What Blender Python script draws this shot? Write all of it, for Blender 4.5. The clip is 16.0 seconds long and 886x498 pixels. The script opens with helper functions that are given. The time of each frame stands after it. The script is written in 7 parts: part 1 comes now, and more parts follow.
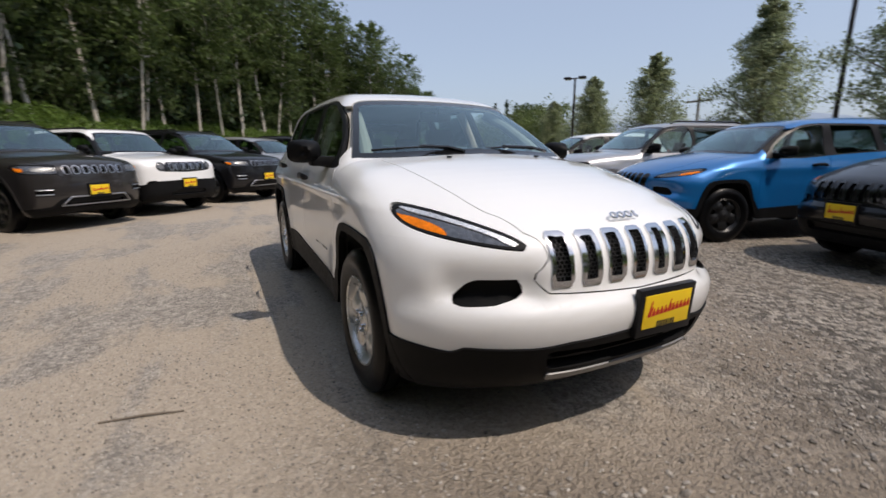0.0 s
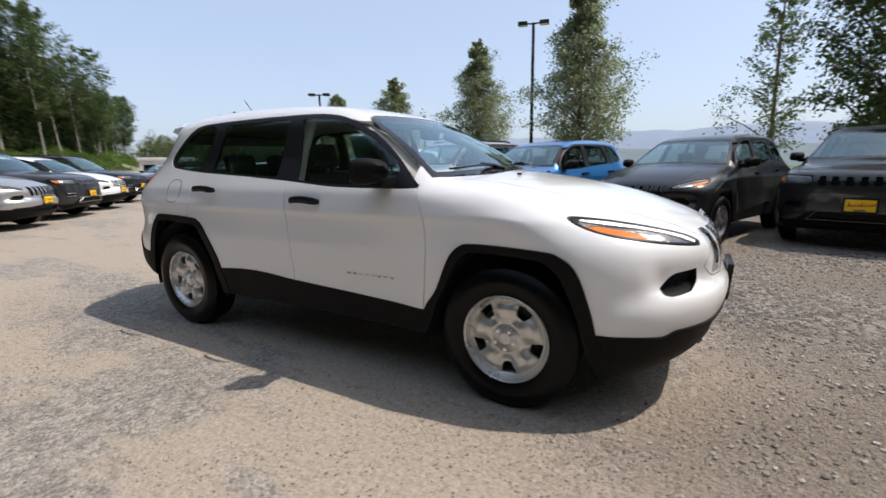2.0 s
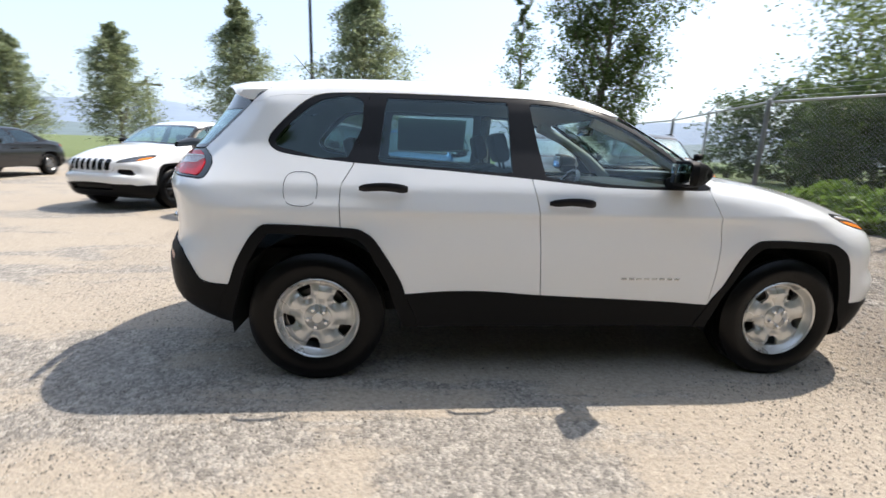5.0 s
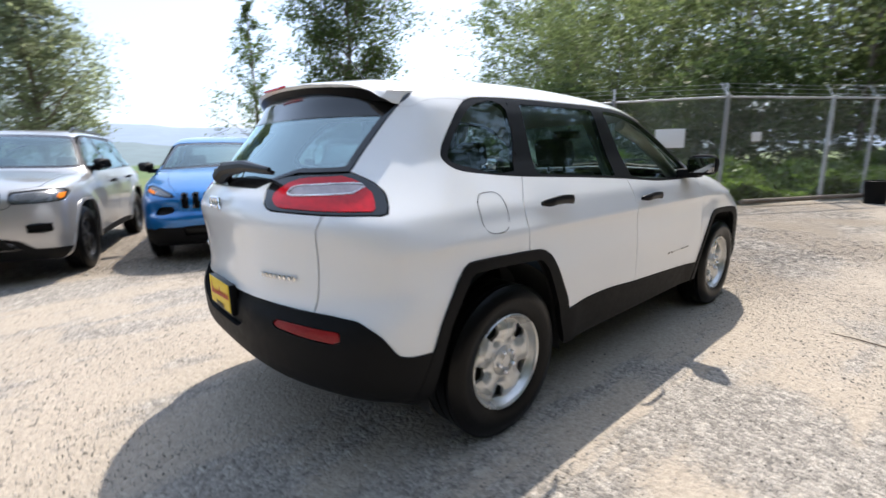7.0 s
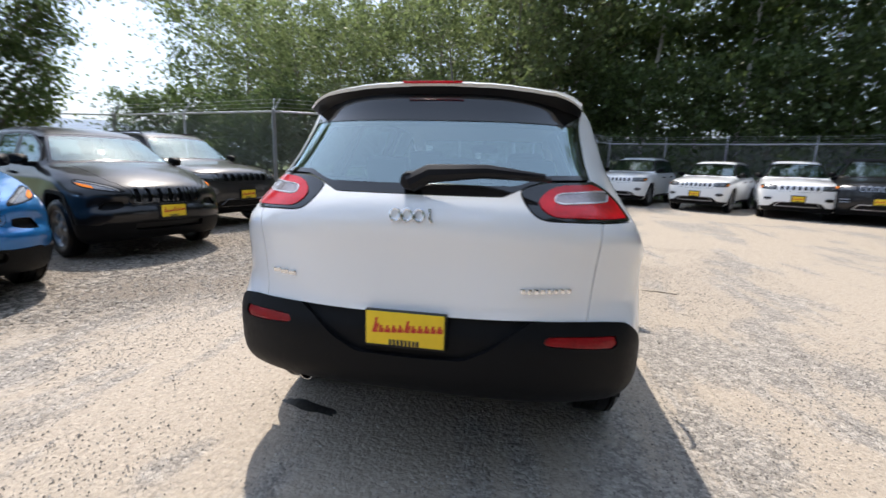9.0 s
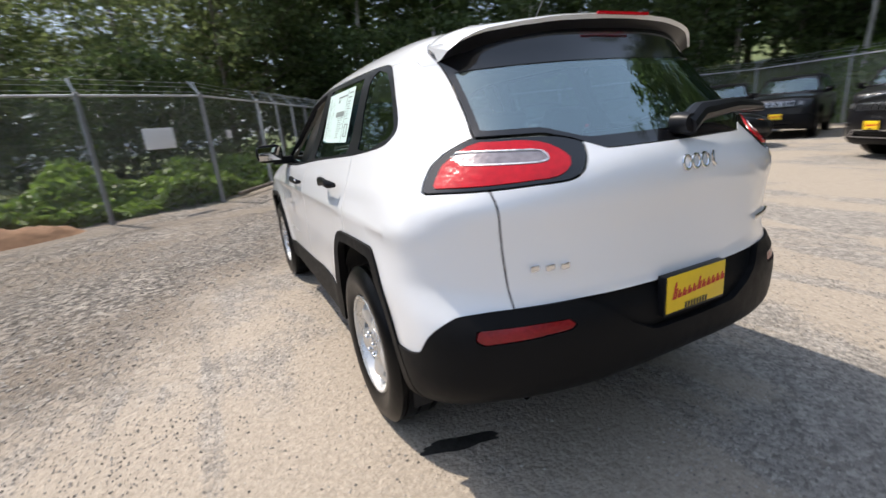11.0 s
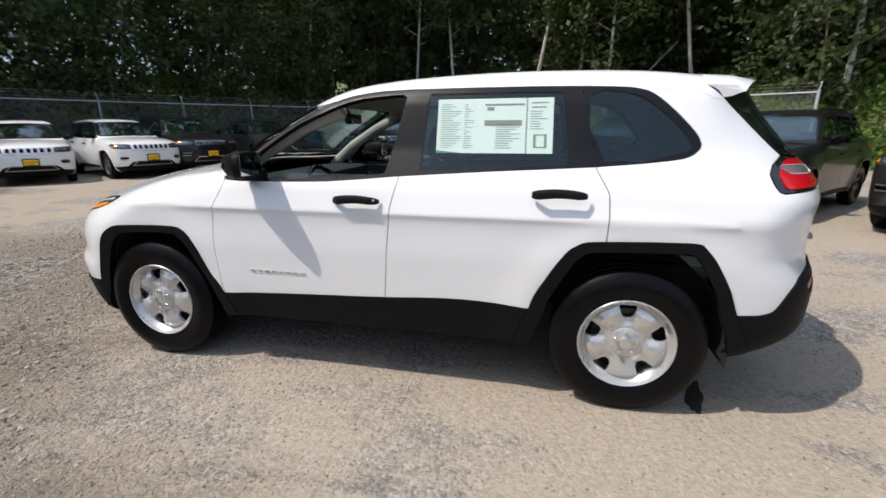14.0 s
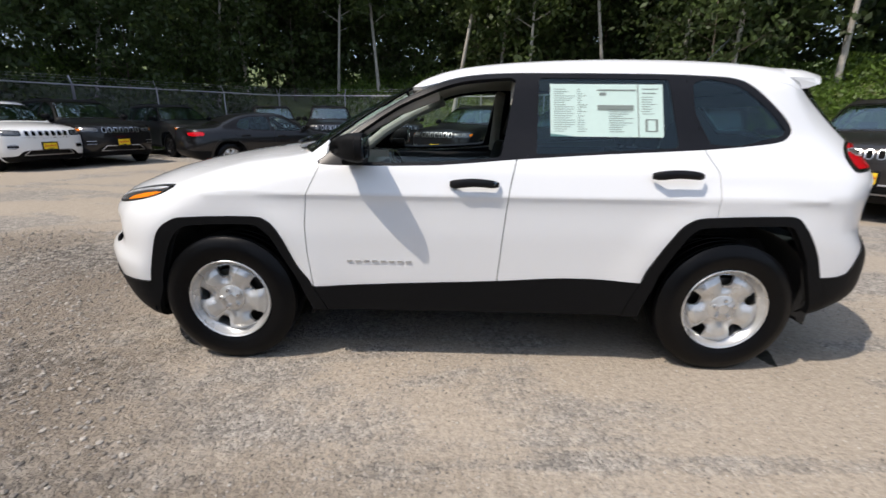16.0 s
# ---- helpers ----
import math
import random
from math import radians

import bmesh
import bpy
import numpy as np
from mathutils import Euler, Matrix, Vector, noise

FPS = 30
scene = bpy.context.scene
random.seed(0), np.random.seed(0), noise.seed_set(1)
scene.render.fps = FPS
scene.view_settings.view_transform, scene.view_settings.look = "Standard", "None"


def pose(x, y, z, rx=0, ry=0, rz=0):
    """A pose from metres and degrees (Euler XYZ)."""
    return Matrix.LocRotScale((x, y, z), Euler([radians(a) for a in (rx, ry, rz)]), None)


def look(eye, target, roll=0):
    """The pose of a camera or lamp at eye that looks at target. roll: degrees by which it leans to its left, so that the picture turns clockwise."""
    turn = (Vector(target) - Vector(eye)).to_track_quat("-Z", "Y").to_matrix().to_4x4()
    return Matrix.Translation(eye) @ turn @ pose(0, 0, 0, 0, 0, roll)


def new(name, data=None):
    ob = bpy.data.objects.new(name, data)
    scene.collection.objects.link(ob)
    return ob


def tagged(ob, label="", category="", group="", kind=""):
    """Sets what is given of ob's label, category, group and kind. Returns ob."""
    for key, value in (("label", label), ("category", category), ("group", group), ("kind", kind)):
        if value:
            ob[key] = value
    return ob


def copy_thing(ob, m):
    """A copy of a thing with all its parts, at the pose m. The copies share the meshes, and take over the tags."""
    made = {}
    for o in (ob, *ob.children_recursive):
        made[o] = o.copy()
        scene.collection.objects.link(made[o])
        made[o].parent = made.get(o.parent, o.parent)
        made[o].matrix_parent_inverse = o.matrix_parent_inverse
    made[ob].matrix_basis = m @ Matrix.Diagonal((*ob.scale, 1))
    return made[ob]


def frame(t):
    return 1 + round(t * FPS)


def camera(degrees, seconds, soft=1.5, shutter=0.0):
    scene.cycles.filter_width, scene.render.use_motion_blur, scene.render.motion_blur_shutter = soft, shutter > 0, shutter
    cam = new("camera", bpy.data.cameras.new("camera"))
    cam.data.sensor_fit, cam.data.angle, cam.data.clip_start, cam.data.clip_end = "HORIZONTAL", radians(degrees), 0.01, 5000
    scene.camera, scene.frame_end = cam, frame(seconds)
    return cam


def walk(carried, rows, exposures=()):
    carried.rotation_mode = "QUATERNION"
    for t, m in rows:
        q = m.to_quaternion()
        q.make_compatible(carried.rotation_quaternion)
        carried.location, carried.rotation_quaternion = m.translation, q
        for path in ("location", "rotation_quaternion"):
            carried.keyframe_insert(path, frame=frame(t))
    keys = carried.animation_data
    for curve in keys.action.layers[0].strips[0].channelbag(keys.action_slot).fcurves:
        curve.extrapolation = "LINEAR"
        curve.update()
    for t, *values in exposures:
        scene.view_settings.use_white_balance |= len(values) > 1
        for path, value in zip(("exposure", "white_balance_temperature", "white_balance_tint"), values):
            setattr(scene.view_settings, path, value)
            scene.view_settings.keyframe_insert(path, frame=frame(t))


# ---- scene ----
cam = camera(89.5, 16.0, shutter=0.5)
PATH = [
    (0, (3.452, -1.466, 1.194), (1.704, -0.592, 0.77), -0.1),
    (0.5, (3.241, -1.892, 1.25), (1.637, -0.799, 0.766), -1.7),
    (1, (2.934, -2.259, 1.252), (1.479, -0.974, 0.774), -2.3),
    (1.5, (2.573, -2.615, 1.249), (1.335, -1.096, 0.846), -1.2),
    (2, (2.14, -2.875, 1.23), (1.164, -1.17, 0.858), -0.9),
    (2.5, (1.627, -3.019, 1.295), (0.826, -1.241, 0.853), 0.4),
    (3, (1.092, -3.215, 1.323), (0.592, -1.32, 0.923), -0.3),
    (3.5, (0.604, -3.309, 1.258), (0.311, -1.371, 0.856), 0.1),
    (3.7, (0.364, -3.306, 1.302), (0.081, -1.378, 0.852), 1.7),
    (5.8, (-1.7, -2.96, 1.266), (-1.01, -1.136, 0.82), -1.7),
    (6, (-1.933, -2.803, 1.233), (-1.11, -1.044, 0.755), -2.4),
    (6.5, (-2.357, -2.489, 1.273), (-1.347, -0.845, 0.745), -0.6),
    (7, (-2.828, -2.142, 1.309), (-1.541, -0.669, 0.892), -1.1),
    (7.5, (-3.171, -1.743, 1.327), (-1.645, -0.523, 0.898), -2.7),
    (8, (-3.524, -1.345, 1.3), (-1.811, -0.391, 0.907), -1.7),
    (8.5, (-3.749, -0.852, 1.289), (-1.888, -0.234, 0.897), -2.5),
    (9, (-3.79, -0.378, 1.298), (-1.855, -0.041, 0.922), 1.7),
    (9.5, (-3.804, 0.148, 1.301), (-1.848, 0.18, 0.884), 1.4),
    (9.7, (-3.747, 0.29, 1.292), (-1.798, 0.256, 0.847), 0.0),
    (11.8, (-2.769, 2.032, 1.308), (-1.403, 0.681, 0.753), -2.1),
    (12, (-2.631, 2.182, 1.318), (-1.365, 0.735, 0.768), -0.8),
    (12.5, (-2.192, 2.503, 1.313), (-1.066, 0.941, 0.775), -3.3),
    (13, (-1.76, 2.805, 1.323), (-0.903, 1.071, 0.813), -0.6),
    (13.5, (-1.301, 2.939, 1.354), (-0.712, 1.099, 0.836), -2.3),
    (14, (-0.941, 3.008, 1.378), (-0.499, 1.129, 0.855), -0.3),
    (14.5, (-0.592, 3.117, 1.376), (-0.286, 1.209, 0.862), 0.2),
    (15, (-0.31, 3.174, 1.322), (-0.093, 1.245, 0.838), -0.3),
    (15.5, (-0.074, 3.224, 1.337), (-0.061, 1.29, 0.828), 0.8),
    (16, (0.106, 3.159, 1.334), (0.161, 1.239, 0.777), 0.6),
]
walk(cam, [(t, look(eye, target, roll)) for t, eye, target, roll in PATH], [(0, 0.84, 6700, 14), (1.0, 0.96, 6600, 14), (2.5, 1.3, 6550, 12), (3.7, 1.54, 6600, 10), (6.0, 1.9, 6400, 10), (7.5, 1.88, 6350, 11), (8.5, 1.8, 6400, 11), (9.5, 1.68, 6450, 12), (12.0, 1.38, 6600, 12), (13.5, 1.18, 6550, 12), (16, 1.18, 6550, 12)])

# ---- world and sun ----
SUN_DIR = Vector((0.54, 0.32, 1.0)).normalized()
world = bpy.data.worlds.new("sky")
scene.world = world
world.use_nodes = True
wn = world.node_tree
sky = wn.nodes.new("ShaderNodeTexSky")
sky.sky_type = "NISHITA"
sky.sun_disc = False
sky.sun_elevation = math.asin(SUN_DIR.z)
sky.sun_rotation = math.atan2(SUN_DIR.x, SUN_DIR.y)
sky.air_density, sky.dust_density, sky.ozone_density = 1.0, 2.2, 1.2
# thin smoke haze evens the clear sky out
haze = wn.nodes.new("ShaderNodeMix")
haze.data_type = "RGBA"
haze.inputs["Factor"].default_value = 0.7
haze.inputs["B"].default_value = (1.84, 2.26, 2.92, 1)
wn.links.new(sky.outputs[0], haze.inputs["A"])
wn.links.new(haze.outputs["Result"], wn.nodes["Background"].inputs[0])
wn.nodes["Background"].inputs[1].default_value = 0.12
sun = new("sun", bpy.data.lights.new("sun", "SUN"))
sun.data.energy, sun.data.angle, sun.data.color = 1.75, radians(0.8), (1.0, 0.92, 0.81)
sun.matrix_world = look(SUN_DIR * 60, (0, 0, 0))


# ---- materials ----
def shader(name):
    m = bpy.data.materials.new(name)
    m.use_nodes = True
    return m, m.node_tree.nodes, m.node_tree.links, m.node_tree.nodes["Principled BSDF"]


def plain(name, color, rough=0.5, metal=0.0, coat=0.0, grain=0.0, scale=40.0, bump=0.0, vary=0.0, spec=0.5):
    """A surface with noise in its colour (grain), roughness and relief (bump)."""
    m, n, l, p = shader(name)
    p.inputs["Base Color"].default_value = (*color, 1)
    p.inputs["Roughness"].default_value = rough
    p.inputs["Metallic"].default_value = metal
    p.inputs["Coat Weight"].default_value = coat
    p.inputs["Specular IOR Level"].default_value = spec
    p.inputs["Coat Roughness"].default_value = 0.04
    tc = n.new("ShaderNodeTexCoord")
    no = n.new("ShaderNodeTexNoise")
    no.inputs["Scale"].default_value, no.inputs["Detail"].default_value = scale, 5
    l.new(tc.outputs["Object"], no.inputs["Vector"])
    if grain:
        big = n.new("ShaderNodeTexNoise")
        big.inputs["Scale"].default_value, big.inputs["Detail"].default_value = scale / 12, 3
        l.new(tc.outputs["Object"], big.inputs["Vector"])
        add = n.new("ShaderNodeMath")
        l.new(no.outputs[0], add.inputs[0]), l.new(big.outputs[0], add.inputs[1])
        last = add.outputs[0]
        if vary:
            ob = n.new("ShaderNodeObjectInfo")
            mul = n.new("ShaderNodeMath")
            mul.operation = "MULTIPLY_ADD"
            l.new(ob.outputs["Random"], mul.inputs[0])
            mul.inputs[1].default_value = vary
            l.new(last, mul.inputs[2])
            last = mul.outputs[0]
        mr = n.new("ShaderNodeMapRange")
        mr.inputs[1].default_value, mr.inputs[2].default_value = 0.6, 1.4 + vary
        mr.inputs[3].default_value, mr.inputs[4].default_value = 1 - grain, 1 + grain
        l.new(last, mr.inputs[0])
        mx = n.new("ShaderNodeVectorMath")
        mx.operation = "SCALE"
        mx.inputs[0].default_value = color
        l.new(mr.outputs[0], mx.inputs["Scale"])
        l.new(mx.outputs[0], p.inputs["Base Color"])
        mr2 = n.new("ShaderNodeMapRange")
        mr2.inputs[3].default_value, mr2.inputs[4].default_value = max(rough - 0.12, 0.03), min(rough + 0.12, 1)
        l.new(big.outputs[0], mr2.inputs[0]), l.new(mr2.outputs[0], p.inputs["Roughness"])
    if bump:
        b = n.new("ShaderNodeBump")
        b.inputs["Strength"].default_value, b.inputs["Distance"].default_value = 1.0, bump
        l.new(no.outputs[0], b.inputs["Height"]), l.new(b.outputs[0], p.inputs["Normal"])
    return m


def car_paint(name, color, flake=0.0, rough=0.3, dust=0.09, gloss=1.0):
    m, n, l, p = shader(name)
    p.inputs["Base Color"].default_value = (*color, 1)
    p.inputs["Metallic"].default_value = flake
    p.inputs["Roughness"].default_value = rough
    p.inputs["Coat Weight"].default_value = gloss
    p.inputs["Specular IOR Level"].default_value = 0.5 * gloss
    p.inputs["Coat Roughness"].default_value = 0.03
    tc, no, big = n.new("ShaderNodeTexCoord"), n.new("ShaderNodeTexNoise"), n.new("ShaderNodeTexNoise")
    no.inputs["Scale"].default_value, big.inputs["Scale"].default_value = 900, 1.5
    l.new(tc.outputs["Object"], no.inputs["Vector"]), l.new(tc.outputs["Object"], big.inputs["Vector"])
    # road dust, thickest low on the body, and fine orange peel
    mr = n.new("ShaderNodeMapRange")
    mr.inputs[1].default_value, mr.inputs[2].default_value = 0.35, 0.75
    mr.inputs[3].default_value, mr.inputs[4].default_value = dust / 4, dust
    l.new(big.outputs[0], mr.inputs[0])
    mix = n.new("ShaderNodeMix")
    mix.data_type = "RGBA"
    mix.inputs["A"].default_value, mix.inputs["B"].default_value = (*color, 1), (0.42, 0.37, 0.3, 1)
    l.new(mr.outputs[0], mix.inputs["Factor"]), l.new(mix.outputs["Result"], p.inputs["Base Color"])
    b = n.new("ShaderNodeBump")
    b.inputs["Strength"].default_value, b.inputs["Distance"].default_value = 0.08, 0.0004
    l.new(no.outputs[0], b.inputs["Height"]), l.new(b.outputs[0], p.inputs["Normal"])
    return m


def pane_glass(name, tint, face=0.08, gloss=(0.95, 0.97, 1.0)):
    """Thin window glass: light passes straight through, tinted, with a glossy face."""
    m, n, l, p = shader(name)
    n.remove(p)
    tr, gl, lw, mx = (n.new("ShaderNode" + k) for k in ("BsdfTransparent", "BsdfGlossy", "LayerWeight", "MixShader"))
    tr.inputs[0].default_value = (*tint, 1)
    gl.inputs["Roughness"].default_value = 0.01
    gl.inputs[0].default_value = (*gloss, 1)
    lw.inputs[0].default_value = 0.5
    pw, ma = n.new("ShaderNodeMath"), n.new("ShaderNodeMath")
    pw.operation, ma.operation = "POWER", "MULTIPLY_ADD"
    l.new(lw.outputs["Facing"], pw.inputs[0]), l.new(pw.outputs[0], ma.inputs[0])
    pw.inputs[1].default_value = 4.0
    ma.inputs[1].default_value, ma.inputs[2].default_value = 1 - face, face
    l.new(ma.outputs[0], mx.inputs[0]), l.new(tr.outputs[0], mx.inputs[1]), l.new(gl.outputs[0], mx.inputs[2])
    l.new(mx.outputs[0], n["Material Output"].inputs[0])
    return m


def gravel_ground():
    m, n, l, p = shader("gravel_and_packed_dirt")
    tc = n.new("ShaderNodeTexCoord")

    def noise_at(scale, detail, rough=0.55, dist=0.0, vec=None):
        k = n.new("ShaderNodeTexNoise")
        k.inputs["Scale"].default_value, k.inputs["Detail"].default_value = scale, detail
        k.inputs["Roughness"].default_value, k.inputs["Distortion"].default_value = rough, dist
        l.new(vec or tc.outputs["Object"], k.inputs["Vector"])
        return k.outputs[0]

    def ramp(src, a, b, lo=0.0, hi=1.0):
        k = n.new("ShaderNodeMapRange")
        k.interpolation_type = "SMOOTHSTEP"
        for i, v in enumerate((a, b, lo, hi)):
            k.inputs[i + 1].default_value = v
        l.new(src, k.inputs[0])
        return k.outputs[0]

    def blend(f, a, b, how="MIX"):
        k = n.new("ShaderNodeMix")
        k.data_type, k.blend_type = "RGBA", how
        for s, v in (("Factor", f), ("A", a), ("B", b)):
            if isinstance(v, bpy.types.NodeSocket):
                l.new(v, k.inputs[s])
            else:
                k.inputs[s].default_value = v if s != "Factor" else v
        return k.outputs["Result"]

    # stretched coordinates: wheel tracks that run along the lot
    mp = n.new("ShaderNodeMapping")
    mp.inputs["Rotation"].default_value = (0, 0, radians(-8))
    mp.inputs["Scale"].default_value = (0.35, 1.6, 1)
    l.new(tc.outputs["Object"], mp.inputs["Vector"])
    tracks = noise_at(0.9, 4, 0.6, 0.6, mp.outputs[0])
    patch = noise_at(0.55, 5, 0.6)
    fine = noise_at(38, 6, 0.7)
    speck = n.new("ShaderNodeTexVoronoi")
    speck.inputs["Scale"].default_value = 62
    l.new(tc.outputs["Object"], speck.inputs["Vector"])
    speck2 = n.new("ShaderNodeTexVoronoi")
    speck2.inputs["Scale"].default_value = 24
    l.new(tc.outputs["Object"], speck2.inputs["Vector"])
    dirt_amount = n.new("ShaderNodeMath")
    l.new(tracks, dirt_amount.inputs[0]), l.new(patch, dirt_amount.inputs[1])
    gritty = n.new("ShaderNodeMath")
    gritty.operation = "MULTIPLY_ADD"
    l.new(fine, gritty.inputs[0]), l.new(dirt_amount.outputs[0], gritty.inputs[2])
    gritty.inputs[1].default_value = 0.2
    dirt = ramp(gritty.outputs[0], 0.99, 1.11)
    # loose gravel in the grey part, worn flat in the tan part
    stone = blend(ramp(speck.outputs["Color"], 0.15, 0.95), (0.13, 0.118, 0.104, 1), (0.52, 0.47, 0.41, 1))
    stone2 = blend(ramp(speck2.outputs["Color"], 0.3, 0.9), (0.19, 0.172, 0.152, 1), (0.53, 0.48, 0.42, 1))
    stones = blend(0.4, stone, stone2)
    tan = blend(ramp(fine, 0.3, 0.7), (0.30, 0.254, 0.20, 1), (0.44, 0.375, 0.298, 1))
    grit = blend(ramp(fine, 0.35, 0.65), (0.215, 0.20, 0.178, 1), (0.36, 0.335, 0.298, 1))
    loose = n.new("ShaderNodeAttribute")
    loose.attribute_name = "loose"
    grey = blend(0.78, grit, stones)
    worn = blend(dirt, grey, blend(0.14, tan, stones))
    dark_stones = blend(ramp(speck2.outputs["Color"], 0.2, 0.9), (0.10, 0.088, 0.075, 1), (0.46, 0.41, 0.35, 1))
    brown = blend(ramp(fine, 0.3, 0.7), (0.17, 0.14, 0.11, 1), (0.33, 0.275, 0.215, 1))
    coarse = blend(ramp(patch, 0.38, 0.62), dark_stones, brown)
    ground = blend(loose.outputs["Fac"], worn, coarse)
    l.new(ground, p.inputs["Base Color"])
    p.inputs["Roughness"].default_value = 0.92
    h1 = n.new("ShaderNodeMath")
    h1.operation = "MULTIPLY_ADD"
    l.new(speck.outputs["Distance"], h1.inputs[0])
    h1.inputs[1].default_value = -0.6
    l.new(fine, h1.inputs[2])
    h2 = n.new("ShaderNodeMath")
    h2.operation = "MULTIPLY_ADD"
    l.new(speck2.outputs["Distance"], h2.inputs[0])
    h2.inputs[1].default_value = -0.7
    l.new(h1.outputs[0], h2.inputs[2])
    b = n.new("ShaderNodeBump")
    b.inputs["Distance"].default_value = 0.013
    rel = n.new("ShaderNodeMath")
    l.new(ramp(dirt, 0, 1, 1.0, 0.6), rel.inputs[0]), l.new(loose.outputs["Fac"], rel.inputs[1])
    l.new(rel.outputs[0], b.inputs["Strength"])
    l.new(h2.outputs[0], b.inputs["Height"]), l.new(b.outputs[0], p.inputs["Normal"])
    return m


def leaf_material(name, color, thin=0.35):
    m, n, l, p = shader(name)
    geo = n.new("ShaderNodeNewGeometry")
    mr = n.new("ShaderNodeMapRange")
    mr.inputs[3].default_value, mr.inputs[4].default_value = 0.55, 1.5
    l.new(geo.outputs["Random Per Island"], mr.inputs[0])
    sc = n.new("ShaderNodeVectorMath")
    sc.operation = "SCALE"
    sc.inputs[0].default_value = color
    l.new(mr.outputs[0], sc.inputs["Scale"])
    l.new(sc.outputs[0], p.inputs["Base Color"])
    p.inputs["Roughness"].default_value = 0.5
    tl, mx = n.new("ShaderNodeBsdfTranslucent"), n.new("ShaderNodeMixShader")
    mx.inputs[0].default_value = thin
    l.new(sc.outputs[0], tl.inputs[0])
    l.new(p.outputs[0], mx.inputs[1]), l.new(tl.outputs[0], mx.inputs[2])
    l.new(mx.outputs[0], n["Material Output"].inputs[0])
    return m


WHITE = car_paint("white_paint", (0.87, 0.88, 0.89), dust=0.035)
CLAD = plain("black_grained_plastic", (0.0065, 0.0067, 0.0075), 0.55, grain=0.25, scale=300, bump=0.0004, spec=0.12)
GLOSS_BLACK = plain("gloss_black", (0.008, 0.008, 0.009), 0.12, coat=0.5)
PILLAR = plain("black_pillar_trim", (0.010, 0.010, 0.012), 0.35, grain=0.2, spec=0.2)
DARK = plain("dark_underbody", (0.012, 0.012, 0.013), 0.8, grain=0.3)
CLOTH = plain("dark_seat_cloth", (0.03, 0.03, 0.033), 0.9, grain=0.3, scale=200, bump=0.001)
BEIGE = plain("pale_headliner", (0.55, 0.52, 0.46), 0.85, grain=0.08, scale=120)
GLASS_CLEAR = pane_glass("clear_window_glass", (0.82, 0.92, 0.90), 0.055, (0.85, 0.98, 1.0))
GLASS_DARK = pane_glass("tinted_side_glass", (0.42, 0.54, 0.54), 0.06, (0.78, 0.96, 1.0))
GLASS_SCREEN = pane_glass("windscreen_glass", (0.66, 0.78, 0.77), 0.20, (0.80, 0.98, 1.0))
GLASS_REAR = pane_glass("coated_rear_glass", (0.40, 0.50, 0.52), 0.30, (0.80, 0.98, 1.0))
CHROME = plain("chrome", (0.75, 0.76, 0.78), 0.12, 1.0)
SILVER = plain("silver_wheel_paint", (0.62, 0.62, 0.61), 0.28, 0.6, coat=0.4, grain=0.08, scale=60)
RUBBER = plain("tyre_rubber", (0.0035, 0.0035, 0.004), 0.33, grain=0.35, scale=50, bump=0.0006, spec=0.16)
DARKMETAL = plain("brake_metal", (0.10, 0.095, 0.09), 0.5, 0.8, grain=0.3)
RED_LENS = plain("red_lens", (0.55, 0.004, 0.012), 0.15, coat=0.25, spec=0.4, grain=0.25, scale=45, bump=0.002)
RED_REFLECTOR = plain("dark_red_reflector", (0.24, 0.004, 0.008), 0.2, grain=0.3, scale=90, bump=0.002)
CLEAR_LENS = plain("silvered_lens", (0.78, 0.79, 0.81), 0.32, 0.55, coat=0.1, grain=0.5, scale=75, bump=0.005)
REVERSE_LENS = plain("grey_reverse_lens", (0.38, 0.33, 0.33), 0.22, 0.5, coat=0.4, grain=0.3, scale=60, bump=0.002)
GRILLE_MESH = plain("black_honeycomb_mesh", (0.004, 0.004, 0.004), 0.7, grain=0.4, scale=110, spec=0.1)
AMBER = plain("amber_lens", (0.80, 0.20, 0.005), 0.4, grain=0.35, scale=70, spec=0.12)
LAMP_DARK = plain("smoked_lamp_housing", (0.15, 0.155, 0.165), 0.2, 0.7, coat=0.3, grain=0.6, scale=45, bump=0.003)
FAR_CHROME = plain("dull_chrome", (0.55, 0.55, 0.57), 0.3, 1.0)
LAMP_RIM = plain("lamp_rim", (0.010, 0.010, 0.011), 0.4, spec=0.12)
YELLOW = plain("yellow_plate_insert", (0.85, 0.58, 0.015), 0.45, grain=0.05)
RED_INK = plain("red_print", (0.55, 0.02, 0.015), 0.5)
BLACK_INK = plain("black_print", (0.02, 0.02, 0.02), 0.5)
# the window glass's tint and reflection are put into the paper colour
PAPER = plain("glass_tinted_paper", (0.60, 0.76, 0.70), 0.7, grain=0.03)
PRINT = plain("grey_print", (0.2, 0.24, 0.22), 0.7)
FAR_LENS = plain("clear_lamp_glass", (0.14, 0.145, 0.15), 0.3, 0.4, coat=0.2, grain=0.5, scale=60, bump=0.003)
LATTICE = plain("black_lattice", (0.03, 0.03, 0.032), 0.4, spec=0.4)
SKID = plain("grey_bumper_strip", (0.22, 0.22, 0.225), 0.4, 0.5, grain=0.2)
MIRROR = plain("mirror_glass", (0.45, 0.46, 0.47), 0.02, 1.0)


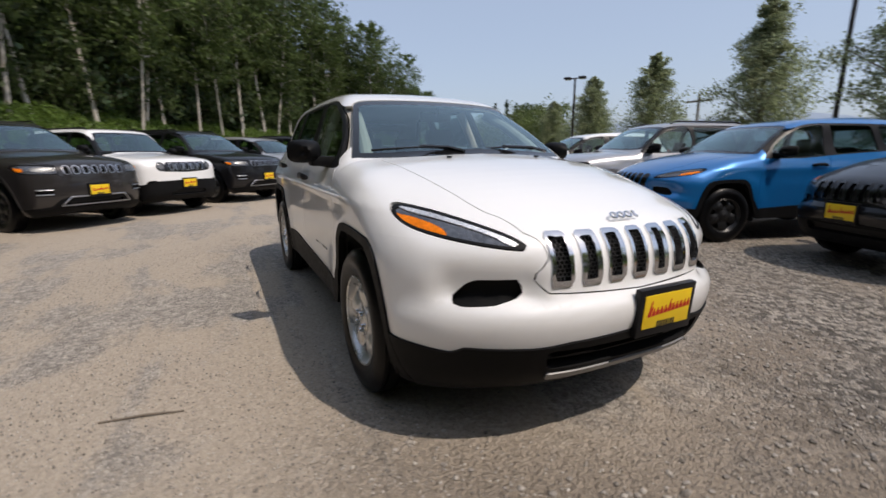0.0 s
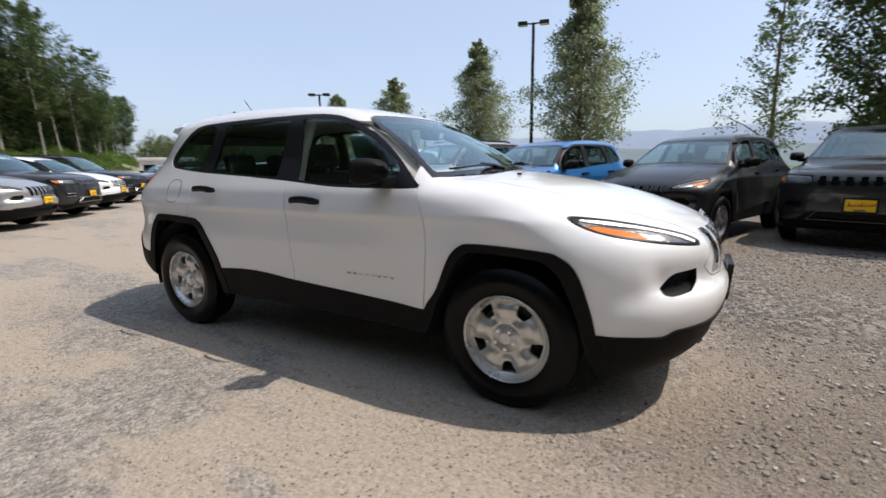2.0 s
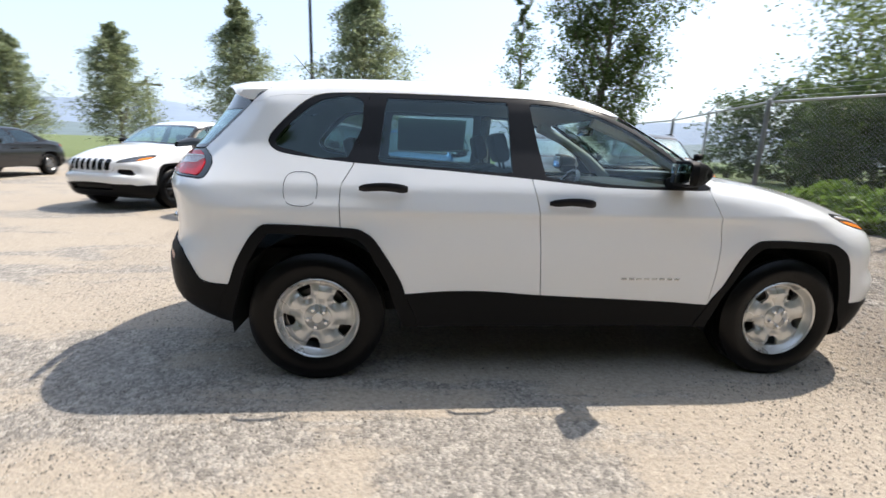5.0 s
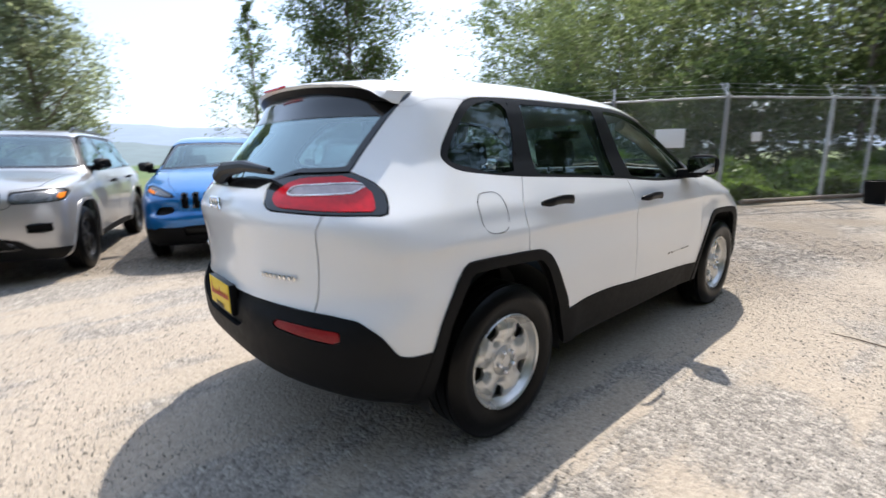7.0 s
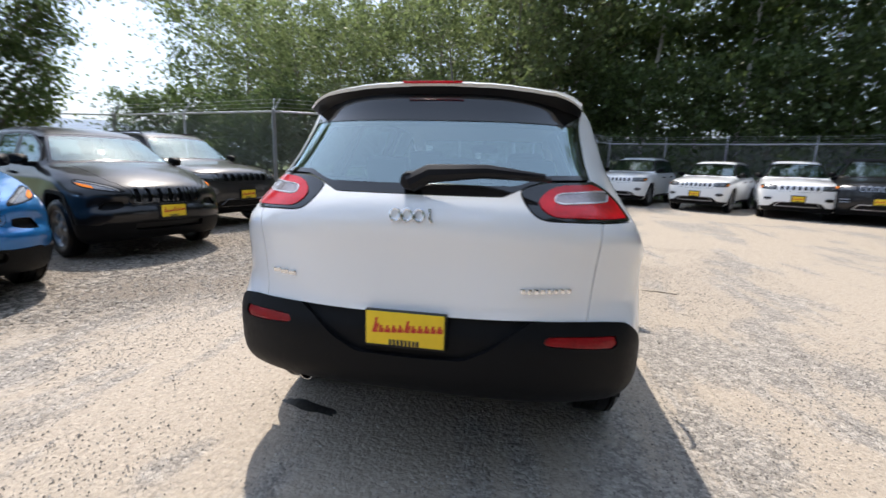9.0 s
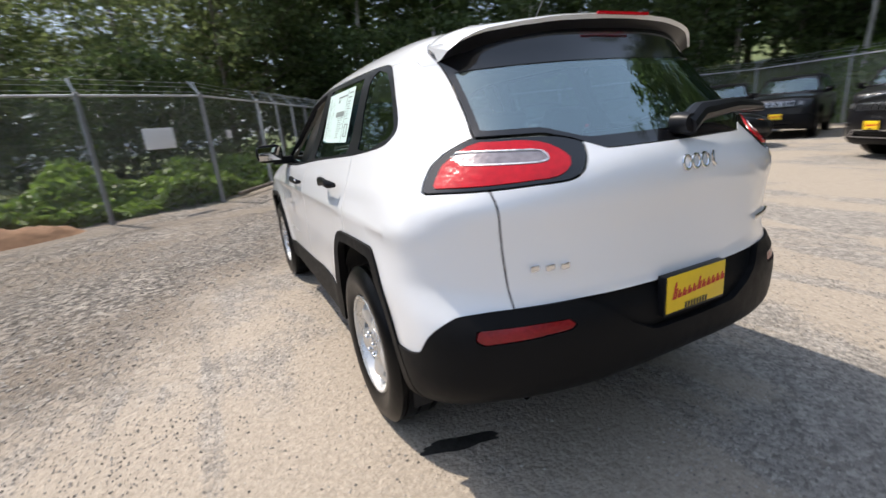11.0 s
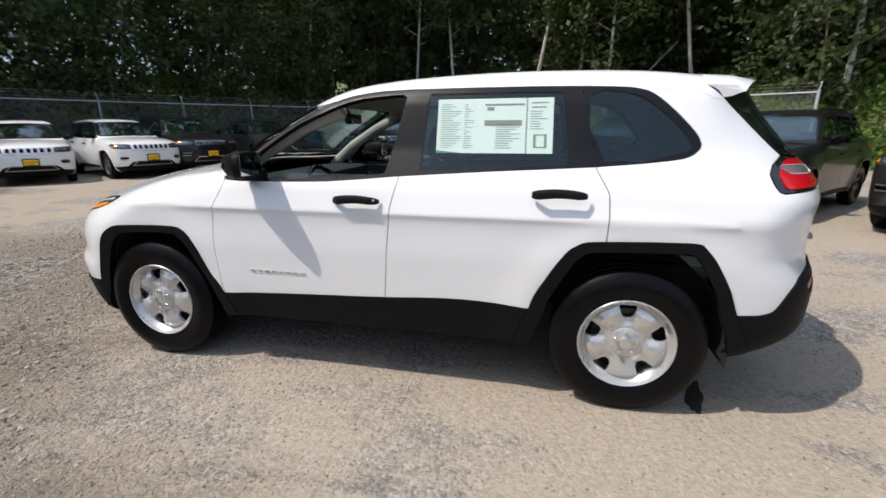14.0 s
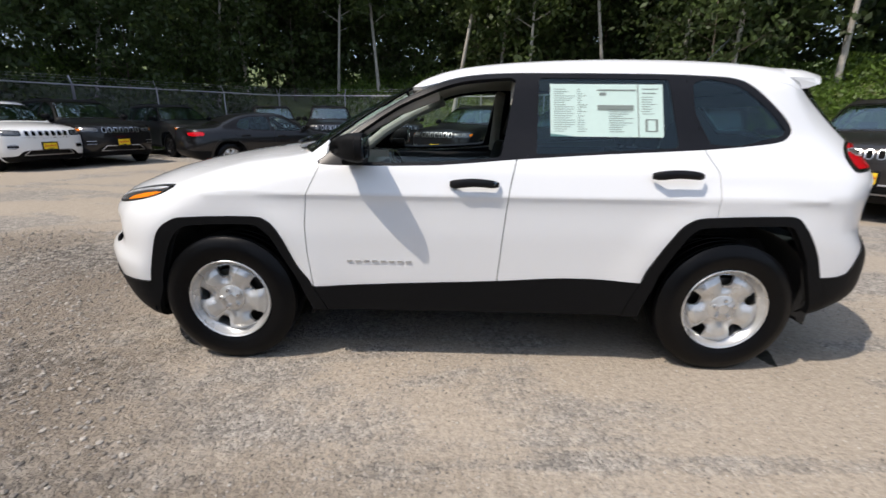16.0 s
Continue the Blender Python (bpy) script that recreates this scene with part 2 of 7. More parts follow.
# ---- shaping tools ----
def sdf_poly(P, x, y):
    """Signed distance to the polygon P, negative inside."""
    P = np.asarray(P, float)
    d = np.full(np.shape(x), 1e9)
    s = np.ones(np.shape(x))
    for i in range(len(P)):
        a, b = P[i - 1], P[i]
        e = b - a
        wx, wy = x - a[0], y - a[1]
        h = np.clip((wx * e[0] + wy * e[1]) / max(e @ e, 1e-12), 0, 1)
        d = np.minimum(d, (wx - e[0] * h) ** 2 + (wy - e[1] * h) ** 2)
        c1, c2, c3 = y >= a[1], y < b[1], e[0] * wy > e[1] * wx
        s = np.where((c1 & c2 & c3) | (~c1 & ~c2 & ~c3), -s, s)
    return s * np.sqrt(d)


def smooth(P, n=4, closed=True):
    """Catmull-Rom through the points."""
    P = np.asarray(P, float)
    out, m = [], len(P)
    for i in range(m if closed else m - 1):
        if closed:
            p0, p1, p2, p3 = P[i - 1], P[i], P[(i + 1) % m], P[(i + 2) % m]
        else:
            p0, p1, p2, p3 = P[max(i - 1, 0)], P[i], P[i + 1], P[min(i + 2, m - 1)]
        for k in range(n):
            t = k / n
            out.append(0.5 * (2 * p1 + (p2 - p0) * t + (2 * p0 - 5 * p1 + 4 * p2 - p3) * t * t + (3 * p1 - p0 - 3 * p2 + p3) * t ** 3))
    if not closed:
        out.append(P[-1])
    return np.array(out)


def smax(a, b, k):
    h = np.maximum(k - np.abs(a - b), 0) / k
    return np.maximum(a, b) + h * h * k / 4


def sstep(x, a, b):
    t = np.clip((x - a) / (b - a), 0, 1)
    return t * t * (3 - 2 * t)


def mesh_field(F, lo, hi, h):
    """A quad mesh of the surface F = 0 (surface nets, then drawn onto the surface)."""
    ax = [np.arange(lo[i], hi[i] + h, h) for i in range(3)]
    X, Y, Z = np.meshgrid(*ax, indexing="ij")
    G = F(X, Y, Z)
    n = np.array(G.shape)
    acc, cnt = np.zeros((*(n - 1), 3)), np.zeros(n - 1)
    base = np.stack(np.meshgrid(*[np.arange(k - 1) for k in n], indexing="ij"), -1).astype(float)
    for axis in range(3):
        o1, o2 = [a for a in range(3) if a != axis]
        for i in (0, 1):
            for j in (0, 1):
                s = [0, 0, 0]
                s[o1], s[o2] = i, j
                e = list(s)
                e[axis] = 1
                A = G[tuple(slice(s[k], n[k] - 1 + s[k]) for k in range(3))]
                B = G[tuple(slice(e[k], n[k] - 1 + e[k]) for k in range(3))]
                cr = (A < 0) != (B < 0)
                t = np.where(cr, A / np.where(A == B, 1, A - B), 0)
                off = np.zeros((*(n - 1), 3))
                off[..., o1], off[..., o2], off[..., axis] = i, j, t
                acc += np.where(cr[..., None], off, 0)
                cnt += cr
    live = cnt > 0
    idx = np.full(n - 1, -1)
    idx[live] = np.arange(live.sum())
    V = (base[live] + acc[live] / cnt[live][:, None]) * h + np.array([a[0] for a in ax])
    faces = []
    for axis in range(3):
        o1, o2 = (axis + 1) % 3, (axis + 2) % 3
        sl = [slice(1, n[k] - 1) for k in range(3)]
        sl[axis] = slice(0, n[axis] - 1)
        s2 = list(sl)
        s2[axis] = slice(1, n[axis])
        A, B = G[tuple(sl)], G[tuple(s2)]
        for up in (True, False):
            c = np.argwhere((A < 0) & (B >= 0) if up else (A >= 0) & (B < 0))
            c[:, o1] += 1
            c[:, o2] += 1
            q = []
            for d1, d2 in ((0, 0), (-1, 0), (-1, -1), (0, -1)):
                cc = c.copy()
                cc[:, o1] += d1
                cc[:, o2] += d2
                q.append(idx[cc[:, 0], cc[:, 1], cc[:, 2]])
            q = np.stack(q, 1)
            faces.append(q if up else q[:, ::-1])
    Q = np.concatenate(faces)
    Q = Q[(Q >= 0).all(1)]
    e = 0.002
    for _ in range(5):
        f = F(*V.T)
        g = np.stack([(F(*(V + d).T) - F(*(V - d).T)) / (2 * e) for d in np.eye(3) * e], 1)
        V = V - g * np.clip(f / np.maximum((g * g).sum(1), 0.05), -h, h)[:, None]
    faces8 = np.full((len(Q), 8), -1)
    faces8[:, :4] = Q
    return V, faces8


def cut(m, f, iso=0.0, keep_inside=True):
    """The part of a mesh (V, faces) in which f(V) < iso, or the rest."""
    V, Q = m
    if len(Q) == 0:
        return m
    val = f(V) - iso
    if not keep_inside:
        val = -val
    val = np.where(np.abs(val) < 1e-7, 1e-7, val)
    inside = np.where(Q >= 0, val[Q] < 0, False)
    cntv, cin = (Q >= 0).sum(1), inside.sum(1)
    whole = Q[cin == cntv]
    mixed = Q[(cin > 0) & (cin < cntv)]
    newV, cache, polys = [], {}, []
    nv = len(V)
    for q in mixed:
        poly = [int(i) for i in q if i >= 0]
        out = []
        for a, b in zip(poly, poly[1:] + poly[:1]):
            if val[a] < 0:
                out.append(a)
            if (val[a] < 0) != (val[b] < 0):
                key = (a, b) if a < b else (b, a)
                if key not in cache:
                    t = val[key[0]] / (val[key[0]] - val[key[1]])
                    cache[key] = nv + len(newV)
                    newV.append(V[key[0]] + (V[key[1]] - V[key[0]]) * t)
                out.append(cache[key])
        if len(out) < 3:
            continue
        while len(out) > 8:
            polys.append(out[:4] + [-1] * 4)
            out = [out[0]] + out[3:]
        polys.append(out + [-1] * (8 - len(out)))
    V2 = np.concatenate([V, np.array(newV)]) if newV else V
    Q2 = np.concatenate([whole, np.array(polys, int)]) if polys else whole
    return V2, Q2


def compact(m):
    V, Q = m
    used = np.unique(Q[Q >= 0])
    remap = np.full(len(V), -1)
    remap[used] = np.arange(len(used))
    return V[used], np.where(Q >= 0, remap[np.maximum(Q, 0)], -1)


def sides(m):
    """The two halves of a mesh, left (y > 0) and right."""
    V, Q = m
    cy = np.where(Q >= 0, V[Q][..., 1], 0).sum(1)
    return (V, Q[cy > 0]), (V, Q[cy <= 0])


def data_from(name, m, material, thick=0.0, out=0.0, normals=None):
    """Mesh data of a cut surface: moved out along its normals, with a rim of the given thickness turned inwards."""
    V, Q = m
    keep = np.unique(Q[Q >= 0])
    V, Q = compact((V, Q))
    faces = [[int(i) for i in q if i >= 0] for q in Q]
    me = bpy.data.meshes.new(name)
    N = normals(V) if normals else None
    if N is not None and out:
        V = V + N * out
    verts = V.tolist()
    if thick and N is not None:
        edge = {}
        for f in faces:
            for a, b in zip(f, f[1:] + f[:1]):
                if (b, a) in edge:
                    del edge[(b, a)]
                else:
                    edge[(a, b)] = 1
        back = {}
        for a, b in list(edge):
            for i in (a, b):
                if i not in back:
                    back[i] = len(verts)
                    verts.append((V[i] - N[i] * thick).tolist())
        faces += [[b, a, back[a], back[b]] for a, b in edge]
    me.from_pydata(verts, [], faces)
    me.materials.append(material)
    me.polygons.foreach_set("use_smooth", [True] * len(me.polygons))
    if thick:
        me.set_sharp_from_angle(angle=radians(40))
    me.update()
    return me


def child(name, data, parent, label=""):
    ob = new(name, data)
    ob.parent = parent
    if label:
        ob["label"] = label
    return ob


def thing(name, label, category, m=None, group="", kind=""):
    ob = new(name)
    ob.empty_display_size = 0.2
    if m is not None:
        ob.matrix_basis = m
    return tagged(ob, label, category, group, kind)


def finish(bm, name, material, angle=35):
    me = bpy.data.meshes.new(name)
    bm.normal_update()
    bm.to_mesh(me)
    bm.free()
    for mt in (material if isinstance(material, (list, tuple)) else [material]):
        me.materials.append(mt)
    me.polygons.foreach_set("use_smooth", [True] * len(me.polygons))
    me.set_sharp_from_angle(angle=radians(angle))
    return me


def part(name, bm, material, parent, label="", angle=35):
    return child(name, finish(bm, name, material, angle), parent, label)


def add_box(bm, c, s, bevel=0.0, m=None):
    """A box with centre c and size s, bevelled, in the pose m."""
    r = bmesh.ops.create_cube(bm, size=1)
    vs = r["verts"]
    bmesh.ops.scale(bm, vec=s, verts=vs)
    if bevel:
        es = list({e for v in vs for e in v.link_edges})
        r = bmesh.ops.bevel(bm, geom=es, offset=bevel, segments=2, affect="EDGES", profile=0.6)
        vs = list({v for f in r["faces"] for v in f.verts} | {v for v in vs if v.is_valid})
    bmesh.ops.translate(bm, vec=c, verts=vs)
    if m is not None:
        bmesh.ops.transform(bm, matrix=m, verts=vs)
    return vs


def lathe(bm, profile, seg=40, axis="y", center=(0, 0, 0), close=False):
    """Turns a profile of (radius, along the axis) round the axis."""
    rings = []
    for k in range(seg):
        a = 2 * math.pi * k / seg
        ring = []
        for r, d in profile:
            u, w = r * math.cos(a), r * math.sin(a)
            p = (u, d, w) if axis == "y" else (u, w, d) if axis == "z" else (d, u, w)
            ring.append(bm.verts.new((p[0] + center[0], p[1] + center[1], p[2] + center[2])))
        rings.append(ring)
    for k in range(seg):
        A, B = rings[k], rings[(k + 1) % seg]
        for i in range(len(profile) - 1):
            bm.faces.new((A[i], A[i + 1], B[i + 1], B[i]))
        if close:
            bm.faces.new((A[-1], A[0], B[0], B[-1]))
    return rings


def tube(bm, pts, radius, seg=8, cap=True):
    """A round bar along points; radius is a number or one for each point."""
    pts = [Vector(p) for p in pts]
    rad = radius if isinstance(radius, (list, tuple)) else [radius] * len(pts)
    rings = []
    for i, p in enumerate(pts):
        d = (pts[min(i + 1, len(pts) - 1)] - pts[max(i - 1, 0)]).normalized()
        u = d.orthogonal().normalized() if i == 0 else (u - d * u.dot(d)).normalized()
        w = d.cross(u)
        rings.append([bm.verts.new(p + (u * math.cos(2 * math.pi * k / seg) + w * math.sin(2 * math.pi * k / seg)) * rad[i]) for k in range(seg)])
    for A, B in zip(rings, rings[1:]):
        for k in range(seg):
            bm.faces.new((A[k], A[(k + 1) % seg], B[(k + 1) % seg], B[k]))
    if cap:
        bm.faces.new(rings[0][::-1])
        bm.faces.new(rings[-1])


# ---- cars ----
CROSSOVER = dict(
    profile=[(2.312, 0.56), (2.28, 0.46), (2.22, 0.34), (2.10, 0.265), (1.80, 0.25), (0, 0.27), (-1.8, 0.31), (-2.05, 0.365), (-2.21, 0.43), (-2.285, 0.50), (-2.30, 0.58),
             (-2.30, 0.69), (-2.27, 0.78), (-2.27, 0.95), (-2.285, 1.08), (-2.26, 1.15), (-2.21, 1.21), (-2.12, 1.32), (-1.985, 1.49), (-1.935, 1.57), (-1.88, 1.617),
             (-1.64, 1.645), (-1.3, 1.668), (-0.9, 1.678), (-0.5, 1.672), (-0.1, 1.648), (0.2, 1.602), (0.45, 1.515), (0.75, 1.365), (1.02, 1.20), (1.09, 1.183), (1.3, 1.155),
             (1.6, 1.105), (1.85, 1.045), (2.05, 0.975), (2.17, 0.92), (2.235, 0.86), (2.265, 0.78), (2.268, 0.70), (2.285, 0.662), (2.312, 0.625)],
    section=[(0.2, 0.85), (0.32, 0.872), (0.5, 0.886), (0.75, 0.895), (0.88, 0.890), (0.935, 0.892), (0.955, 0.900), (0.975, 0.894), (1.08, 0.860), (1.28, 0.753), (1.5, 0.665), (1.6, 0.61), (1.8, 0.45)],
    front_curve=0.60, rear_curve=0.50, crown=0.07, round=0.10, lo=-2.45, hi=2.4, top=1.75,
    wheels=(1.35, -1.35), wheel_r=0.362, track=0.795, rim_r=0.228,
    archF_out=[(1.80, 0.2), (1.785, 0.45), (1.745, 0.61), (1.69, 0.75), (1.61, 0.812), (1.52, 0.828), (1.18, 0.838), (1.09, 0.812), (1.03, 0.735), (0.955, 0.565), (0.88, 0.45), (0.85, 0.2)],
    archF_in=[(1.735, 0.15), (1.72, 0.42), (1.68, 0.57), (1.62, 0.705), (1.56, 0.765), (1.49, 0.785), (1.19, 0.795), (1.13, 0.772), (1.08, 0.72), (1.01, 0.58), (0.935, 0.42), (0.92, 0.15)],
    archR_out=[(-0.86, 0.2), (-0.878, 0.505), (-0.944, 0.655), (-1.04, 0.805), (-1.1, 0.848), (-1.17, 0.866), (-1.58, 0.88), (-1.635, 0.853), (-1.69, 0.79), (-1.79, 0.58), (-1.84, 0.2)],
    archR_in=[(-0.93, 0.15), (-0.95, 0.48), (-1.005, 0.625), (-1.085, 0.765), (-1.13, 0.802), (-1.185, 0.816), (-1.57, 0.83), (-1.605, 0.806), (-1.648, 0.745), (-1.735, 0.55), (-1.765, 0.15)],
    sill=[(0.95, 0.44), (0.877, 0.449), (0.372, 0.477), (-0.12, 0.5), (-0.4, 0.52), (-0.62, 0.522), (-0.878, 0.507), (-0.95, 0.5), (-0.95, 0.1), (0.95, 0.1)],
    front_low=([0, 0.1, 0.34, 0.45, 0.70, 0.735, 0.84, 0.9], [0.513, 0.51, 0.5, 0.484, 0.478, 0.452, 0.46, 0.46]),
    rear_low=([-2.4, -2.24, -2.12, -2.06, -2.0, -1.95, -1.9, -1.79, -1.6], [0.757, 0.753, 0.735, 0.72, 0.66, 0.58, 0.562, 0.555, 0.55]),
    headlight=[(0.80, 0.977), (0.817, 0.945), (0.80, 0.905), (0.725, 0.876), (0.59, 0.851), (0.483, 0.842), (0.478, 0.856), (0.505, 0.882), (0.56, 0.911), (0.67, 0.955), (0.76, 0.979)],
    amber=[(0.81, 0.945), (0.80, 0.905), (0.745, 0.884), (0.715, 0.880), (0.70, 0.895), (0.72, 0.918), (0.77, 0.938)],
    led=[(0.79, 0.976), (0.76, 0.976), (0.67, 0.952), (0.56, 0.908), (0.49, 0.868), (0.49, 0.850), (0.53, 0.858), (0.565, 0.880), (0.60, 0.899), (0.68, 0.928), (0.77, 0.955)],
    fog=[(0.722, 0.640), (0.712, 0.662), (0.672, 0.712), (0.645, 0.728), (0.515, 0.734), (0.497, 0.722), (0.492, 0.682), (0.51, 0.664), (0.60, 0.642), (0.70, 0.632)],
    slots=7, slot_pitch=0.121, slot_w=0.045, slot_z=(0.706, 0.902), slot_r=0.012,
    nose=[(-0.42, 0.685), (0.42, 0.685), (0.415, 0.81), (0.43, 0.88), (0.55, 0.985), (0.60, 1.4), (-0.60, 1.4), (-0.55, 0.985), (-0.43, 0.88), (-0.415, 0.81)],
    hood=[(0.98, -0.70), (1.35, -0.66), (1.75, -0.59), (1.95, -0.53), (2.1, -0.47), (2.6, -0.45), (2.6, 0.45), (2.1, 0.47), (1.95, 0.53), (1.75, 0.59), (1.35, 0.66), (0.98, 0.70)],
    windshield=[(0.0, 1.553), (0.45, 1.545), (0.57, 1.525), (0.605, 1.49), (0.75, 1.19), (0.735, 1.165), (0.55, 1.165), (0.0, 1.187)],
    dlo=[(0.83, 1.108), (0.6, 1.103), (0.2, 1.109), (-0.18, 1.14), (-0.67, 1.172), (-1.15, 1.198), (-1.48, 1.23), (-1.57, 1.255), (-1.605, 1.295), (-1.585, 1.345), (-1.50, 1.44),
         (-1.41, 1.522), (-1.34, 1.552), (-1.24, 1.564), (-0.9, 1.574), (-0.2, 1.574), (0.03, 1.56), (0.17, 1.533), (0.28, 1.49), (0.42, 1.432), (0.58, 1.327), (0.68, 1.247), (0.80, 1.14)],
    glass_front=[(0.66, 1.125), (0.2, 1.127), (-0.10, 1.150), (-0.12, 1.158), (-0.198, 1.54), (-0.19, 1.549), (-0.1, 1.547), (0.06, 1.532), (0.17, 1.505), (0.28, 1.462), (0.42, 1.402), (0.58, 1.297), (0.66, 1.228)],
    glass_rear=[(-0.303, 1.172), (-0.31, 1.166), (-0.97, 1.203), (-1.025, 1.207), (-1.03, 1.215), (-0.992, 1.54), (-0.985, 1.547), (-0.325, 1.551), (-0.318, 1.545)],
    glass_quarter=[(-1.19, 1.225), (-1.11, 1.532), (-1.30, 1.533), (-1.385, 1.492), (-1.48, 1.41), (-1.565, 1.31), (-1.555, 1.275), (-1.47, 1.253)],
    door_front=[(0.83, 1.115), (0.815, 1.10), (0.884, 0.953), (0.90, 0.80), (0.895, 0.65), (0.877, 0.456), (0.877, 0.40), (-0.12, 0.40), (-0.12, 0.50), (-0.14, 0.758), (-0.165, 0.994), (-0.199, 1.14), (-0.2, 1.3), (0.5, 1.3), (0.7, 1.2)],
    door_rear=[(-0.199, 1.14), (-0.165, 0.994), (-0.14, 0.758), (-0.12, 0.50), (-0.12, 0.40), (-1.3, 0.40), (-1.217, 0.87), (-1.222, 0.99), (-1.218, 1.084), (-1.155, 1.19), (-1.15, 1.3), (-0.2, 1.3)],
    taillight=[(0.372, 1.20), (0.40, 1.226), (0.47, 1.24), (0.6, 1.244), (0.80, 1.252), (0.83, 1.18), (0.83, 1.10), (0.76, 1.098), (0.56, 1.108), (0.435, 1.122)],
    tail_red=[(0.435, 1.175), (0.47, 1.214), (0.53, 1.230), (0.62, 1.234), (0.9, 1.244), (0.9, 1.11), (0.62, 1.116), (0.51, 1.122), (0.46, 1.14)],
    tail_clear=[(0.484, 1.184), (0.50, 1.200), (0.54, 1.204), (0.690, 1.208), (0.697, 1.176), (0.68, 1.168), (0.52, 1.163), (0.495, 1.169)],
    rear_glass=[(-0.57, 1.49), (-0.70, 1.262), (-0.70, 1.25), (-0.46, 1.247), (-0.36, 1.21), (-0.31, 1.188), (0.31, 1.188), (0.36, 1.21), (0.46, 1.247), (0.70, 1.25), (0.70, 1.262), (0.57, 1.49), (0.5, 1.56), (-0.5, 1.56)],
    tailgate=[(-0.625, 0.6), (-0.67, 1.1), (-0.70, 1.26), (-0.59, 1.49), (-0.56, 1.60), (0.56, 1.60), (0.59, 1.49), (0.70, 1.26), (0.67, 1.1), (0.625, 0.6)],
    low_clip=0.315, split=0.785, plate_z=0.57, clad=True, flare=0.012, scoop=0.035,
    reflector=[(0.48, 0.676), (0.49, 0.695), (0.52, 0.700), (0.73, 0.684), (0.755, 0.674), (0.752, 0.645), (0.73, 0.639), (0.52, 0.666)],
    plate_panel=[(0.0, 0.60), (0.20, 0.604), (0.29, 0.65), (0.38, 0.716), (0.47, 0.764), (0.47, 0.80), (0.0, 0.80)])


def car_field(sp):
    prof = smooth(sp["profile"], 3)
    sz, sw = np.array(sp["section"]).T
    fc, rc, cr, k = sp["front_curve"], sp["rear_curve"], sp["crown"], sp["round"]
    end = sp["profile"][0][0]

    def F(x, y, z):
        a = np.abs(y)
        rcz = np.interp(z, [0.70, 0.80, 1.05, 1.25, 1.5], [rc * 0.84, rc, rc, rc * 1.35, rc * sp.get("wrap", 2.25)])
        scoop = sp.get("scoop", 0.0) * sstep(z, 0.628, 0.668) * (1 - sstep(z, 0.70, 0.83)) * sstep(a, 0.40, 0.50) * (1 - sstep(a, 0.70, 0.82)) * sstep(x, 1.5, 1.9)
        xs = x + scoop + fc * a ** 3 * sstep(x, 0.75, end - 0.6) - rcz * a ** 3 * sstep(-x, 1.25, 1.8) + 0.20 * a * a * sstep(x, 0.0, 0.5) * (1 - sstep(x, 1.0, 1.3))
        zs = z + cr * a * a
        s = sdf_poly(prof, xs, zs)
        w = np.interp(z, sz, sw)
        w = w - 0.035 * sstep(x, 1.5, end) - 0.10 * sstep(-x, 1.5, 2.1) * sstep(z, 0.98, 1.36) - 0.062 * sstep(-x, 1.7, 2.3) * (0.62 + 0.38 * sstep(z, 0.68, 0.82))
        if sp["flare"]:
            for cx in sp["wheels"]:
                rr = np.sqrt((x - cx) ** 2 + (z - 0.36) ** 2)
                w = w + sp["flare"] * np.exp(-((rr - 0.52) / 0.10) ** 2) * (z < 1.0)
        return smax(s, (a - w) * 0.92, k)
    return F


def rounded_slot(yc, hw, z0, z1, r):
    return lambda V: np.sqrt(np.maximum(np.abs(V[:, 1] - yc) - hw + r, 0) ** 2 + np.maximum(np.abs(V[:, 2] - (z0 + z1) / 2) - (z1 - z0) / 2 + r, 0) ** 2) - r


def honeycomb(F, yc, hw, z0, z1, pitch=0.017, w=0.0022):
    """A lattice of thin hexagon edges that follows the nose inside one slot."""
    xs = np.linspace(2.0, 2.36, 145)

    def at(y, z):
        k = np.nonzero(F(xs, np.full(145, y), np.full(145, z)) < 0)[0]
        return Vector((xs[k[-1]] - 0.014 if len(k) else 2.2, y, z))
    bm = bmesh.new()
    rows, cols = int((z1 - z0) / (pitch * 0.866)) + 1, int(2 * hw / pitch) + 2
    for r in range(rows):
        for c in range(cols):
            cy, cz = yc - hw + (c + 0.5 * (r % 2)) * pitch, z0 + r * pitch * 0.866
            for a0 in (30, 90, 150):
                p = [(cy + 0.577 * pitch * math.cos(radians(a)), cz + 0.577 * pitch * math.sin(radians(a))) for a in (a0, a0 + 60)]
                if all(abs(y - yc) < hw - 0.006 and z0 + 0.006 < z < z1 - 0.006 for y, z in p):
                    A, B = at(*p[0]), at(*p[1])
                    n = Vector((0, -(B - A).z, (B - A).y)).normalized() * w
                    v = [bm.verts.new(q) for q in (A - n, A + n, B + n, B - n)]
                    bm.faces.new(v)
    return bm


def main_pieces(m, share=0.3):
    """Without the small loose scraps of a cut."""
    V, Q = m
    root = np.arange(len(V))
    a, b = [], []
    for k in range(7):
        ok = Q[:, k + 1] >= 0
        a.append(Q[ok, k]), b.append(Q[ok, k + 1])
    a, b = np.concatenate(a), np.concatenate(b)
    while True:
        low = np.minimum(root[a], root[b])
        nxt = root.copy()
        np.minimum.at(nxt, a, low), np.minimum.at(nxt, b, low)
        nxt = nxt[nxt]
        if (nxt == root).all():
            break
        root = nxt
    lab = root[Q[:, 0]]
    u, inv, cnt = np.unique(lab, return_inverse=True, return_counts=True)
    return V, Q[cnt[inv] >= share * cnt.max()]


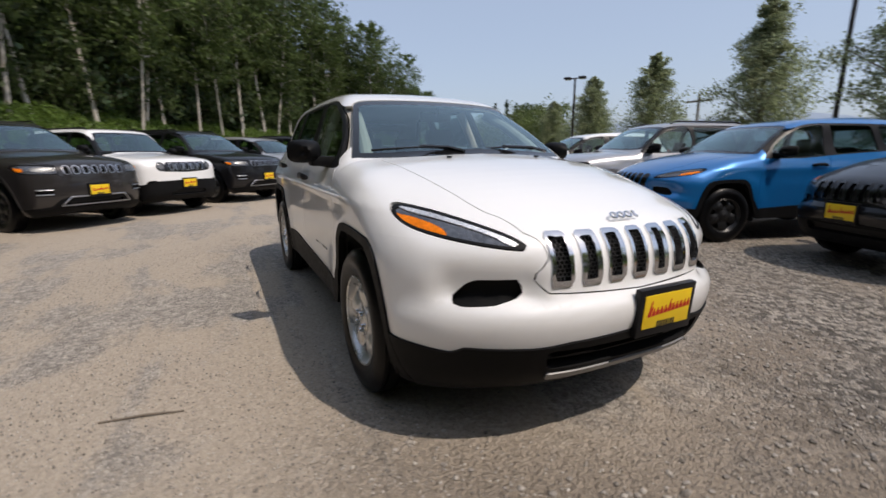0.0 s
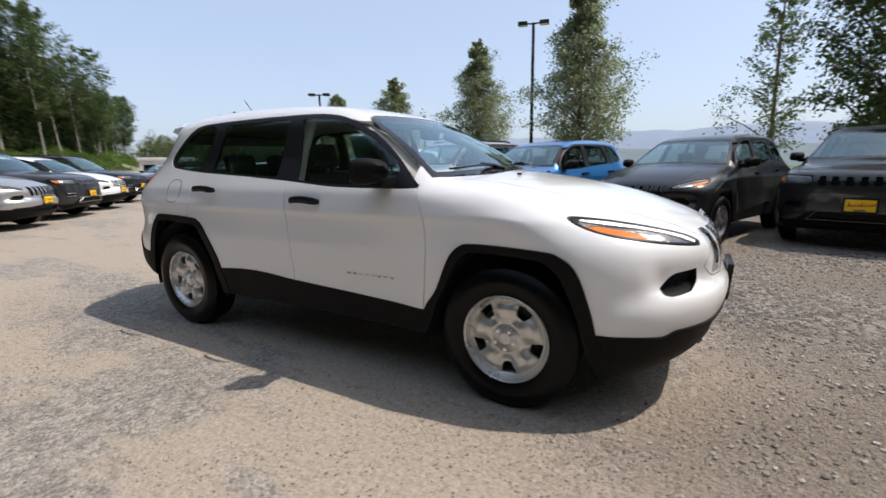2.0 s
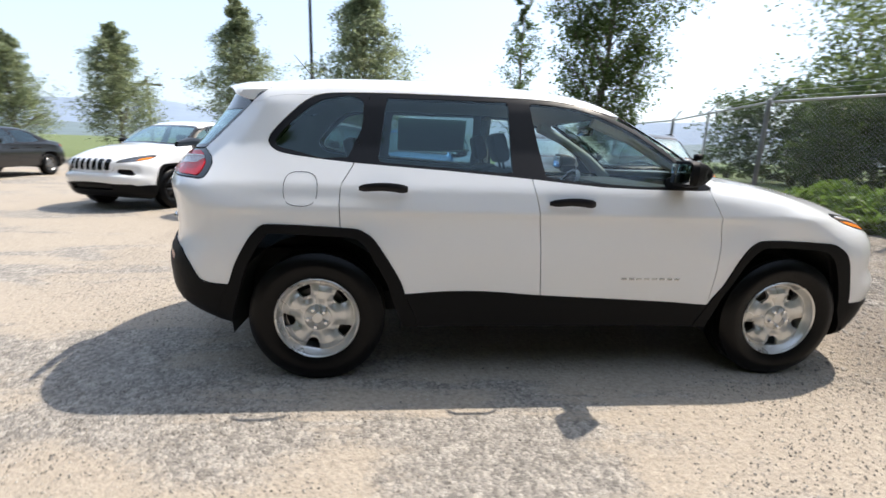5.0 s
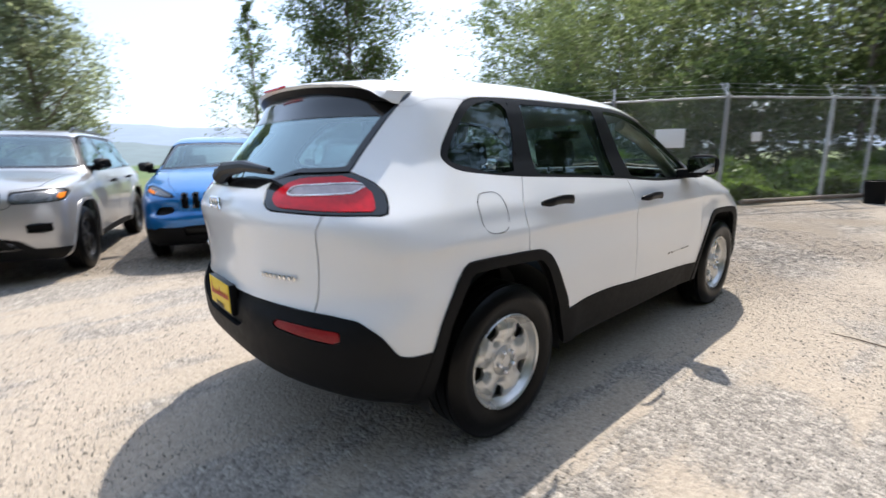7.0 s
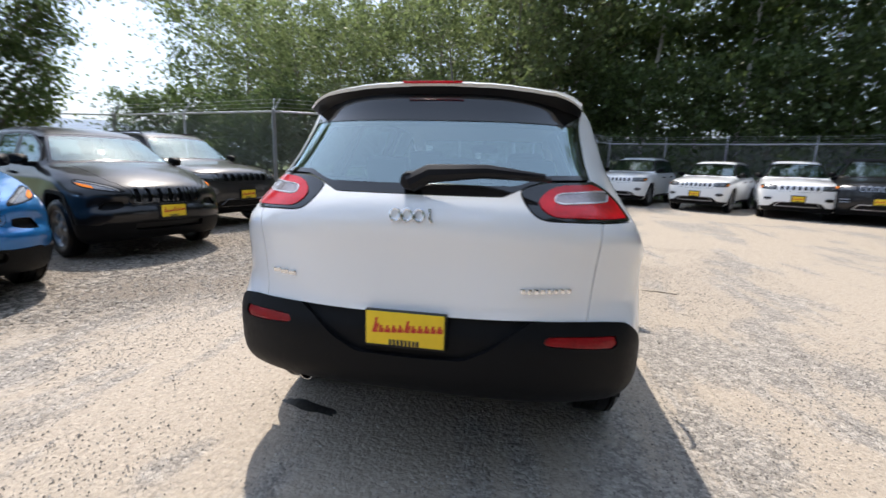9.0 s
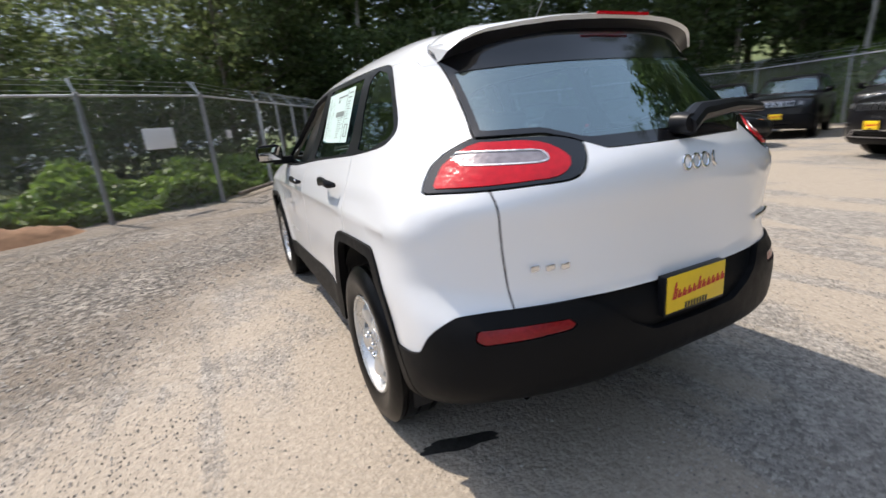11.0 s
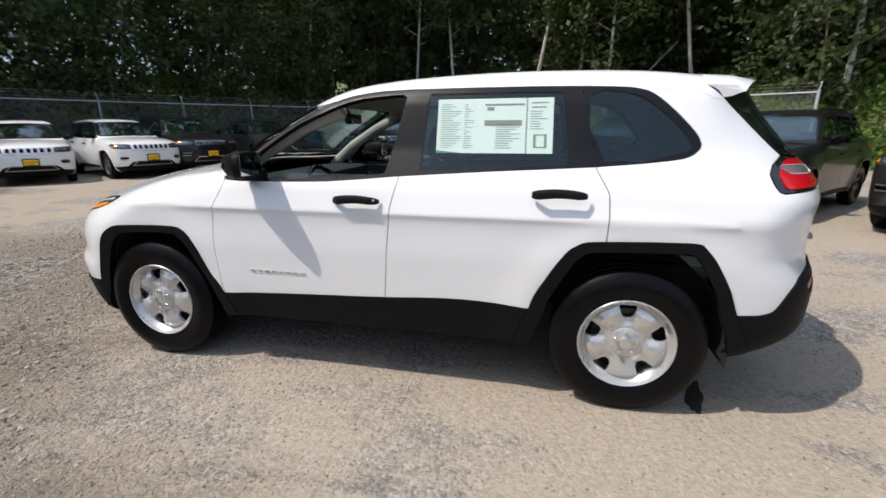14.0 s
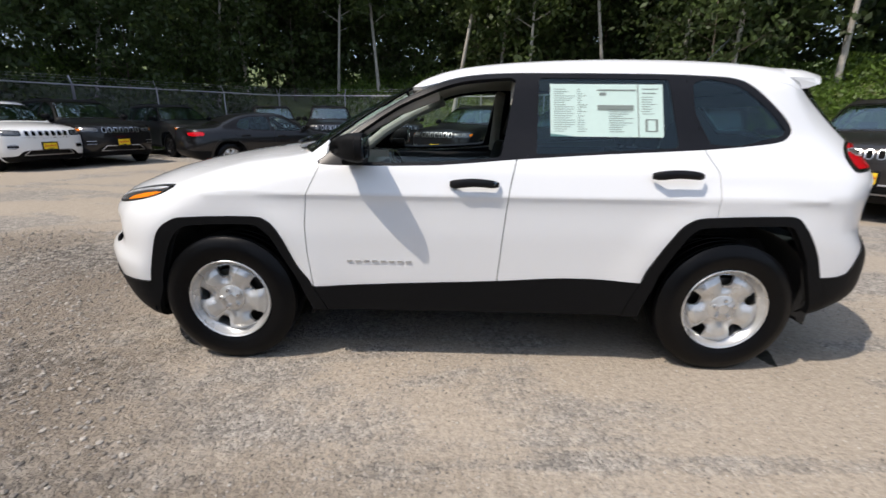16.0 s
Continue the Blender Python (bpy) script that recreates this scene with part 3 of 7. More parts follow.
def build_car(sp, name, label, h=0.03, hero=False, open_window=False):
    """A parked car as one thing with its panels, glass, lamps and wheels. Front to +x, left to +y, tyres on z = 0."""
    car = thing(name, label, "car")
    F = car_field(sp)

    def normals(V):
        e = 0.004
        g = np.stack([F(*(V + d).T) - F(*(V - d).T) for d in np.eye(3) * e], 1)
        return g / np.maximum(np.linalg.norm(g, axis=1), 1e-9)[:, None]

    base = mesh_field(F, (sp["lo"], -1.0, 0.2), (sp["hi"], 1.0, sp["top"]), h)

    def side(key, n=3):
        P = smooth(sp[key], n) if n else np.array(sp[key])
        return lambda V: np.maximum(sdf_poly(P, V[:, 0], V[:, 2]), 0.42 - np.abs(V[:, 1]))

    def front(key, n=3, x0=1.3):
        P = smooth(sp[key], n) if n else np.array(sp[key])
        return lambda V: np.maximum(sdf_poly(P, np.abs(V[:, 1]), V[:, 2]), x0 - V[:, 0])

    def rear(key, n=3, x0=-1.55, mirrored=True):
        P = smooth(sp[key], n) if n else np.array(sp[key])
        return lambda V: np.maximum(sdf_poly(P, np.abs(V[:, 1]) if mirrored else V[:, 1], V[:, 2]), V[:, 0] - x0)

    rest = [base]

    def take(f, gap=0.0025):
        piece = cut(rest[0], f, -gap)
        rest[0] = cut(rest[0], f, gap, False)
        return compact(piece)

    def put(nm, m, mat, parent=car, thick=0.02, out=0.0, label=""):
        m = main_pieces(compact(m)) if len(m[1]) else m
        if len(m[1]) == 0:
            return None
        return child(nm, data_from(nm, m, mat, thick, out, normals), parent, label)

    paint = WHITE
    if "low_clip" in sp:
        take(lambda V: np.maximum(V[:, 2] - sp["low_clip"], np.abs(V[:, 0]) - 1.02), 0.0)
    # wheel openings, arch trims and lower cladding
    for key in ("archF_in", "archR_in"):
        take(side(key))
    lining = rest[0]
    dark = CLAD if sp["clad"] else paint
    for key in ("archF_out", "archR_out"):
        for m in sides(take(side(key), 0.001)):
            put("wheel_arch_trim", m, dark, out=0.010, thick=0.035, label="black plastic wheel arch trim" if sp["clad"] else "")
    for m in sides(take(side("sill"), 0.001)):
        put("sill_trim", m, CLAD, out=0.006, thick=0.03, label="black plastic sill cladding")
    fy, fz = sp["front_low"]
    low_front = take(lambda V: np.maximum(V[:, 2] - np.interp(np.abs(V[:, 1]), fy, fz), 1.3 - V[:, 0]), 0.001)
    rx, rz = sp["rear_low"]
    low_rear = take(lambda V: np.maximum(V[:, 2] - np.interp(V[:, 0], rx, rz), V[:, 0] + 1.6), 0.001)
    take(lambda V: V[:, 2] - 0.30)
    # lower front bumper with its intake
    intake = lambda V: np.maximum(np.maximum(np.abs(V[:, 1]) - 0.43 + (0.47 - V[:, 2]) * 0.25, np.abs(V[:, 2] - 0.425) - 0.045), 1.3 - V[:, 0])
    mouth = cut(low_front, intake, 0)
    put("front_valance", cut(low_front, intake, 0, False), CLAD, out=0.008, thick=0.06, label="black plastic lower front bumper")
    put("lower_intake", mouth, GLOSS_BLACK, out=-0.05, thick=0.0)
    if hero:
        strip = lambda V: np.maximum(np.maximum(np.abs(V[:, 1]) - 0.40, np.abs(V[:, 2] - 0.345) - 0.016), 1.3 - V[:, 0])
        put("skid_strip", cut(low_front, strip, 0), SKID, out=0.016, thick=0.02, label="grey lower bumper strip")
        lip = lambda V: np.maximum(np.maximum(np.abs(V[:, 1]) - 0.42, np.abs(V[:, 2] - 0.425) - 0.007), 1.3 - V[:, 0])
        put("intake_bar", cut(low_front, lip, 0), CLAD, out=-0.01, thick=0.03)
    if sp.get("reflector"):
        pp = lambda V, P=np.array([(-y, z) for y, z in sp["plate_panel"][::-1][1:-1]] + sp["plate_panel"]): np.maximum(sdf_poly(P, V[:, 1], V[:, 2]), V[:, 0] + 1.9)
        put("plate_panel", cut(low_rear, pp, 0.0), CLAD, out=-0.016, thick=0.0)
        low_rear = cut(low_rear, pp, 0.0, False)
        rf = rear("reflector", 2)
        for m in sides(cut(low_rear, rf, -0.001)):
            put("reflector", m, RED_REFLECTOR, out=0.002, thick=0.02, label="red bumper reflector")
        low_rear = cut(low_rear, rf, 0.001, False)
    put("rear_valance", low_rear, CLAD, out=0.008, thick=0.05, label="black plastic rear bumper")
    # lamps
    for m in sides(take(front("headlight"), 0.003)):
        fin = lambda V, f=front("headlight"): f(V) + 0.011
        hl = put("headlight", cut(m, fin, 0, False), LAMP_RIM, label="swept headlight with amber marker and light strip")
        m = cut(m, fin, -0.0005)
        put("lamp_housing", cut(cut(m, front("amber"), 0.0, False), front("led"), 0.0, False), LAMP_DARK, hl, out=-0.004, thick=0.004)
        put("turn_lens", cut(cut(m, front("amber"), -0.001), front("led"), 0.0, False), AMBER, hl, out=0.0, thick=0.01)
        put("light_strip", cut(m, front("led"), -0.001), CLEAR_LENS if hero else FAR_LENS, hl, out=0.001, thick=0.01)
    if sp.get("fog"):
        for m in sides(take(front("fog", 0 if hero else 3), 0.001)):
            put("fog_pocket", m, CLAD, out=-0.024, thick=-0.024)
    lamp_front = lambda V: (V[:, 0] - np.interp(V[:, 2], [1.08, 1.12, 1.17, 1.21, 1.25, 1.3], [-1.935, -1.905, -1.89, -1.91, -1.965, -2.03])) * 0.8
    lamp_f = rear("taillight", 3, sp.get("tail_x", -1.905))
    if hero:
        lamp_f = lambda V, f=rear("taillight", 3, -1.8): np.maximum(f(V), lamp_front(V))
    tails = take(lamp_f, 0.003)
    for m in sides(tails):
        inner = lambda V: lamp_f(V) + 0.012
        if hero:
            inner = lambda V, f=inner, g=rear("tail_red"): np.maximum(np.maximum(f(V), g(V)), lamp_front(V) + 0.034)
        tl = put("taillight", cut(m, inner, 0, False), GLOSS_BLACK, thick=0.02, label="red tail lamp with clear reverse lens")
        red = cut(m, inner, -0.0005)
        if hero:
            clear = cut(red, rear("tail_clear"), -0.0005)
            put("lens_rim", cut(clear, lambda V, f=rear("tail_clear"): f(V) + 0.004, 0.0, False), CLEAR_LENS, tl, thick=0.01, out=0.006, label="bright rim round the reverse lens")
            put("clear_lens", cut(clear, lambda V, f=rear("tail_clear"): f(V) + 0.004, -0.0005), REVERSE_LENS, tl, thick=0.01, out=0.003)
        else:
            put("clear_lens", cut(red, rear("tail_clear"), -0.0005), REVERSE_LENS, tl, thick=0.01, out=0.002)
        put("red_lens", cut(red, rear("tail_clear"), 0, False), RED_LENS, tl, thick=0.015, out=0.004)
    # grille slots in the nose
    slots = sp["slots"]
    for k in range(slots):
        yc = (k - (slots - 1) / 2) * sp["slot_pitch"]
        f0 = rounded_slot(yc, sp["slot_w"], *sp["slot_z"], sp["slot_r"])
        f = lambda V, f0=f0: np.maximum(f0(V), 1.3 - V[:, 0])
        m = take(f, 0.0)
        ring = cut(m, f, -0.011, False)
        gr = put("grille_slot", cut(m, f, -0.010), sp.get("slot_mat", GRILLE_MESH), out=-0.022, thick=0.0, label="black mesh grille slot")
        put("slot_ring", ring, CHROME if hero else FAR_CHROME, gr, out=0.005, thick=0.025, label="bright slot surround")
        if hero:
            part("mesh_insert", honeycomb(F, yc, sp["slot_w"], *sp["slot_z"]), LATTICE, gr, "black honeycomb insert")
    if sp.get("band"):
        put("grille_band", take(front("band", 0), 0.001), GLOSS_BLACK, out=0.003, thick=0.02, label="black grille band")
    # glass
    wsf = lambda V, P=smooth([(-y, z) for y, z in sp["windshield"][::-1][1:-1]] + sp["windshield"], 3): np.maximum(sdf_poly(P, V[:, 1], V[:, 2]), np.maximum(0.1 - V[:, 0], V[:, 0] - 1.25))
    ws = take(wsf, 0.002)
    border = lambda V: wsf(V) + 0.03
    put("windshield", cut(ws, border, 0), GLASS_SCREEN, thick=0.0, out=-0.003, label="windshield")
    put("windshield_border", cut(ws, border, 0, False), GLOSS_BLACK, thick=0.01, out=-0.003)
    rgf = rear("rear_glass", 2, -1.5, False)
    if hero:
        def rgf(V):
            a, z = np.abs(V[:, 1]), V[:, 2]
            edge = (V[:, 0] - np.interp(z, [1.233, 1.42, 1.51, 1.60], [-1.98, -1.795, -1.705, -1.585])) * 0.72
            foot = np.interp(a, [0, 0.31, 0.36, 0.46, 0.74], [1.188, 1.188, 1.21, 1.247, 1.252]) - z
            return np.maximum(np.maximum(edge, foot), np.maximum(z - 1.58, V[:, 0] + 1.5))
    rg = take(rgf, 0.002)
    rgb = lambda V: np.maximum(np.maximum(rgf(V) + 0.018, 1.225 - V[:, 2]), V[:, 2] - (1.465 if hero else 9))
    dlo = take(side("dlo", 2), 0.001)
    gaps = lambda V: np.minimum(np.abs(V[:, 0] + 0.255 + (V[:, 2] - 1.14) * 0.03), np.abs(V[:, 0] + 1.16 - (V[:, 2] - 1.2) * 0.22)) - 0.003
    dlo_frame = cut(dlo, gaps, 0, False)
    panes = []
    for key, mat in (("glass_front", GLASS_CLEAR), ("glass_rear", GLASS_DARK), ("glass_quarter", GLASS_DARK)):
        if key in sp:
            nn = 0 if key == "glass_rear" else 2
            panes.append((key, cut(dlo, side(key, nn), -0.001), mat))
            dlo_frame = cut(dlo_frame, side(key, nn), 0.0, False)
    for m in sides(dlo_frame):
        put("window_frame", m, PILLAR, thick=0.025, out=-0.003, label="black window frame")
    # painted panels
    doors = {}
    for key, nm in (("door_front", "front_door"), ("door_rear", "rear_door")):
        for s, m in zip((1, -1), sides(take(side(key, 0)))):
            doors[nm, s] = put(nm, m, paint)
    for key, m, mat in panes:
        for s, mm in zip((1, -1), sides(m)):
            if open_window and key == "glass_front" and s > 0:
                mm = cut(mm, lambda V: V[:, 2] - 1.15)
            parent = doors.get(("front_door" if key == "glass_front" else "rear_door", s)) if key != "glass_quarter" else car
            put("side_window" if key != "glass_quarter" else "quarter_window", mm, mat, parent or car, thick=0.0, out=-0.006)
    hood_f = lambda V, P=smooth(sp["hood"], 2), Q=smooth(sp["nose"], 2): np.maximum(np.maximum(sdf_poly(P, V[:, 0], V[:, 1]), sdf_poly(Q, V[:, 1], V[:, 2])), 0.98 - V[:, 0])
    put("hood", take(hood_f), paint)
    gate_f = rear("tailgate", 0, -1.7, False)
    gate = take((lambda V: np.maximum(np.maximum(gate_f(V), V[:, 2] - 1.25), V[:, 0] + 1.99)) if hero else gate_f)
    tg = put("tailgate", gate, paint)
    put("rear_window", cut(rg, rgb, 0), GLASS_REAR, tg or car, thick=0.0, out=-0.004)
    put("rear_window_border", cut(rg, rgb, 0, False), GLOSS_BLACK, tg or car, thick=0.015, out=-0.001)
    put("roof", take(lambda V: np.maximum(1.5 - V[:, 2], np.abs(V[:, 1]) - 0.64), 0.0005), paint)
    body = rest[0]
    fend = cut(body, lambda V: sp.get("split", 0.86) - V[:, 0], 0)
    quarter = cut(body, lambda V: sp.get("split", 0.86) - V[:, 0], 0, False)
    bump = lambda V: np.maximum(1.4 - V[:, 0], np.minimum(V[:, 2] - 0.86 - (V[:, 0] - 1.7) * 0.05, 3))
    put("front_bumper", cut(fend, bump, 0.0), paint)
    for m in sides(cut(fend, bump, 0.0, False)):
        put("front_fender", m, paint)
    for m in sides(quarter):
        put("quarter_panel", m, paint)
    # inside lining: pale above the belt, dark below
    inside = lining
    for f, iso in ((side("dlo", 2), 0.004), (wsf, -0.01), (rgb, 0.0), (front("headlight"), 0.02)):
        inside = cut(inside, f, iso, False)
    inside = cut(inside, lambda V: 0.36 - V[:, 2], 0)
    belt = lambda V: 1.14 - V[:, 2]
    put("headliner", cut(inside, belt, 0), BEIGE if hero else CLOTH, thick=0.0, out=-0.035)
    put("inner_lining", cut(inside, belt, 0, False), DARK, thick=0.0, out=-0.045)
    # underbody and wheel wells
    bm = bmesh.new()
    x0, x1 = sp["wheels"][1] - 0.45, sp["wheels"][0] + 0.6
    add_box(bm, ((x0 + x1) / 2, 0, 0.36), (x1 - x0, 1.12, 0.12), 0.03)
    add_box(bm, (0, 0, 0.40), (1.78, 1.71, 0.12), 0.03)
    part("underbody", bm, DARK, car)
    for cx in sp["wheels"]:
        for s in (1, -1):
            bm = bmesh.new()
            N = 18
            pr = []
            for k in range(N + 1):
                a = math.pi * (-0.06 + 1.12 * k / N)
                pr.append((cx + 0.455 * math.cos(a), 0.36 + 0.465 * math.sin(a)))
            ring = [[bm.verts.new((px, s * yy, pz)) for px, pz in pr] for yy in (0.50, 0.868)]
            for k in range(N):
                bm.faces.new((ring[0][k], ring[0][k + 1], ring[1][k + 1], ring[1][k]))
            bm.faces.new(ring[0])
            part("wheel_well", bm, DARK, car)
    return car, doors, tg


def wheel_mesh(sp_r=0.362, rim_r=0.228, width=0.225, fine=1.0):
    """Meshes of tyre, rim, hub cap, lug nuts and brake, outer face to +y."""
    w = width / 2
    R, b = sp_r, rim_r
    prof = [(b - 0.02, -w * 0.8), (b + 0.012, -w * 0.92), (b + 0.06, -w), (R - 0.03, -w * 0.96), (R - 0.008, -w * 0.80)]
    for g in (-0.55, 0.0, 0.55):
        c = g * w
        prof += [(R, c - 0.022), (R, c - 0.006), (R - 0.009, c - 0.004), (R - 0.009, c + 0.004), (R, c + 0.006), (R, c + 0.022)]
    prof += [(R - 0.008, w * 0.80), (R - 0.030, w * 0.96), (R - 0.055, w * 1.0), (R - 0.062, w * 1.02), (b + 0.055, w * 1.0), (b + 0.048, w * 0.985), (b + 0.02, w * 0.95), (b + 0.006, w * 0.86), (b - 0.012, w * 0.80)]
    bm = bmesh.new()
    lathe(bm, prof, int(56 * fine))
    tyre = finish(bm, "tyre", RUBBER, 30)
    # pressed steel wheel: five broad spokes with windows between them
    nr, na = (36, 180) if fine == 1 else (14, 70)
    V, Q = [], []
    rr = np.linspace(0.055, b, nr)
    for i, r in enumerate(rr):
        for j in range(na):
            a = 2 * math.pi * j / na
            q = r / b
            d = float(np.interp(q, [0.24, 0.36, 0.5, 0.68, 0.80, 0.86, 0.91, 0.955, 1.0], [0.046, 0.050, 0.060, 0.064, 0.050, 0.034, 0.050, 0.072, 0.074]))
            lob = 0.5 + 0.5 * math.cos(5 * (a - math.pi / 2))
            d -= 0.026 * lob ** 1.5 * float(np.interp(q, [0.36, 0.5, 0.75, 0.88], [0, 1, 1, 0]))
            V.append((r * math.cos(a), d + 0.024, r * math.sin(a)))
    for i in range(nr - 1):
        for j in range(na):
            k = (j + 1) % na
            Q.append((i * na + j, (i + 1) * na + j, (i + 1) * na + k, i * na + k, -1, -1, -1, -1))
    m = (np.array(V), np.array(Q))

    def holes(P):
        d = np.full(len(P), 9.0)
        for k in range(5):
            a = math.pi / 2 + 2 * math.pi * k / 5
            u = P[:, 0] * math.cos(a) + P[:, 2] * math.sin(a) - 0.157
            v = -P[:, 0] * math.sin(a) + P[:, 2] * math.cos(a)
            half = 0.036 + 0.35 * np.clip(u, -0.04, 0.04)
            q = np.sqrt(np.maximum(np.abs(u) - 0.031 + 0.016, 0) ** 2 + np.maximum(np.abs(v) - half + 0.018, 0) ** 2) - 0.016
            d = np.minimum(d, q)
        return d
    m = cut(m, holes, 0.0, False)

    def up(P):
        return np.tile(np.array([0.0, 1.0, 0.0]), (len(P), 1))
    rim = data_from("rim", m, SILVER, 0.018, 0.0, up)
    bm = bmesh.new()
    lathe(bm, [(b, 0.098), (b - 0.004, 0.102), (b - 0.012, 0.096), (b - 0.016, 0.06), (b - 0.02, -0.09), (b, -0.10)], int(64 * fine))
    barrel = finish(bm, "rim_barrel", SILVER)
    bm = bmesh.new()
    lathe(bm, [(0.0005, 0.089), (0.028, 0.088), (0.034, 0.083), (0.066, 0.080), (0.074, 0.075), (0.076, 0.062)], 40)
    cap = finish(bm, "hub_cap", SILVER)
    bm = bmesh.new()
    lathe(bm, [(0.0005, 0.018), (0.0085, 0.017), (0.011, 0.012), (0.0115, -0.004)], 8)
    nut = finish(bm, "lug_nut", CHROME)
    bm = bmesh.new()
    lathe(bm, [(0.0005, 0.0), (0.155, 0.0), (0.155, -0.024), (0.07, -0.024)], 40)
    add_box(bm, (0.0, -0.012, 0.13), (0.14, 0.07, 0.06), 0.012)
    lathe(bm, [(0.0005, -0.04), (0.20, -0.04), (0.205, -0.06)], 32)
    disc = finish(bm, "brake_disc", DARKMETAL)
    return tyre, rim, barrel, cap, nut, disc


WHEEL, FAR_WHEEL = wheel_mesh(), wheel_mesh(fine=0.5)


def add_wheels(car, sp, nuts=True, spins=(0, 0, 0, 0)):
    tyre, rim, barrel, cap, nut, disc = WHEEL if nuts else FAR_WHEEL
    scale = sp["wheel_r"] / 0.362
    i = 0
    for cx in sp["wheels"]:
        for s in (1, -1):
            w = child("wheel", None, car)
            w.matrix_basis = pose(cx, s * sp["track"], sp["wheel_r"], 0, 0, 0 if s > 0 else 180) @ pose(0, 0, 0, 0, spins[i], 0) @ Matrix.Diagonal((scale, 1, scale, 1))
            i += 1
            [child("tyre", tyre, w, "black rubber tyre"), child("rim", rim, w), child("rim_barrel", barrel, w), child("hub_cap", cap, w), child("brake_disc", disc, w)]
            for k in range(5 if nuts else 0):
                a = math.pi / 2 + 2 * math.pi * k / 5
                n_ = child("lug_nut", nut, w)
                n_.matrix_basis = pose(0.051 * math.cos(a), 0.084, 0.051 * math.sin(a))


def add_mirrors(car, x, z, y=0.86, mat=None):
    for s in (1, -1):
        bm = bmesh.new()
        rows = []
        # rounded shell, blunt to the rear, drawn out to the front
        for i, (dx, sc) in enumerate(((-0.055, 0.86), (-0.05, 0.96), (-0.02, 1.0), (0.03, 0.94), (0.075, 0.74), (0.11, 0.42), (0.125, 0.12))):
            ring = []
            for k in range(16):
                a = 2 * math.pi * k / 16
                cy, cz = math.cos(a), math.sin(a)
                ry, rz = 0.10 * abs(cy) ** 0.6 * (1 if cy > 0 else -1), 0.07 * abs(cz) ** 0.6 * (1 if cz > 0 else -1)
                ring.append(bm.verts.new((x + dx - 0.05 * max(cy, 0) * (dx > 0), s * (y + 0.118 + ry * sc), z + 0.07 + rz * sc)))
            rows.append(ring)
        for A, B in zip(rows, rows[1:]):
            for k in range(16):
                bm.faces.new((A[k], A[(k + 1) % 16], B[(k + 1) % 16], B[k]))
        bm.faces.new(rows[0])
        bm.faces.new(rows[-1])
        bmesh.ops.recalc_face_normals(bm, faces=bm.faces)
        m = part("side_mirror", bm, mat or CLAD, car, "black door mirror")
        bm = bmesh.new()
        add_box(bm, (x + 0.02, s * (y + 0.02), z + 0.012), (0.11, 0.15, 0.06), 0.015)
        part("mirror_foot", bm, CLAD, m)
        bm = bmesh.new()
        add_box(bm, (x - 0.056, s * (y + 0.118), z + 0.07), (0.004, 0.165, 0.10), 0.0015)
        part("mirror_glass", bm, MIRROR, m)


def bars_on(bm, origin, u, v, rects, n, lift=0.0012):
    """Flat printed bars (u0, v0, u1, v1) on a sheet."""
    origin, u, v, n = Vector(origin), Vector(u), Vector(v), Vector(n)
    for a0, b0, a1, b1 in rects:
        q = [origin + u * a + v * b + n * lift for a, b in ((a0, b0), (a1, b0), (a1, b1), (a0, b1))]
        bm.faces.new([bm.verts.new(p) for p in q])


def add_plate(car, x, y, z, facing, w=0.28, hgt=0.125, tilt=0.0):
    """A yellow dealer insert in a dark frame; its writing is drawn as bars."""
    p = child("plate_holder", None, car, "black plate frame with a yellow insert")
    rim_w, rim_h = (0.05, 0.06) if facing > 0 else (0.012, 0.012)
    p.matrix_basis = pose(x, y, z, 0, tilt, 0 if facing > 0 else 180)
    bm = bmesh.new()
    add_box(bm, (0, 0, 0), (0.03, w + rim_w, hgt + rim_h), 0.004)
    part("plate_frame", bm, PILLAR, p)
    bm = bmesh.new()
    add_box(bm, (0.016, 0, 0.005), (0.004, w, hgt), 0.001)
    part("insert", bm, YELLOW, p, "yellow insert")
    bm = bmesh.new()
    for k in range(11):
        a = (-0.42 + 0.083 * k) * w
        h0 = hgt * (0.46 if k == 0 else 0.36 if k == 5 else 0.22)
        lo = hgt * (-0.10 + 0.012 * k)
        for da, tall in ((0.0, h0), (0.034 * w, h0 * 0.62)):
            q = [(a + da, lo), (a + da + 0.03 * w, lo), (a + da + 0.03 * w + tall * 0.25, lo + tall), (a + da + tall * 0.25, lo + tall)]
            bm.faces.new([bm.verts.new((0.0192, u, v)) for u, v in q])
        q = [(a, lo), (a + 0.07 * w, lo), (a + 0.07 * w, lo + 0.05 * hgt), (a, lo + 0.05 * hgt)]
        bm.faces.new([bm.verts.new((0.0196, u, v)) for u, v in q])
    part("script_stroke", bm, RED_INK, p)
    bm = bmesh.new()
    bars_on(bm, (0.018, 0, 0), (0, 1, 0), (0, 0, 1), [(-0.2 * w + 0.05 * k * w, -0.46 * hgt, -0.2 * w + (0.05 * k + 0.035) * w, -0.28 * hgt) for k in range(8)], (1, 0, 0))
    part("print_strip", bm, BLACK_INK, p)
    return p


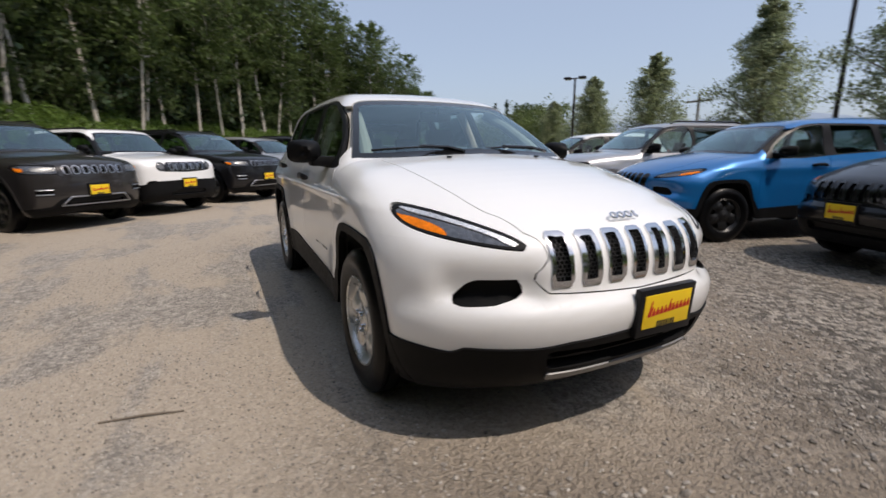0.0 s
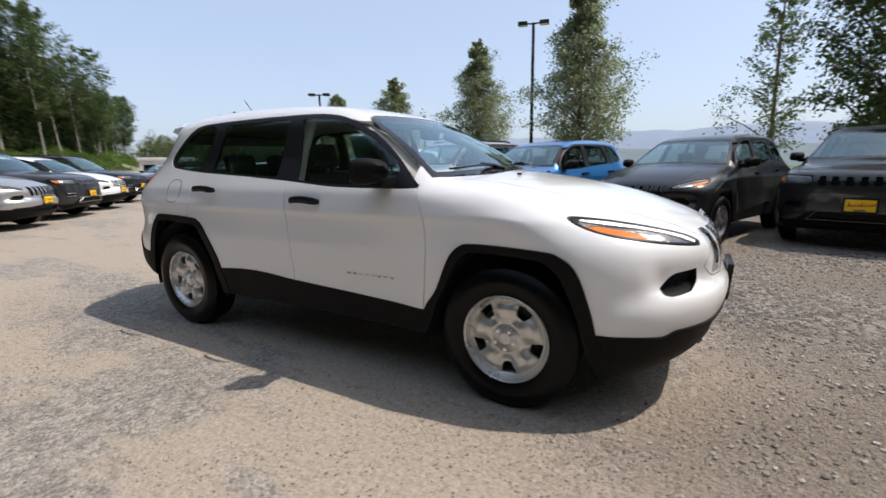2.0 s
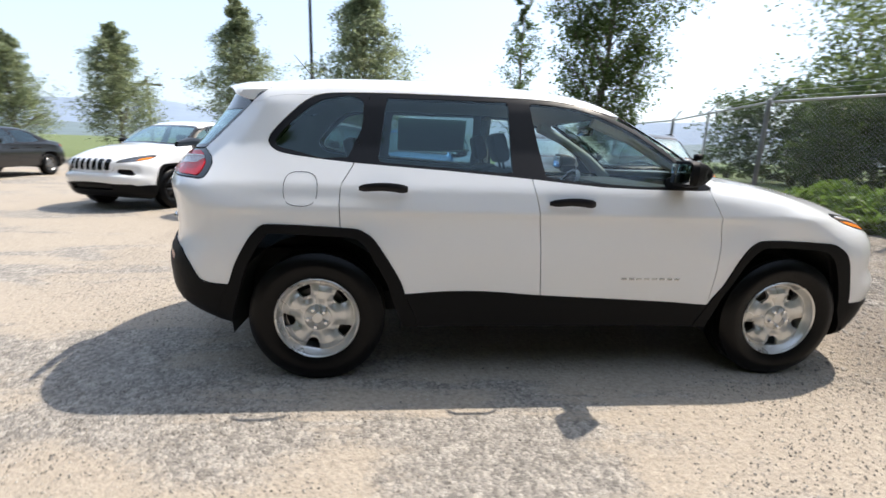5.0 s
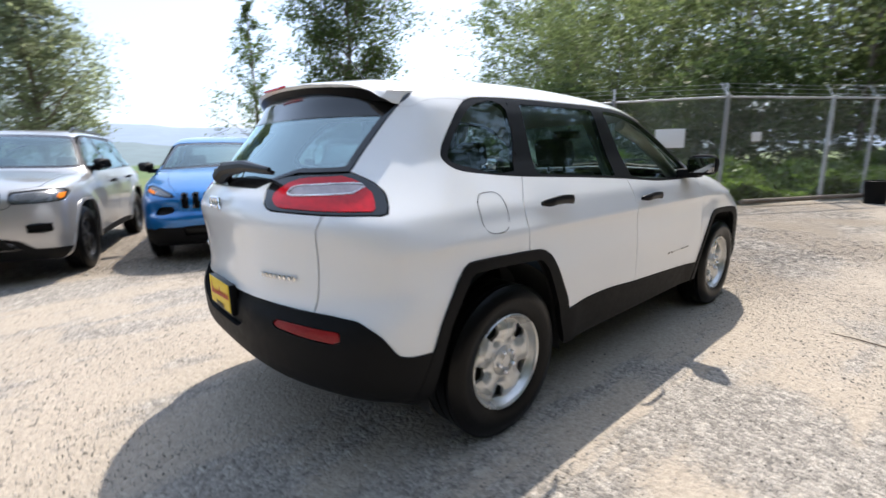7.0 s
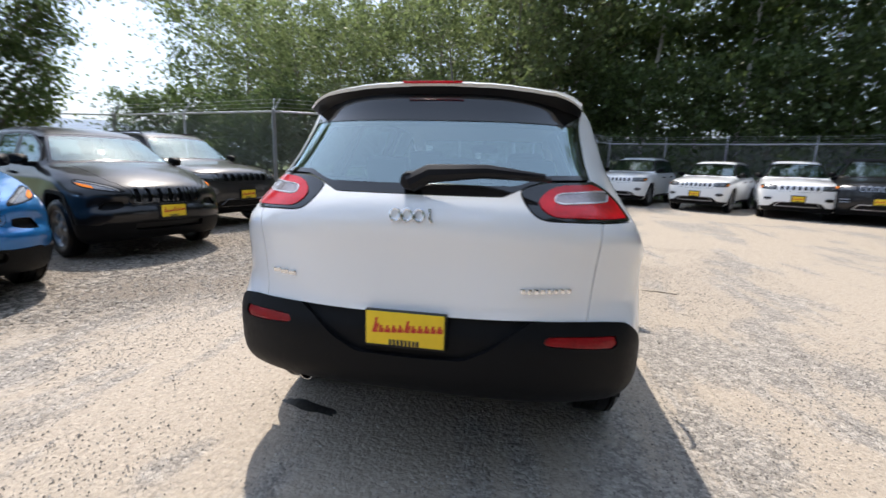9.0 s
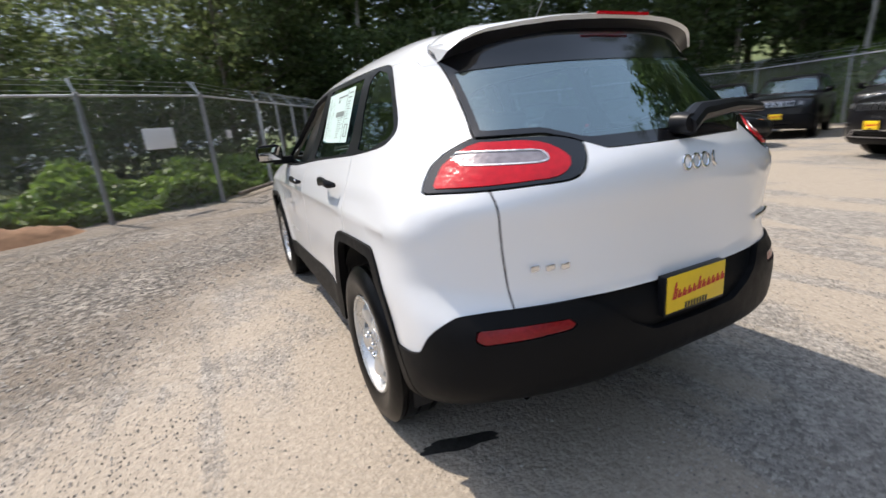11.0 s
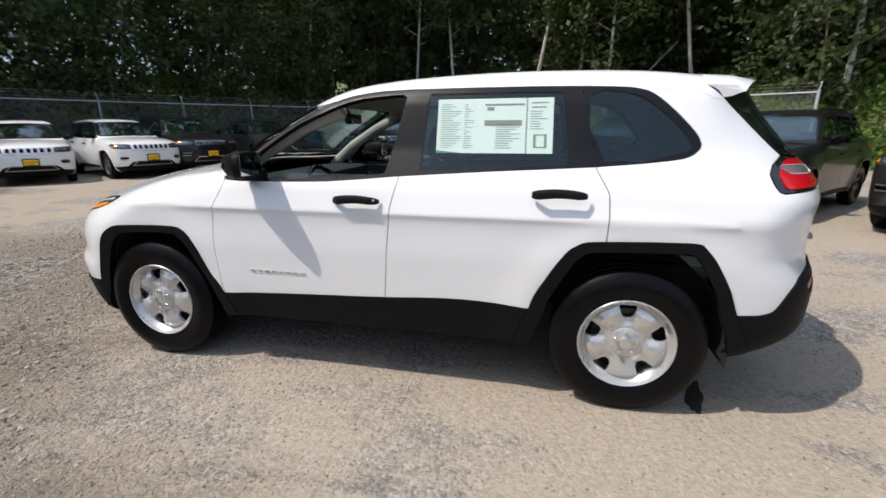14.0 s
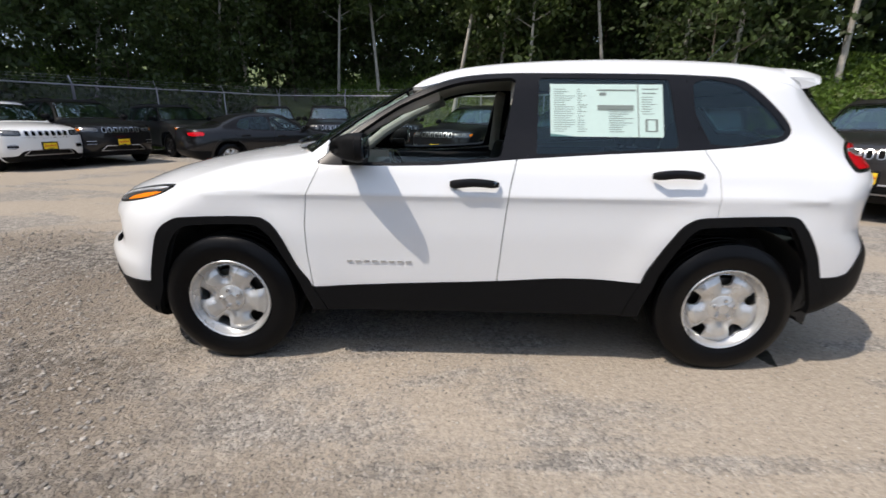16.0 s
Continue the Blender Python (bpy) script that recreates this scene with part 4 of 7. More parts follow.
# ---- ground ----
LOT = [(6.4, 5.6), (8.6, 1.4), (11.0, 0.0), (14.0, -1.8), (17.9, -4.1), (16.8, -8), (14, -13.5), (9, -20), (-1, -19.5), (-9, -14), (-21, -9), (-45, 1), (-62, 15), (-70, 34), (-80, 50), (-60, 36), (-30, 24), (-6, 17), (3.0, 14.5), (7.4, 12)]
EDGE = [(17.9, -4.1), (16.8, -8), (14, -13.5), (9, -20), (-1, -19.5), (-9, -14), (-21, -9), (-45, 1), (-62, 15), (-70, 34), (-92, 50)]


def ground_height(x, y):
    d = sdf_poly(LOT, x, y)
    wood = sdf_poly([(19, -3), (16.8, -8), (14, -13.5), (9, -20), (-1, -19.5), (-9, -14), (-21, -9), (-45, 1), (-62, 15), (-70, 34), (-92, 50), (-400, 160), (-400, -400), (400, -400), (400, -3)], x, y)
    bank = 2.9 * sstep(-wood, 0.6, 7) + 6 * sstep(-wood, 8, 60)
    valley = -9 * sstep(y, 26, 140) * sstep(x, -70, 10)
    rough = 0.012 * np.sin(x * 1.3 + 0.7 * y) * np.sin(y * 1.7 - 0.4 * x) * sstep(np.hypot(x, y), 3, 8)
    verge = 0.18 * sstep(d, 0.2, 2.0)
    return bank + valley + rough + verge, d, wood


def spread(a, b, step, far):
    core = list(np.arange(a, b, step))
    out, s = [], step
    v = b
    while v < far:
        out.append(v)
        s *= 1.25
        v += s
    low, s, v = [], step, a - step
    while v > -far:
        low.append(v)
        s *= 1.25
        v -= s
    return np.array(low[::-1] + core + out)


gx, gy = spread(-24, 20, 0.5, 2500), spread(-24, 24, 0.5, 2500)
GX, GY = np.meshgrid(gx, gy, indexing="ij")
GZ, GD, GW = ground_height(GX, GY)
nx_, ny_ = GX.shape
ids = np.arange(nx_ * ny_).reshape(nx_, ny_)
gme = bpy.data.meshes.new("ground")
gme.from_pydata(np.stack([GX, GY, GZ], -1).reshape(-1, 3).tolist(), [], np.stack([ids[:-1, :-1], ids[1:, :-1], ids[1:, 1:], ids[:-1, 1:]], -1).reshape(-1, 4).tolist())
grassy = sstep(GD + 0.5 * np.sin(GX * 0.9) * np.sin(GY * 1.1), 0.1, 1.6).reshape(-1)
at = gme.attributes.new("verge", "FLOAT", "POINT")
at.data.foreach_set("value", grassy.astype(np.float32))
def loose_gravel(x, y):
    """How much loose, coarse stone lies at a spot: round the nose and along the left side."""
    w = 0.25 * np.sin(x * 2.1 + 1.3 * y) + 0.2 * np.sin(3.7 * y - x)
    return sstep(x + 1.3 * np.maximum(y - 0.7, 0) + w, 1.7, 2.5) * sstep(y + w, -2.2, -0.9) * (1 - sstep(np.hypot(x - 2, y - 2), 7, 11))


at = gme.attributes.new("loose", "FLOAT", "POINT")
at.data.foreach_set("value", loose_gravel(GX, GY).reshape(-1).astype(np.float32))
gme.polygons.foreach_set("use_smooth", [True] * len(gme.polygons))
GRAVEL = gravel_ground()


def add_verge(m):
    """Grass and dry earth where the lot ends."""
    n, l, p = m.node_tree.nodes, m.node_tree.links, m.node_tree.nodes["Principled BSDF"]
    a = n.new("ShaderNodeAttribute")
    a.attribute_name = "verge"
    old = p.inputs["Base Color"].links[0].from_socket
    no = n.new("ShaderNodeTexNoise")
    no.inputs["Scale"].default_value, no.inputs["Detail"].default_value = 2.3, 6
    cr = n.new("ShaderNodeValToRGB")
    for e, (pos, c) in zip(cr.color_ramp.elements, ((0.3, (0.06, 0.115, 0.025, 1)), (0.65, (0.15, 0.17, 0.06, 1)))):
        e.position, e.color = pos, c
    l.new(no.outputs[0], cr.inputs[0])
    mx = n.new("ShaderNodeMix")
    mx.data_type = "RGBA"
    l.new(a.outputs["Fac"], mx.inputs["Factor"]), l.new(old, mx.inputs["A"]), l.new(cr.outputs[0], mx.inputs["B"])
    l.new(mx.outputs["Result"], p.inputs["Base Color"])


add_verge(GRAVEL)
gme.materials.append(GRAVEL)
tagged(new("ground", gme), "grey gravel and tan packed dirt lot with wheel tracks", "ground", kind="structure")

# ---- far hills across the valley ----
# aerial haze is painted into both ridge colours as blue-grey
HILL = plain("haze_tinted_hills", (0.21, 0.26, 0.33), 1.0, grain=0.12, scale=0.02)


def ridge(name, dist, h0, amp, a0, a1, seed, mat):
    bm = bmesh.new()
    n, rows = 160, []
    for i in range(n + 1):
        a = radians(a0 + (a1 - a0) * i / n)
        hh = h0 + amp * noise.fractal(Vector((i * 0.05 + seed, seed, 0)), 1.0, 2.0, 5)
        hh *= sstep(np.float64(i), 0, 14) * sstep(np.float64(n - i), 0, 14)
        rows.append([bm.verts.new((math.cos(a) * (dist + k * dist * 0.2), math.sin(a) * (dist + k * dist * 0.2), -12 + (hh + 14) * f)) for k, f in enumerate((0, 0.45, 0.8, 1.0, 0.9))])
    for A, B in zip(rows, rows[1:]):
        for k in range(4):
            bm.faces.new((A[k], B[k], B[k + 1], A[k + 1]))
    bmesh.ops.recalc_face_normals(bm, faces=bm.faces)
    tagged(new(name, finish(bm, name, mat)), "wooded ridge across the valley tinted blue with haze", "hill", kind="structure")


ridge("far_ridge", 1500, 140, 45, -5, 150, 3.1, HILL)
ridge("far_ridge", 900, 30, 22, 5, 175, 7.7, plain("nearer_haze_tinted_slope", (0.13, 0.17, 0.18), 1.0, grain=0.2, scale=0.03))

# ---- the white car in the middle ----
hero, hero_doors, hero_gate = build_car(CROSSOVER, "suv_car", "white compact SUV with black plastic cladding parked on gravel", 0.026, True, True)
add_wheels(hero, CROSSOVER, True, (12, 40, 0, 25))
add_mirrors(hero, 0.60, 1.13)


def seat(parent, x, y, w=0.5, back=0.62, rests=1):
    s = child("seat", None, parent, "dark cloth seat")
    bm = bmesh.new()
    add_box(bm, (x + 0.05, y, 0.56), (0.5, w, 0.16), 0.05)
    part("seat_cushion", bm, CLOTH, s)
    bm = bmesh.new()
    add_box(bm, (0, 0, back / 2), (0.14, w, back), 0.05, pose(x - 0.22, y, 0.58, 0, -16, 0))
    part("backrest", bm, CLOTH, s)
    for k in range(rests):
        yy = y + (k - (rests - 1) / 2) * w / rests
        bm = bmesh.new()
        add_box(bm, (0, 0, back + 0.13), (0.09, 0.26, 0.18), 0.04, pose(x - 0.22, yy, 0.58, 0, -16, 0))
        for q in (-0.06, 0.06):
            add_box(bm, (0, q, back + 0.02), (0.012, 0.012, 0.12), 0, pose(x - 0.22, yy, 0.58, 0, -16, 0))
        part("headrest", bm, CLOTH, s)


def cabin(car):
    seat(car, 0.12, 0.38), seat(car, 0.12, -0.38)
    seat(car, -0.78, 0, 1.25, 0.56, 3)
    bm = bmesh.new()
    add_box(bm, (0.78, 0, 0.98), (0.42, 1.36, 0.22), 0.07)
    add_box(bm, (0.62, 0, 0.80), (0.22, 1.30, 0.30), 0.05)
    add_box(bm, (0.2, 0, 0.55), (0.9, 0.22, 0.25), 0.04)
    part("dashboard", bm, CLOTH, car, "dark dashboard")
    bm = bmesh.new()
    m = pose(0.42, 0.38, 0.98, 0, -62, 0)
    pts = [m @ Vector((0.185 * math.cos(2 * math.pi * k / 28), 0.185 * math.sin(2 * math.pi * k / 28), 0)) for k in range(29)]
    tube(bm, pts, 0.016, 8, False)
    for a in (0.2, math.pi - 0.2, 1.5 * math.pi):
        tube(bm, [m @ Vector((0, 0, -0.02)), m @ Vector((0.18 * math.sin(a), 0.18 * math.cos(a), 0))], 0.018, 6)
    add_box(bm, (0, 0, -0.02), (0.13, 0.15, 0.05), 0.02, m)
    part("steering_wheel", bm, GLOSS_BLACK, car, "black steering wheel")
    bm = bmesh.new()
    add_box(bm, (0.40, 0, 1.44), (0.03, 0.24, 0.07), 0.015)
    tube(bm, [(0.41, 0, 1.45), (0.45, 0, 1.51)], 0.012, 6)
    part("rear_view_mirror", bm, GLOSS_BLACK, car)
    bm = bmesh.new()
    add_box(bm, (-1.65, 0, 0.62), (0.75, 1.1, 0.12), 0.03)
    part("load_floor", bm, CLOTH, car)
    for s in (1, -1):
        bm = bmesh.new()
        tube(bm, [(0.90, s * 0.67, 1.08), (0.70, s * 0.625, 1.235), (0.45, s * 0.585, 1.38), (0.22, s * 0.545, 1.475)], [0.042, 0.038, 0.036, 0.04], 10)
        part("pillar_trim", bm, BEIGE, car, "pale pillar trim")
        bm = bmesh.new()
        add_box(bm, (0.30, s * 0.78, 0.86), (1.0, 0.05, 0.42), 0.02)
        part("door_card", bm, CLOTH, car)
        bm = bmesh.new()
        tube(bm, [(-0.20, s * 0.74, 1.10), (-0.215, s * 0.635, 1.35), (-0.225, s * 0.545, 1.53)], [0.04, 0.036, 0.04], 8)
        part("pillar_trim", bm, BEIGE, car, "pale pillar trim")


cabin(hero)


def door_handles(doors, xs, zs, y, locks=False):
    for (nm, s), d in doors.items():
        x, z = (xs[0], zs[0]) if nm == "front_door" else (xs[1], zs[1])
        bm = bmesh.new()
        rows = []
        for i in range(13):
            t = i / 12
            dx = -0.125 + 0.25 * t
            bow = math.sin(math.pi * t)
            hz = 0.011 + 0.009 * min(1, 3 * bow) + 0.004 * t
            c = Vector((x + dx, s * (y + 0.012 + 0.026 * min(1, 2.2 * bow)), z - 0.006 + 0.012 * bow))
            rows.append([bm.verts.new(c + Vector((0, s * 0.010 * math.cos(a), hz * math.sin(a)))) for a in [2 * math.pi * k / 10 for k in range(10)]])
        for A, B in zip(rows, rows[1:]):
            for k in range(10):
                bm.faces.new((A[k], A[(k + 1) % 10], B[(k + 1) % 10], B[k]))
        bm.faces.new(rows[0])
        bm.faces.new(rows[-1])
        bmesh.ops.recalc_face_normals(bm, faces=bm.faces)
        hd = part("door_handle", bm, PILLAR, d, "black pull handle")
        if locks and nm == "front_door" and s > 0:
            bm = bmesh.new()
            lathe(bm, [(0.0005, 0.004), (0.009, 0.003), (0.011, -0.004)], 16)
            bmesh.ops.transform(bm, matrix=pose(x - 0.098, s * (y + 0.036), z + 0.002), verts=bm.verts)
            part("lock_cylinder", bm, CHROME, hd, "bright lock cylinder")


door_handles(hero_doors, (0.015, -0.995), (1.025, 1.08), 0.882, True)
add_plate(hero, 2.315, 0.10, 0.575, 1, 0.27, 0.14, 4)
add_plate(hero, -2.292, 0.012, 0.70, -1, 0.29, 0.125, 0)


def hero_details():
    # rear spoiler with dark underside
    bm = bmesh.new()
    rows = []
    F0 = car_field(CROSSOVER)
    for i in range(33):
        y = -0.60 + 1.20 * i / 32
        a = abs(y) / 0.60
        th = 1 - 0.7 * a ** 6
        zz = np.linspace(1.72, 1.30, 211)
        z = float(zz[np.argmax(F0(np.full(211, -1.62), np.full(211, y), zz) < 0)])
        x1 = -1.965 + 0.17 * a ** 2.5
        rows.append([bm.verts.new(p) for p in ((-1.54, y, z - 0.012), (-1.64, y, z + 0.002), (-1.76, y, z - 0.006), (x1 + 0.02, y, z - 0.026), (x1, y, z - 0.034), (x1 + 0.012, y, z - 0.032 - 0.014 * th), (x1 + 0.06, y, z - 0.032 - 0.075 * th), (-1.62, y, z - 0.03 - 0.11 * th))])
    for A, B in zip(rows, rows[1:]):
        for k in range(7):
            f = bm.faces.new((A[k], A[k + 1], B[k + 1], B[k]))
            f.material_index = 1 if k >= 5 else 0
    bm.faces.new(rows[0]), bm.faces.new(rows[-1])
    bmesh.ops.recalc_face_normals(bm, faces=bm.faces)
    sp = part("spoiler", bm, [WHITE, PILLAR], hero, "white roof spoiler with black underside", 50)
    bm = bmesh.new()
    add_box(bm, (-1.972, 0.0, 1.612), (0.010, 0.24, 0.010), 0.003)
    part("brake_light", bm, RED_LENS, sp, "red high brake light")
    # rear wiper
    bm = bmesh.new()
    tube(bm, [(-2.245, 0.02, 1.225), (-2.232, -0.05, 1.262), (-2.22, -0.25, 1.275), (-2.20, -0.45, 1.262)], [0.034, 0.033, 0.024, 0.010], 10)
    tube(bm, [(-2.215, -0.10, 1.262), (-2.195, -0.47, 1.252)], 0.009, 6)
    lathe(bm, [(0.0005, -0.03), (0.028, -0.028), (0.034, 0.0), (0.034, 0.03)], 16, "x", (-2.235, 0.02, 1.235))
    part("rear_wiper", bm, PILLAR, hero_gate, "black rear wiper")
    # front wipers
    for y0, y1 in ((0.52, -0.12), (-0.10, -0.66)):
        bm = bmesh.new()
        tube(bm, [(1.02, y0, 1.20), (0.99, y0 - 0.1, 1.225), (0.985, (y0 + y1) / 2, 1.232)], [0.012, 0.010, 0.008], 6)
        tube(bm, [(0.985, y0 - 0.05, 1.215), (0.985, (y0 + y1) / 2, 1.225), (0.955 - 0.05 * abs(y1), y1, 1.205)], 0.007, 6)
        part("wiper", bm, GLOSS_BLACK, hero, "black windshield wiper")
    for y in (0.30, -0.30):
        bm = bmesh.new()
        add_box(bm, (1.20, y, 1.168), (0.025, 0.022, 0.012), 0.004)
        part("washer_jet", bm, GLOSS_BLACK, hero)
    # badges, drawn as plain bars and rings
    for x, z, lean, w, hgt, parent, lab in ((2.163, 0.944, 50, 0.040, 0.030, hero, "small bright nose badge"), (-2.283, 1.118, 8, 0.043, 0.046, hero_gate, "small bright tailgate badge")):
        s = 1 if x > 0 else -1
        m = pose(x, 0, z, 0, -s * lean, 0)
        bm = bmesh.new()
        tube(bm, [m @ Vector((0, s * 1.5 * w, 0.55 * hgt)), m @ Vector((0, s * 1.5 * w, -0.2 * hgt)), m @ Vector((0, s * 1.75 * w, -0.5 * hgt))], 0.0055, 8)
        for k in range(3):
            c = s * (0.6 - 0.98 * k) * w
            tube(bm, [m @ Vector((0, c + 0.40 * w * math.cos(a), 0.46 * hgt * math.sin(a))) for a in [2 * math.pi * q / 20 for q in range(21)]], 0.0052, 8, False)
        part("badge", bm, CHROME, parent, lab)
    for y0, n_, w in ((-0.40, 8, 0.023), (0.575, 3, 0.042)):
        bm = bmesh.new()
        for k in range(n_):
            yy = y0 - k * w
            xx = -2.276 + 0.50 * abs(yy) ** 3
            add_box(bm, (xx, yy, 0.862), (0.008, w * 0.7, 0.018), 0.002)
        part("badge_letters", bm, CHROME, hero_gate, "bright letter bars")
    for s in (1, -1):
        bm = bmesh.new()
        for k in range(8):
            add_box(bm, (0.67 - 0.045 * k, s * 0.893, 0.602), (0.030, 0.004, 0.011), 0.0015)
        part("badge_letters", bm, SILVER, hero_doors["front_door", s], "bright letter bars on the door")
    # exhaust, aerial, fuel flap
    bm = bmesh.new()
    lathe(bm, [(0.026, -0.2), (0.028, 0.0), (0.024, 0.0), (0.024, -0.18)], 20, "x", (0, 0, 0))
    bmesh.ops.transform(bm, matrix=pose(-2.06, 0.53, 0.35, 0, 14, 180), verts=bm.verts)
    part("exhaust_tip", bm, CHROME, hero, "small steel exhaust tip")
    bm = bmesh.new()
    tube(bm, [(-1.44, 0.0, 1.65), (-1.46, 0.0, 1.672), (-1.62, 0.0, 1.85)], [0.018, 0.005, 0.002], 8)
    part("aerial", bm, GLOSS_BLACK, hero, "short black roof aerial")
    bm = bmesh.new()
    pts = []
    for k in range(41):
        a = 2 * math.pi * k / 40
        cx, cz = abs(math.cos(a)) ** 0.7 * math.copysign(0.085, math.cos(a)), abs(math.sin(a)) ** 0.7 * math.copysign(0.085, math.sin(a))
        z = 1.06 + cz
        yy = np.linspace(-0.95, -0.70, 501)
        pts.append((-1.42 + cx, float(yy[np.argmax(F0(np.full(501, -1.42 + cx), yy, np.full(501, z)) < 0)]) + 0.0008, z))
    tube(bm, pts, 0.0022, 6, False)
    part("fuel_flap_seam", bm, PILLAR, hero)
    # window price sheet
    bm = bmesh.new()
    O, U = Vector((-0.372, 0.674, 1.522)), Vector((-0.575, 0.01, 0.0))
    Vv = Vector((-0.005, 0.094, -0.262))
    n = U.cross(Vv).normalized()
    if n.y < 0:
        n = -n
    O = O - n * 0.012
    q = [O, O + U, O + U + Vv, O + Vv]
    bm.faces.new([bm.verts.new(p) for p in q])
    bm.faces.new([bm.verts.new(p - n * 0.001) for p in q[::-1]])
    sh = part("price_sheet", bm, PAPER, hero_doors["rear_door", 1], "printed price sheet in the window, the glass's pale green cast in its colour")
    bm = bmesh.new()
    rnd = random.Random(4)
    rects = [(0.775, 0.0, 0.785, 1.0)]
    for k in range(20):
        v0 = 0.10 + k * 0.042
        rects += [(0.03, v0, 0.03 + rnd.uniform(0.08, 0.2), v0 + 0.008), (0.24, v0, 0.24 + rnd.uniform(0.02, 0.1), v0 + 0.008)]
        if k > 8:
            rects.append((0.52, v0, 0.52 + rnd.uniform(0.1, 0.22), v0 + 0.010))
    rects += [(0.42, 0.10, 0.76, 0.13), (0.42, 0.40, 0.74, 0.50), (0.44, 0.16, 0.5, 0.22), (0.82, 0.08, 0.96, 0.1), (0.82, 0.16, 0.94, 0.18), (0.84, 0.66, 0.95, 0.68), (0.84, 0.66, 0.86, 0.9), (0.84, 0.88, 0.95, 0.9), (0.93, 0.66, 0.95, 0.9)]
    for k in range(8):
        rects.append((0.81, 0.24 + 0.045 * k, 0.81 + rnd.uniform(0.06, 0.14), 0.25 + 0.045 * k))
    bars_on(bm, O, U, Vv, rects, n)
    part("print_layer", bm, PRINT, sh)


hero_details()


# ---- trees ----
BARK = plain("grey_brown_bark", (0.17, 0.14, 0.11), 0.9, grain=0.4, scale=14, bump=0.02)
BIRCH = plain("pale_alder_bark", (0.44, 0.41, 0.36), 0.85, grain=0.35, scale=9, bump=0.01)
LEAF_A = leaf_material("maple_leaves", (0.28, 0.32, 0.18), 0.6)
LEAF_B = leaf_material("alder_leaves", (0.10, 0.142, 0.046), 0.65)
# leaves beyond the fence: backlight and haze put into a lighter green
LEAF_E = leaf_material("backlit_tone_leaves", (0.15, 0.19, 0.075), 0.65)
# darker copy of the alder green, the wood's shade put into the colour
LEAF_F = leaf_material("shade_toned_leaves", (0.09, 0.13, 0.046), 0.6)
LEAF_C = leaf_material("conifer_needles", (0.028, 0.055, 0.022), 0.15)
LEAF_H = leaf_material("hedge_leaves", (0.13, 0.17, 0.055), 0.5)
LEAF_D = leaf_material("bramble_leaves", (0.13, 0.205, 0.04), 0.5)


def leaves_mesh(name, pts, size, mat, rng, droop=0.3):
    """Small pointed leaves, each its own two-triangle blade, folded along the middle."""
    n = len(pts)
    d = rng.normal(size=(n, 3))
    d[:, 2] -= droop
    d /= np.linalg.norm(d, axis=1)[:, None]
    w = np.cross(d, rng.normal(size=(n, 3)))
    w /= np.maximum(np.linalg.norm(w, axis=1), 1e-6)[:, None]
    s = size * rng.uniform(0.6, 1.3, n)[:, None]
    V = np.stack([pts - d * s, pts + w * s * 0.55, pts + d * s, pts - w * s * 0.55], 1).reshape(-1, 3)
    me = bpy.data.meshes.new(name)
    F = np.arange(4 * n).reshape(n, 4)
    me.from_pydata(V.tolist(), [], F.tolist())
    me.materials.append(mat)
    return me


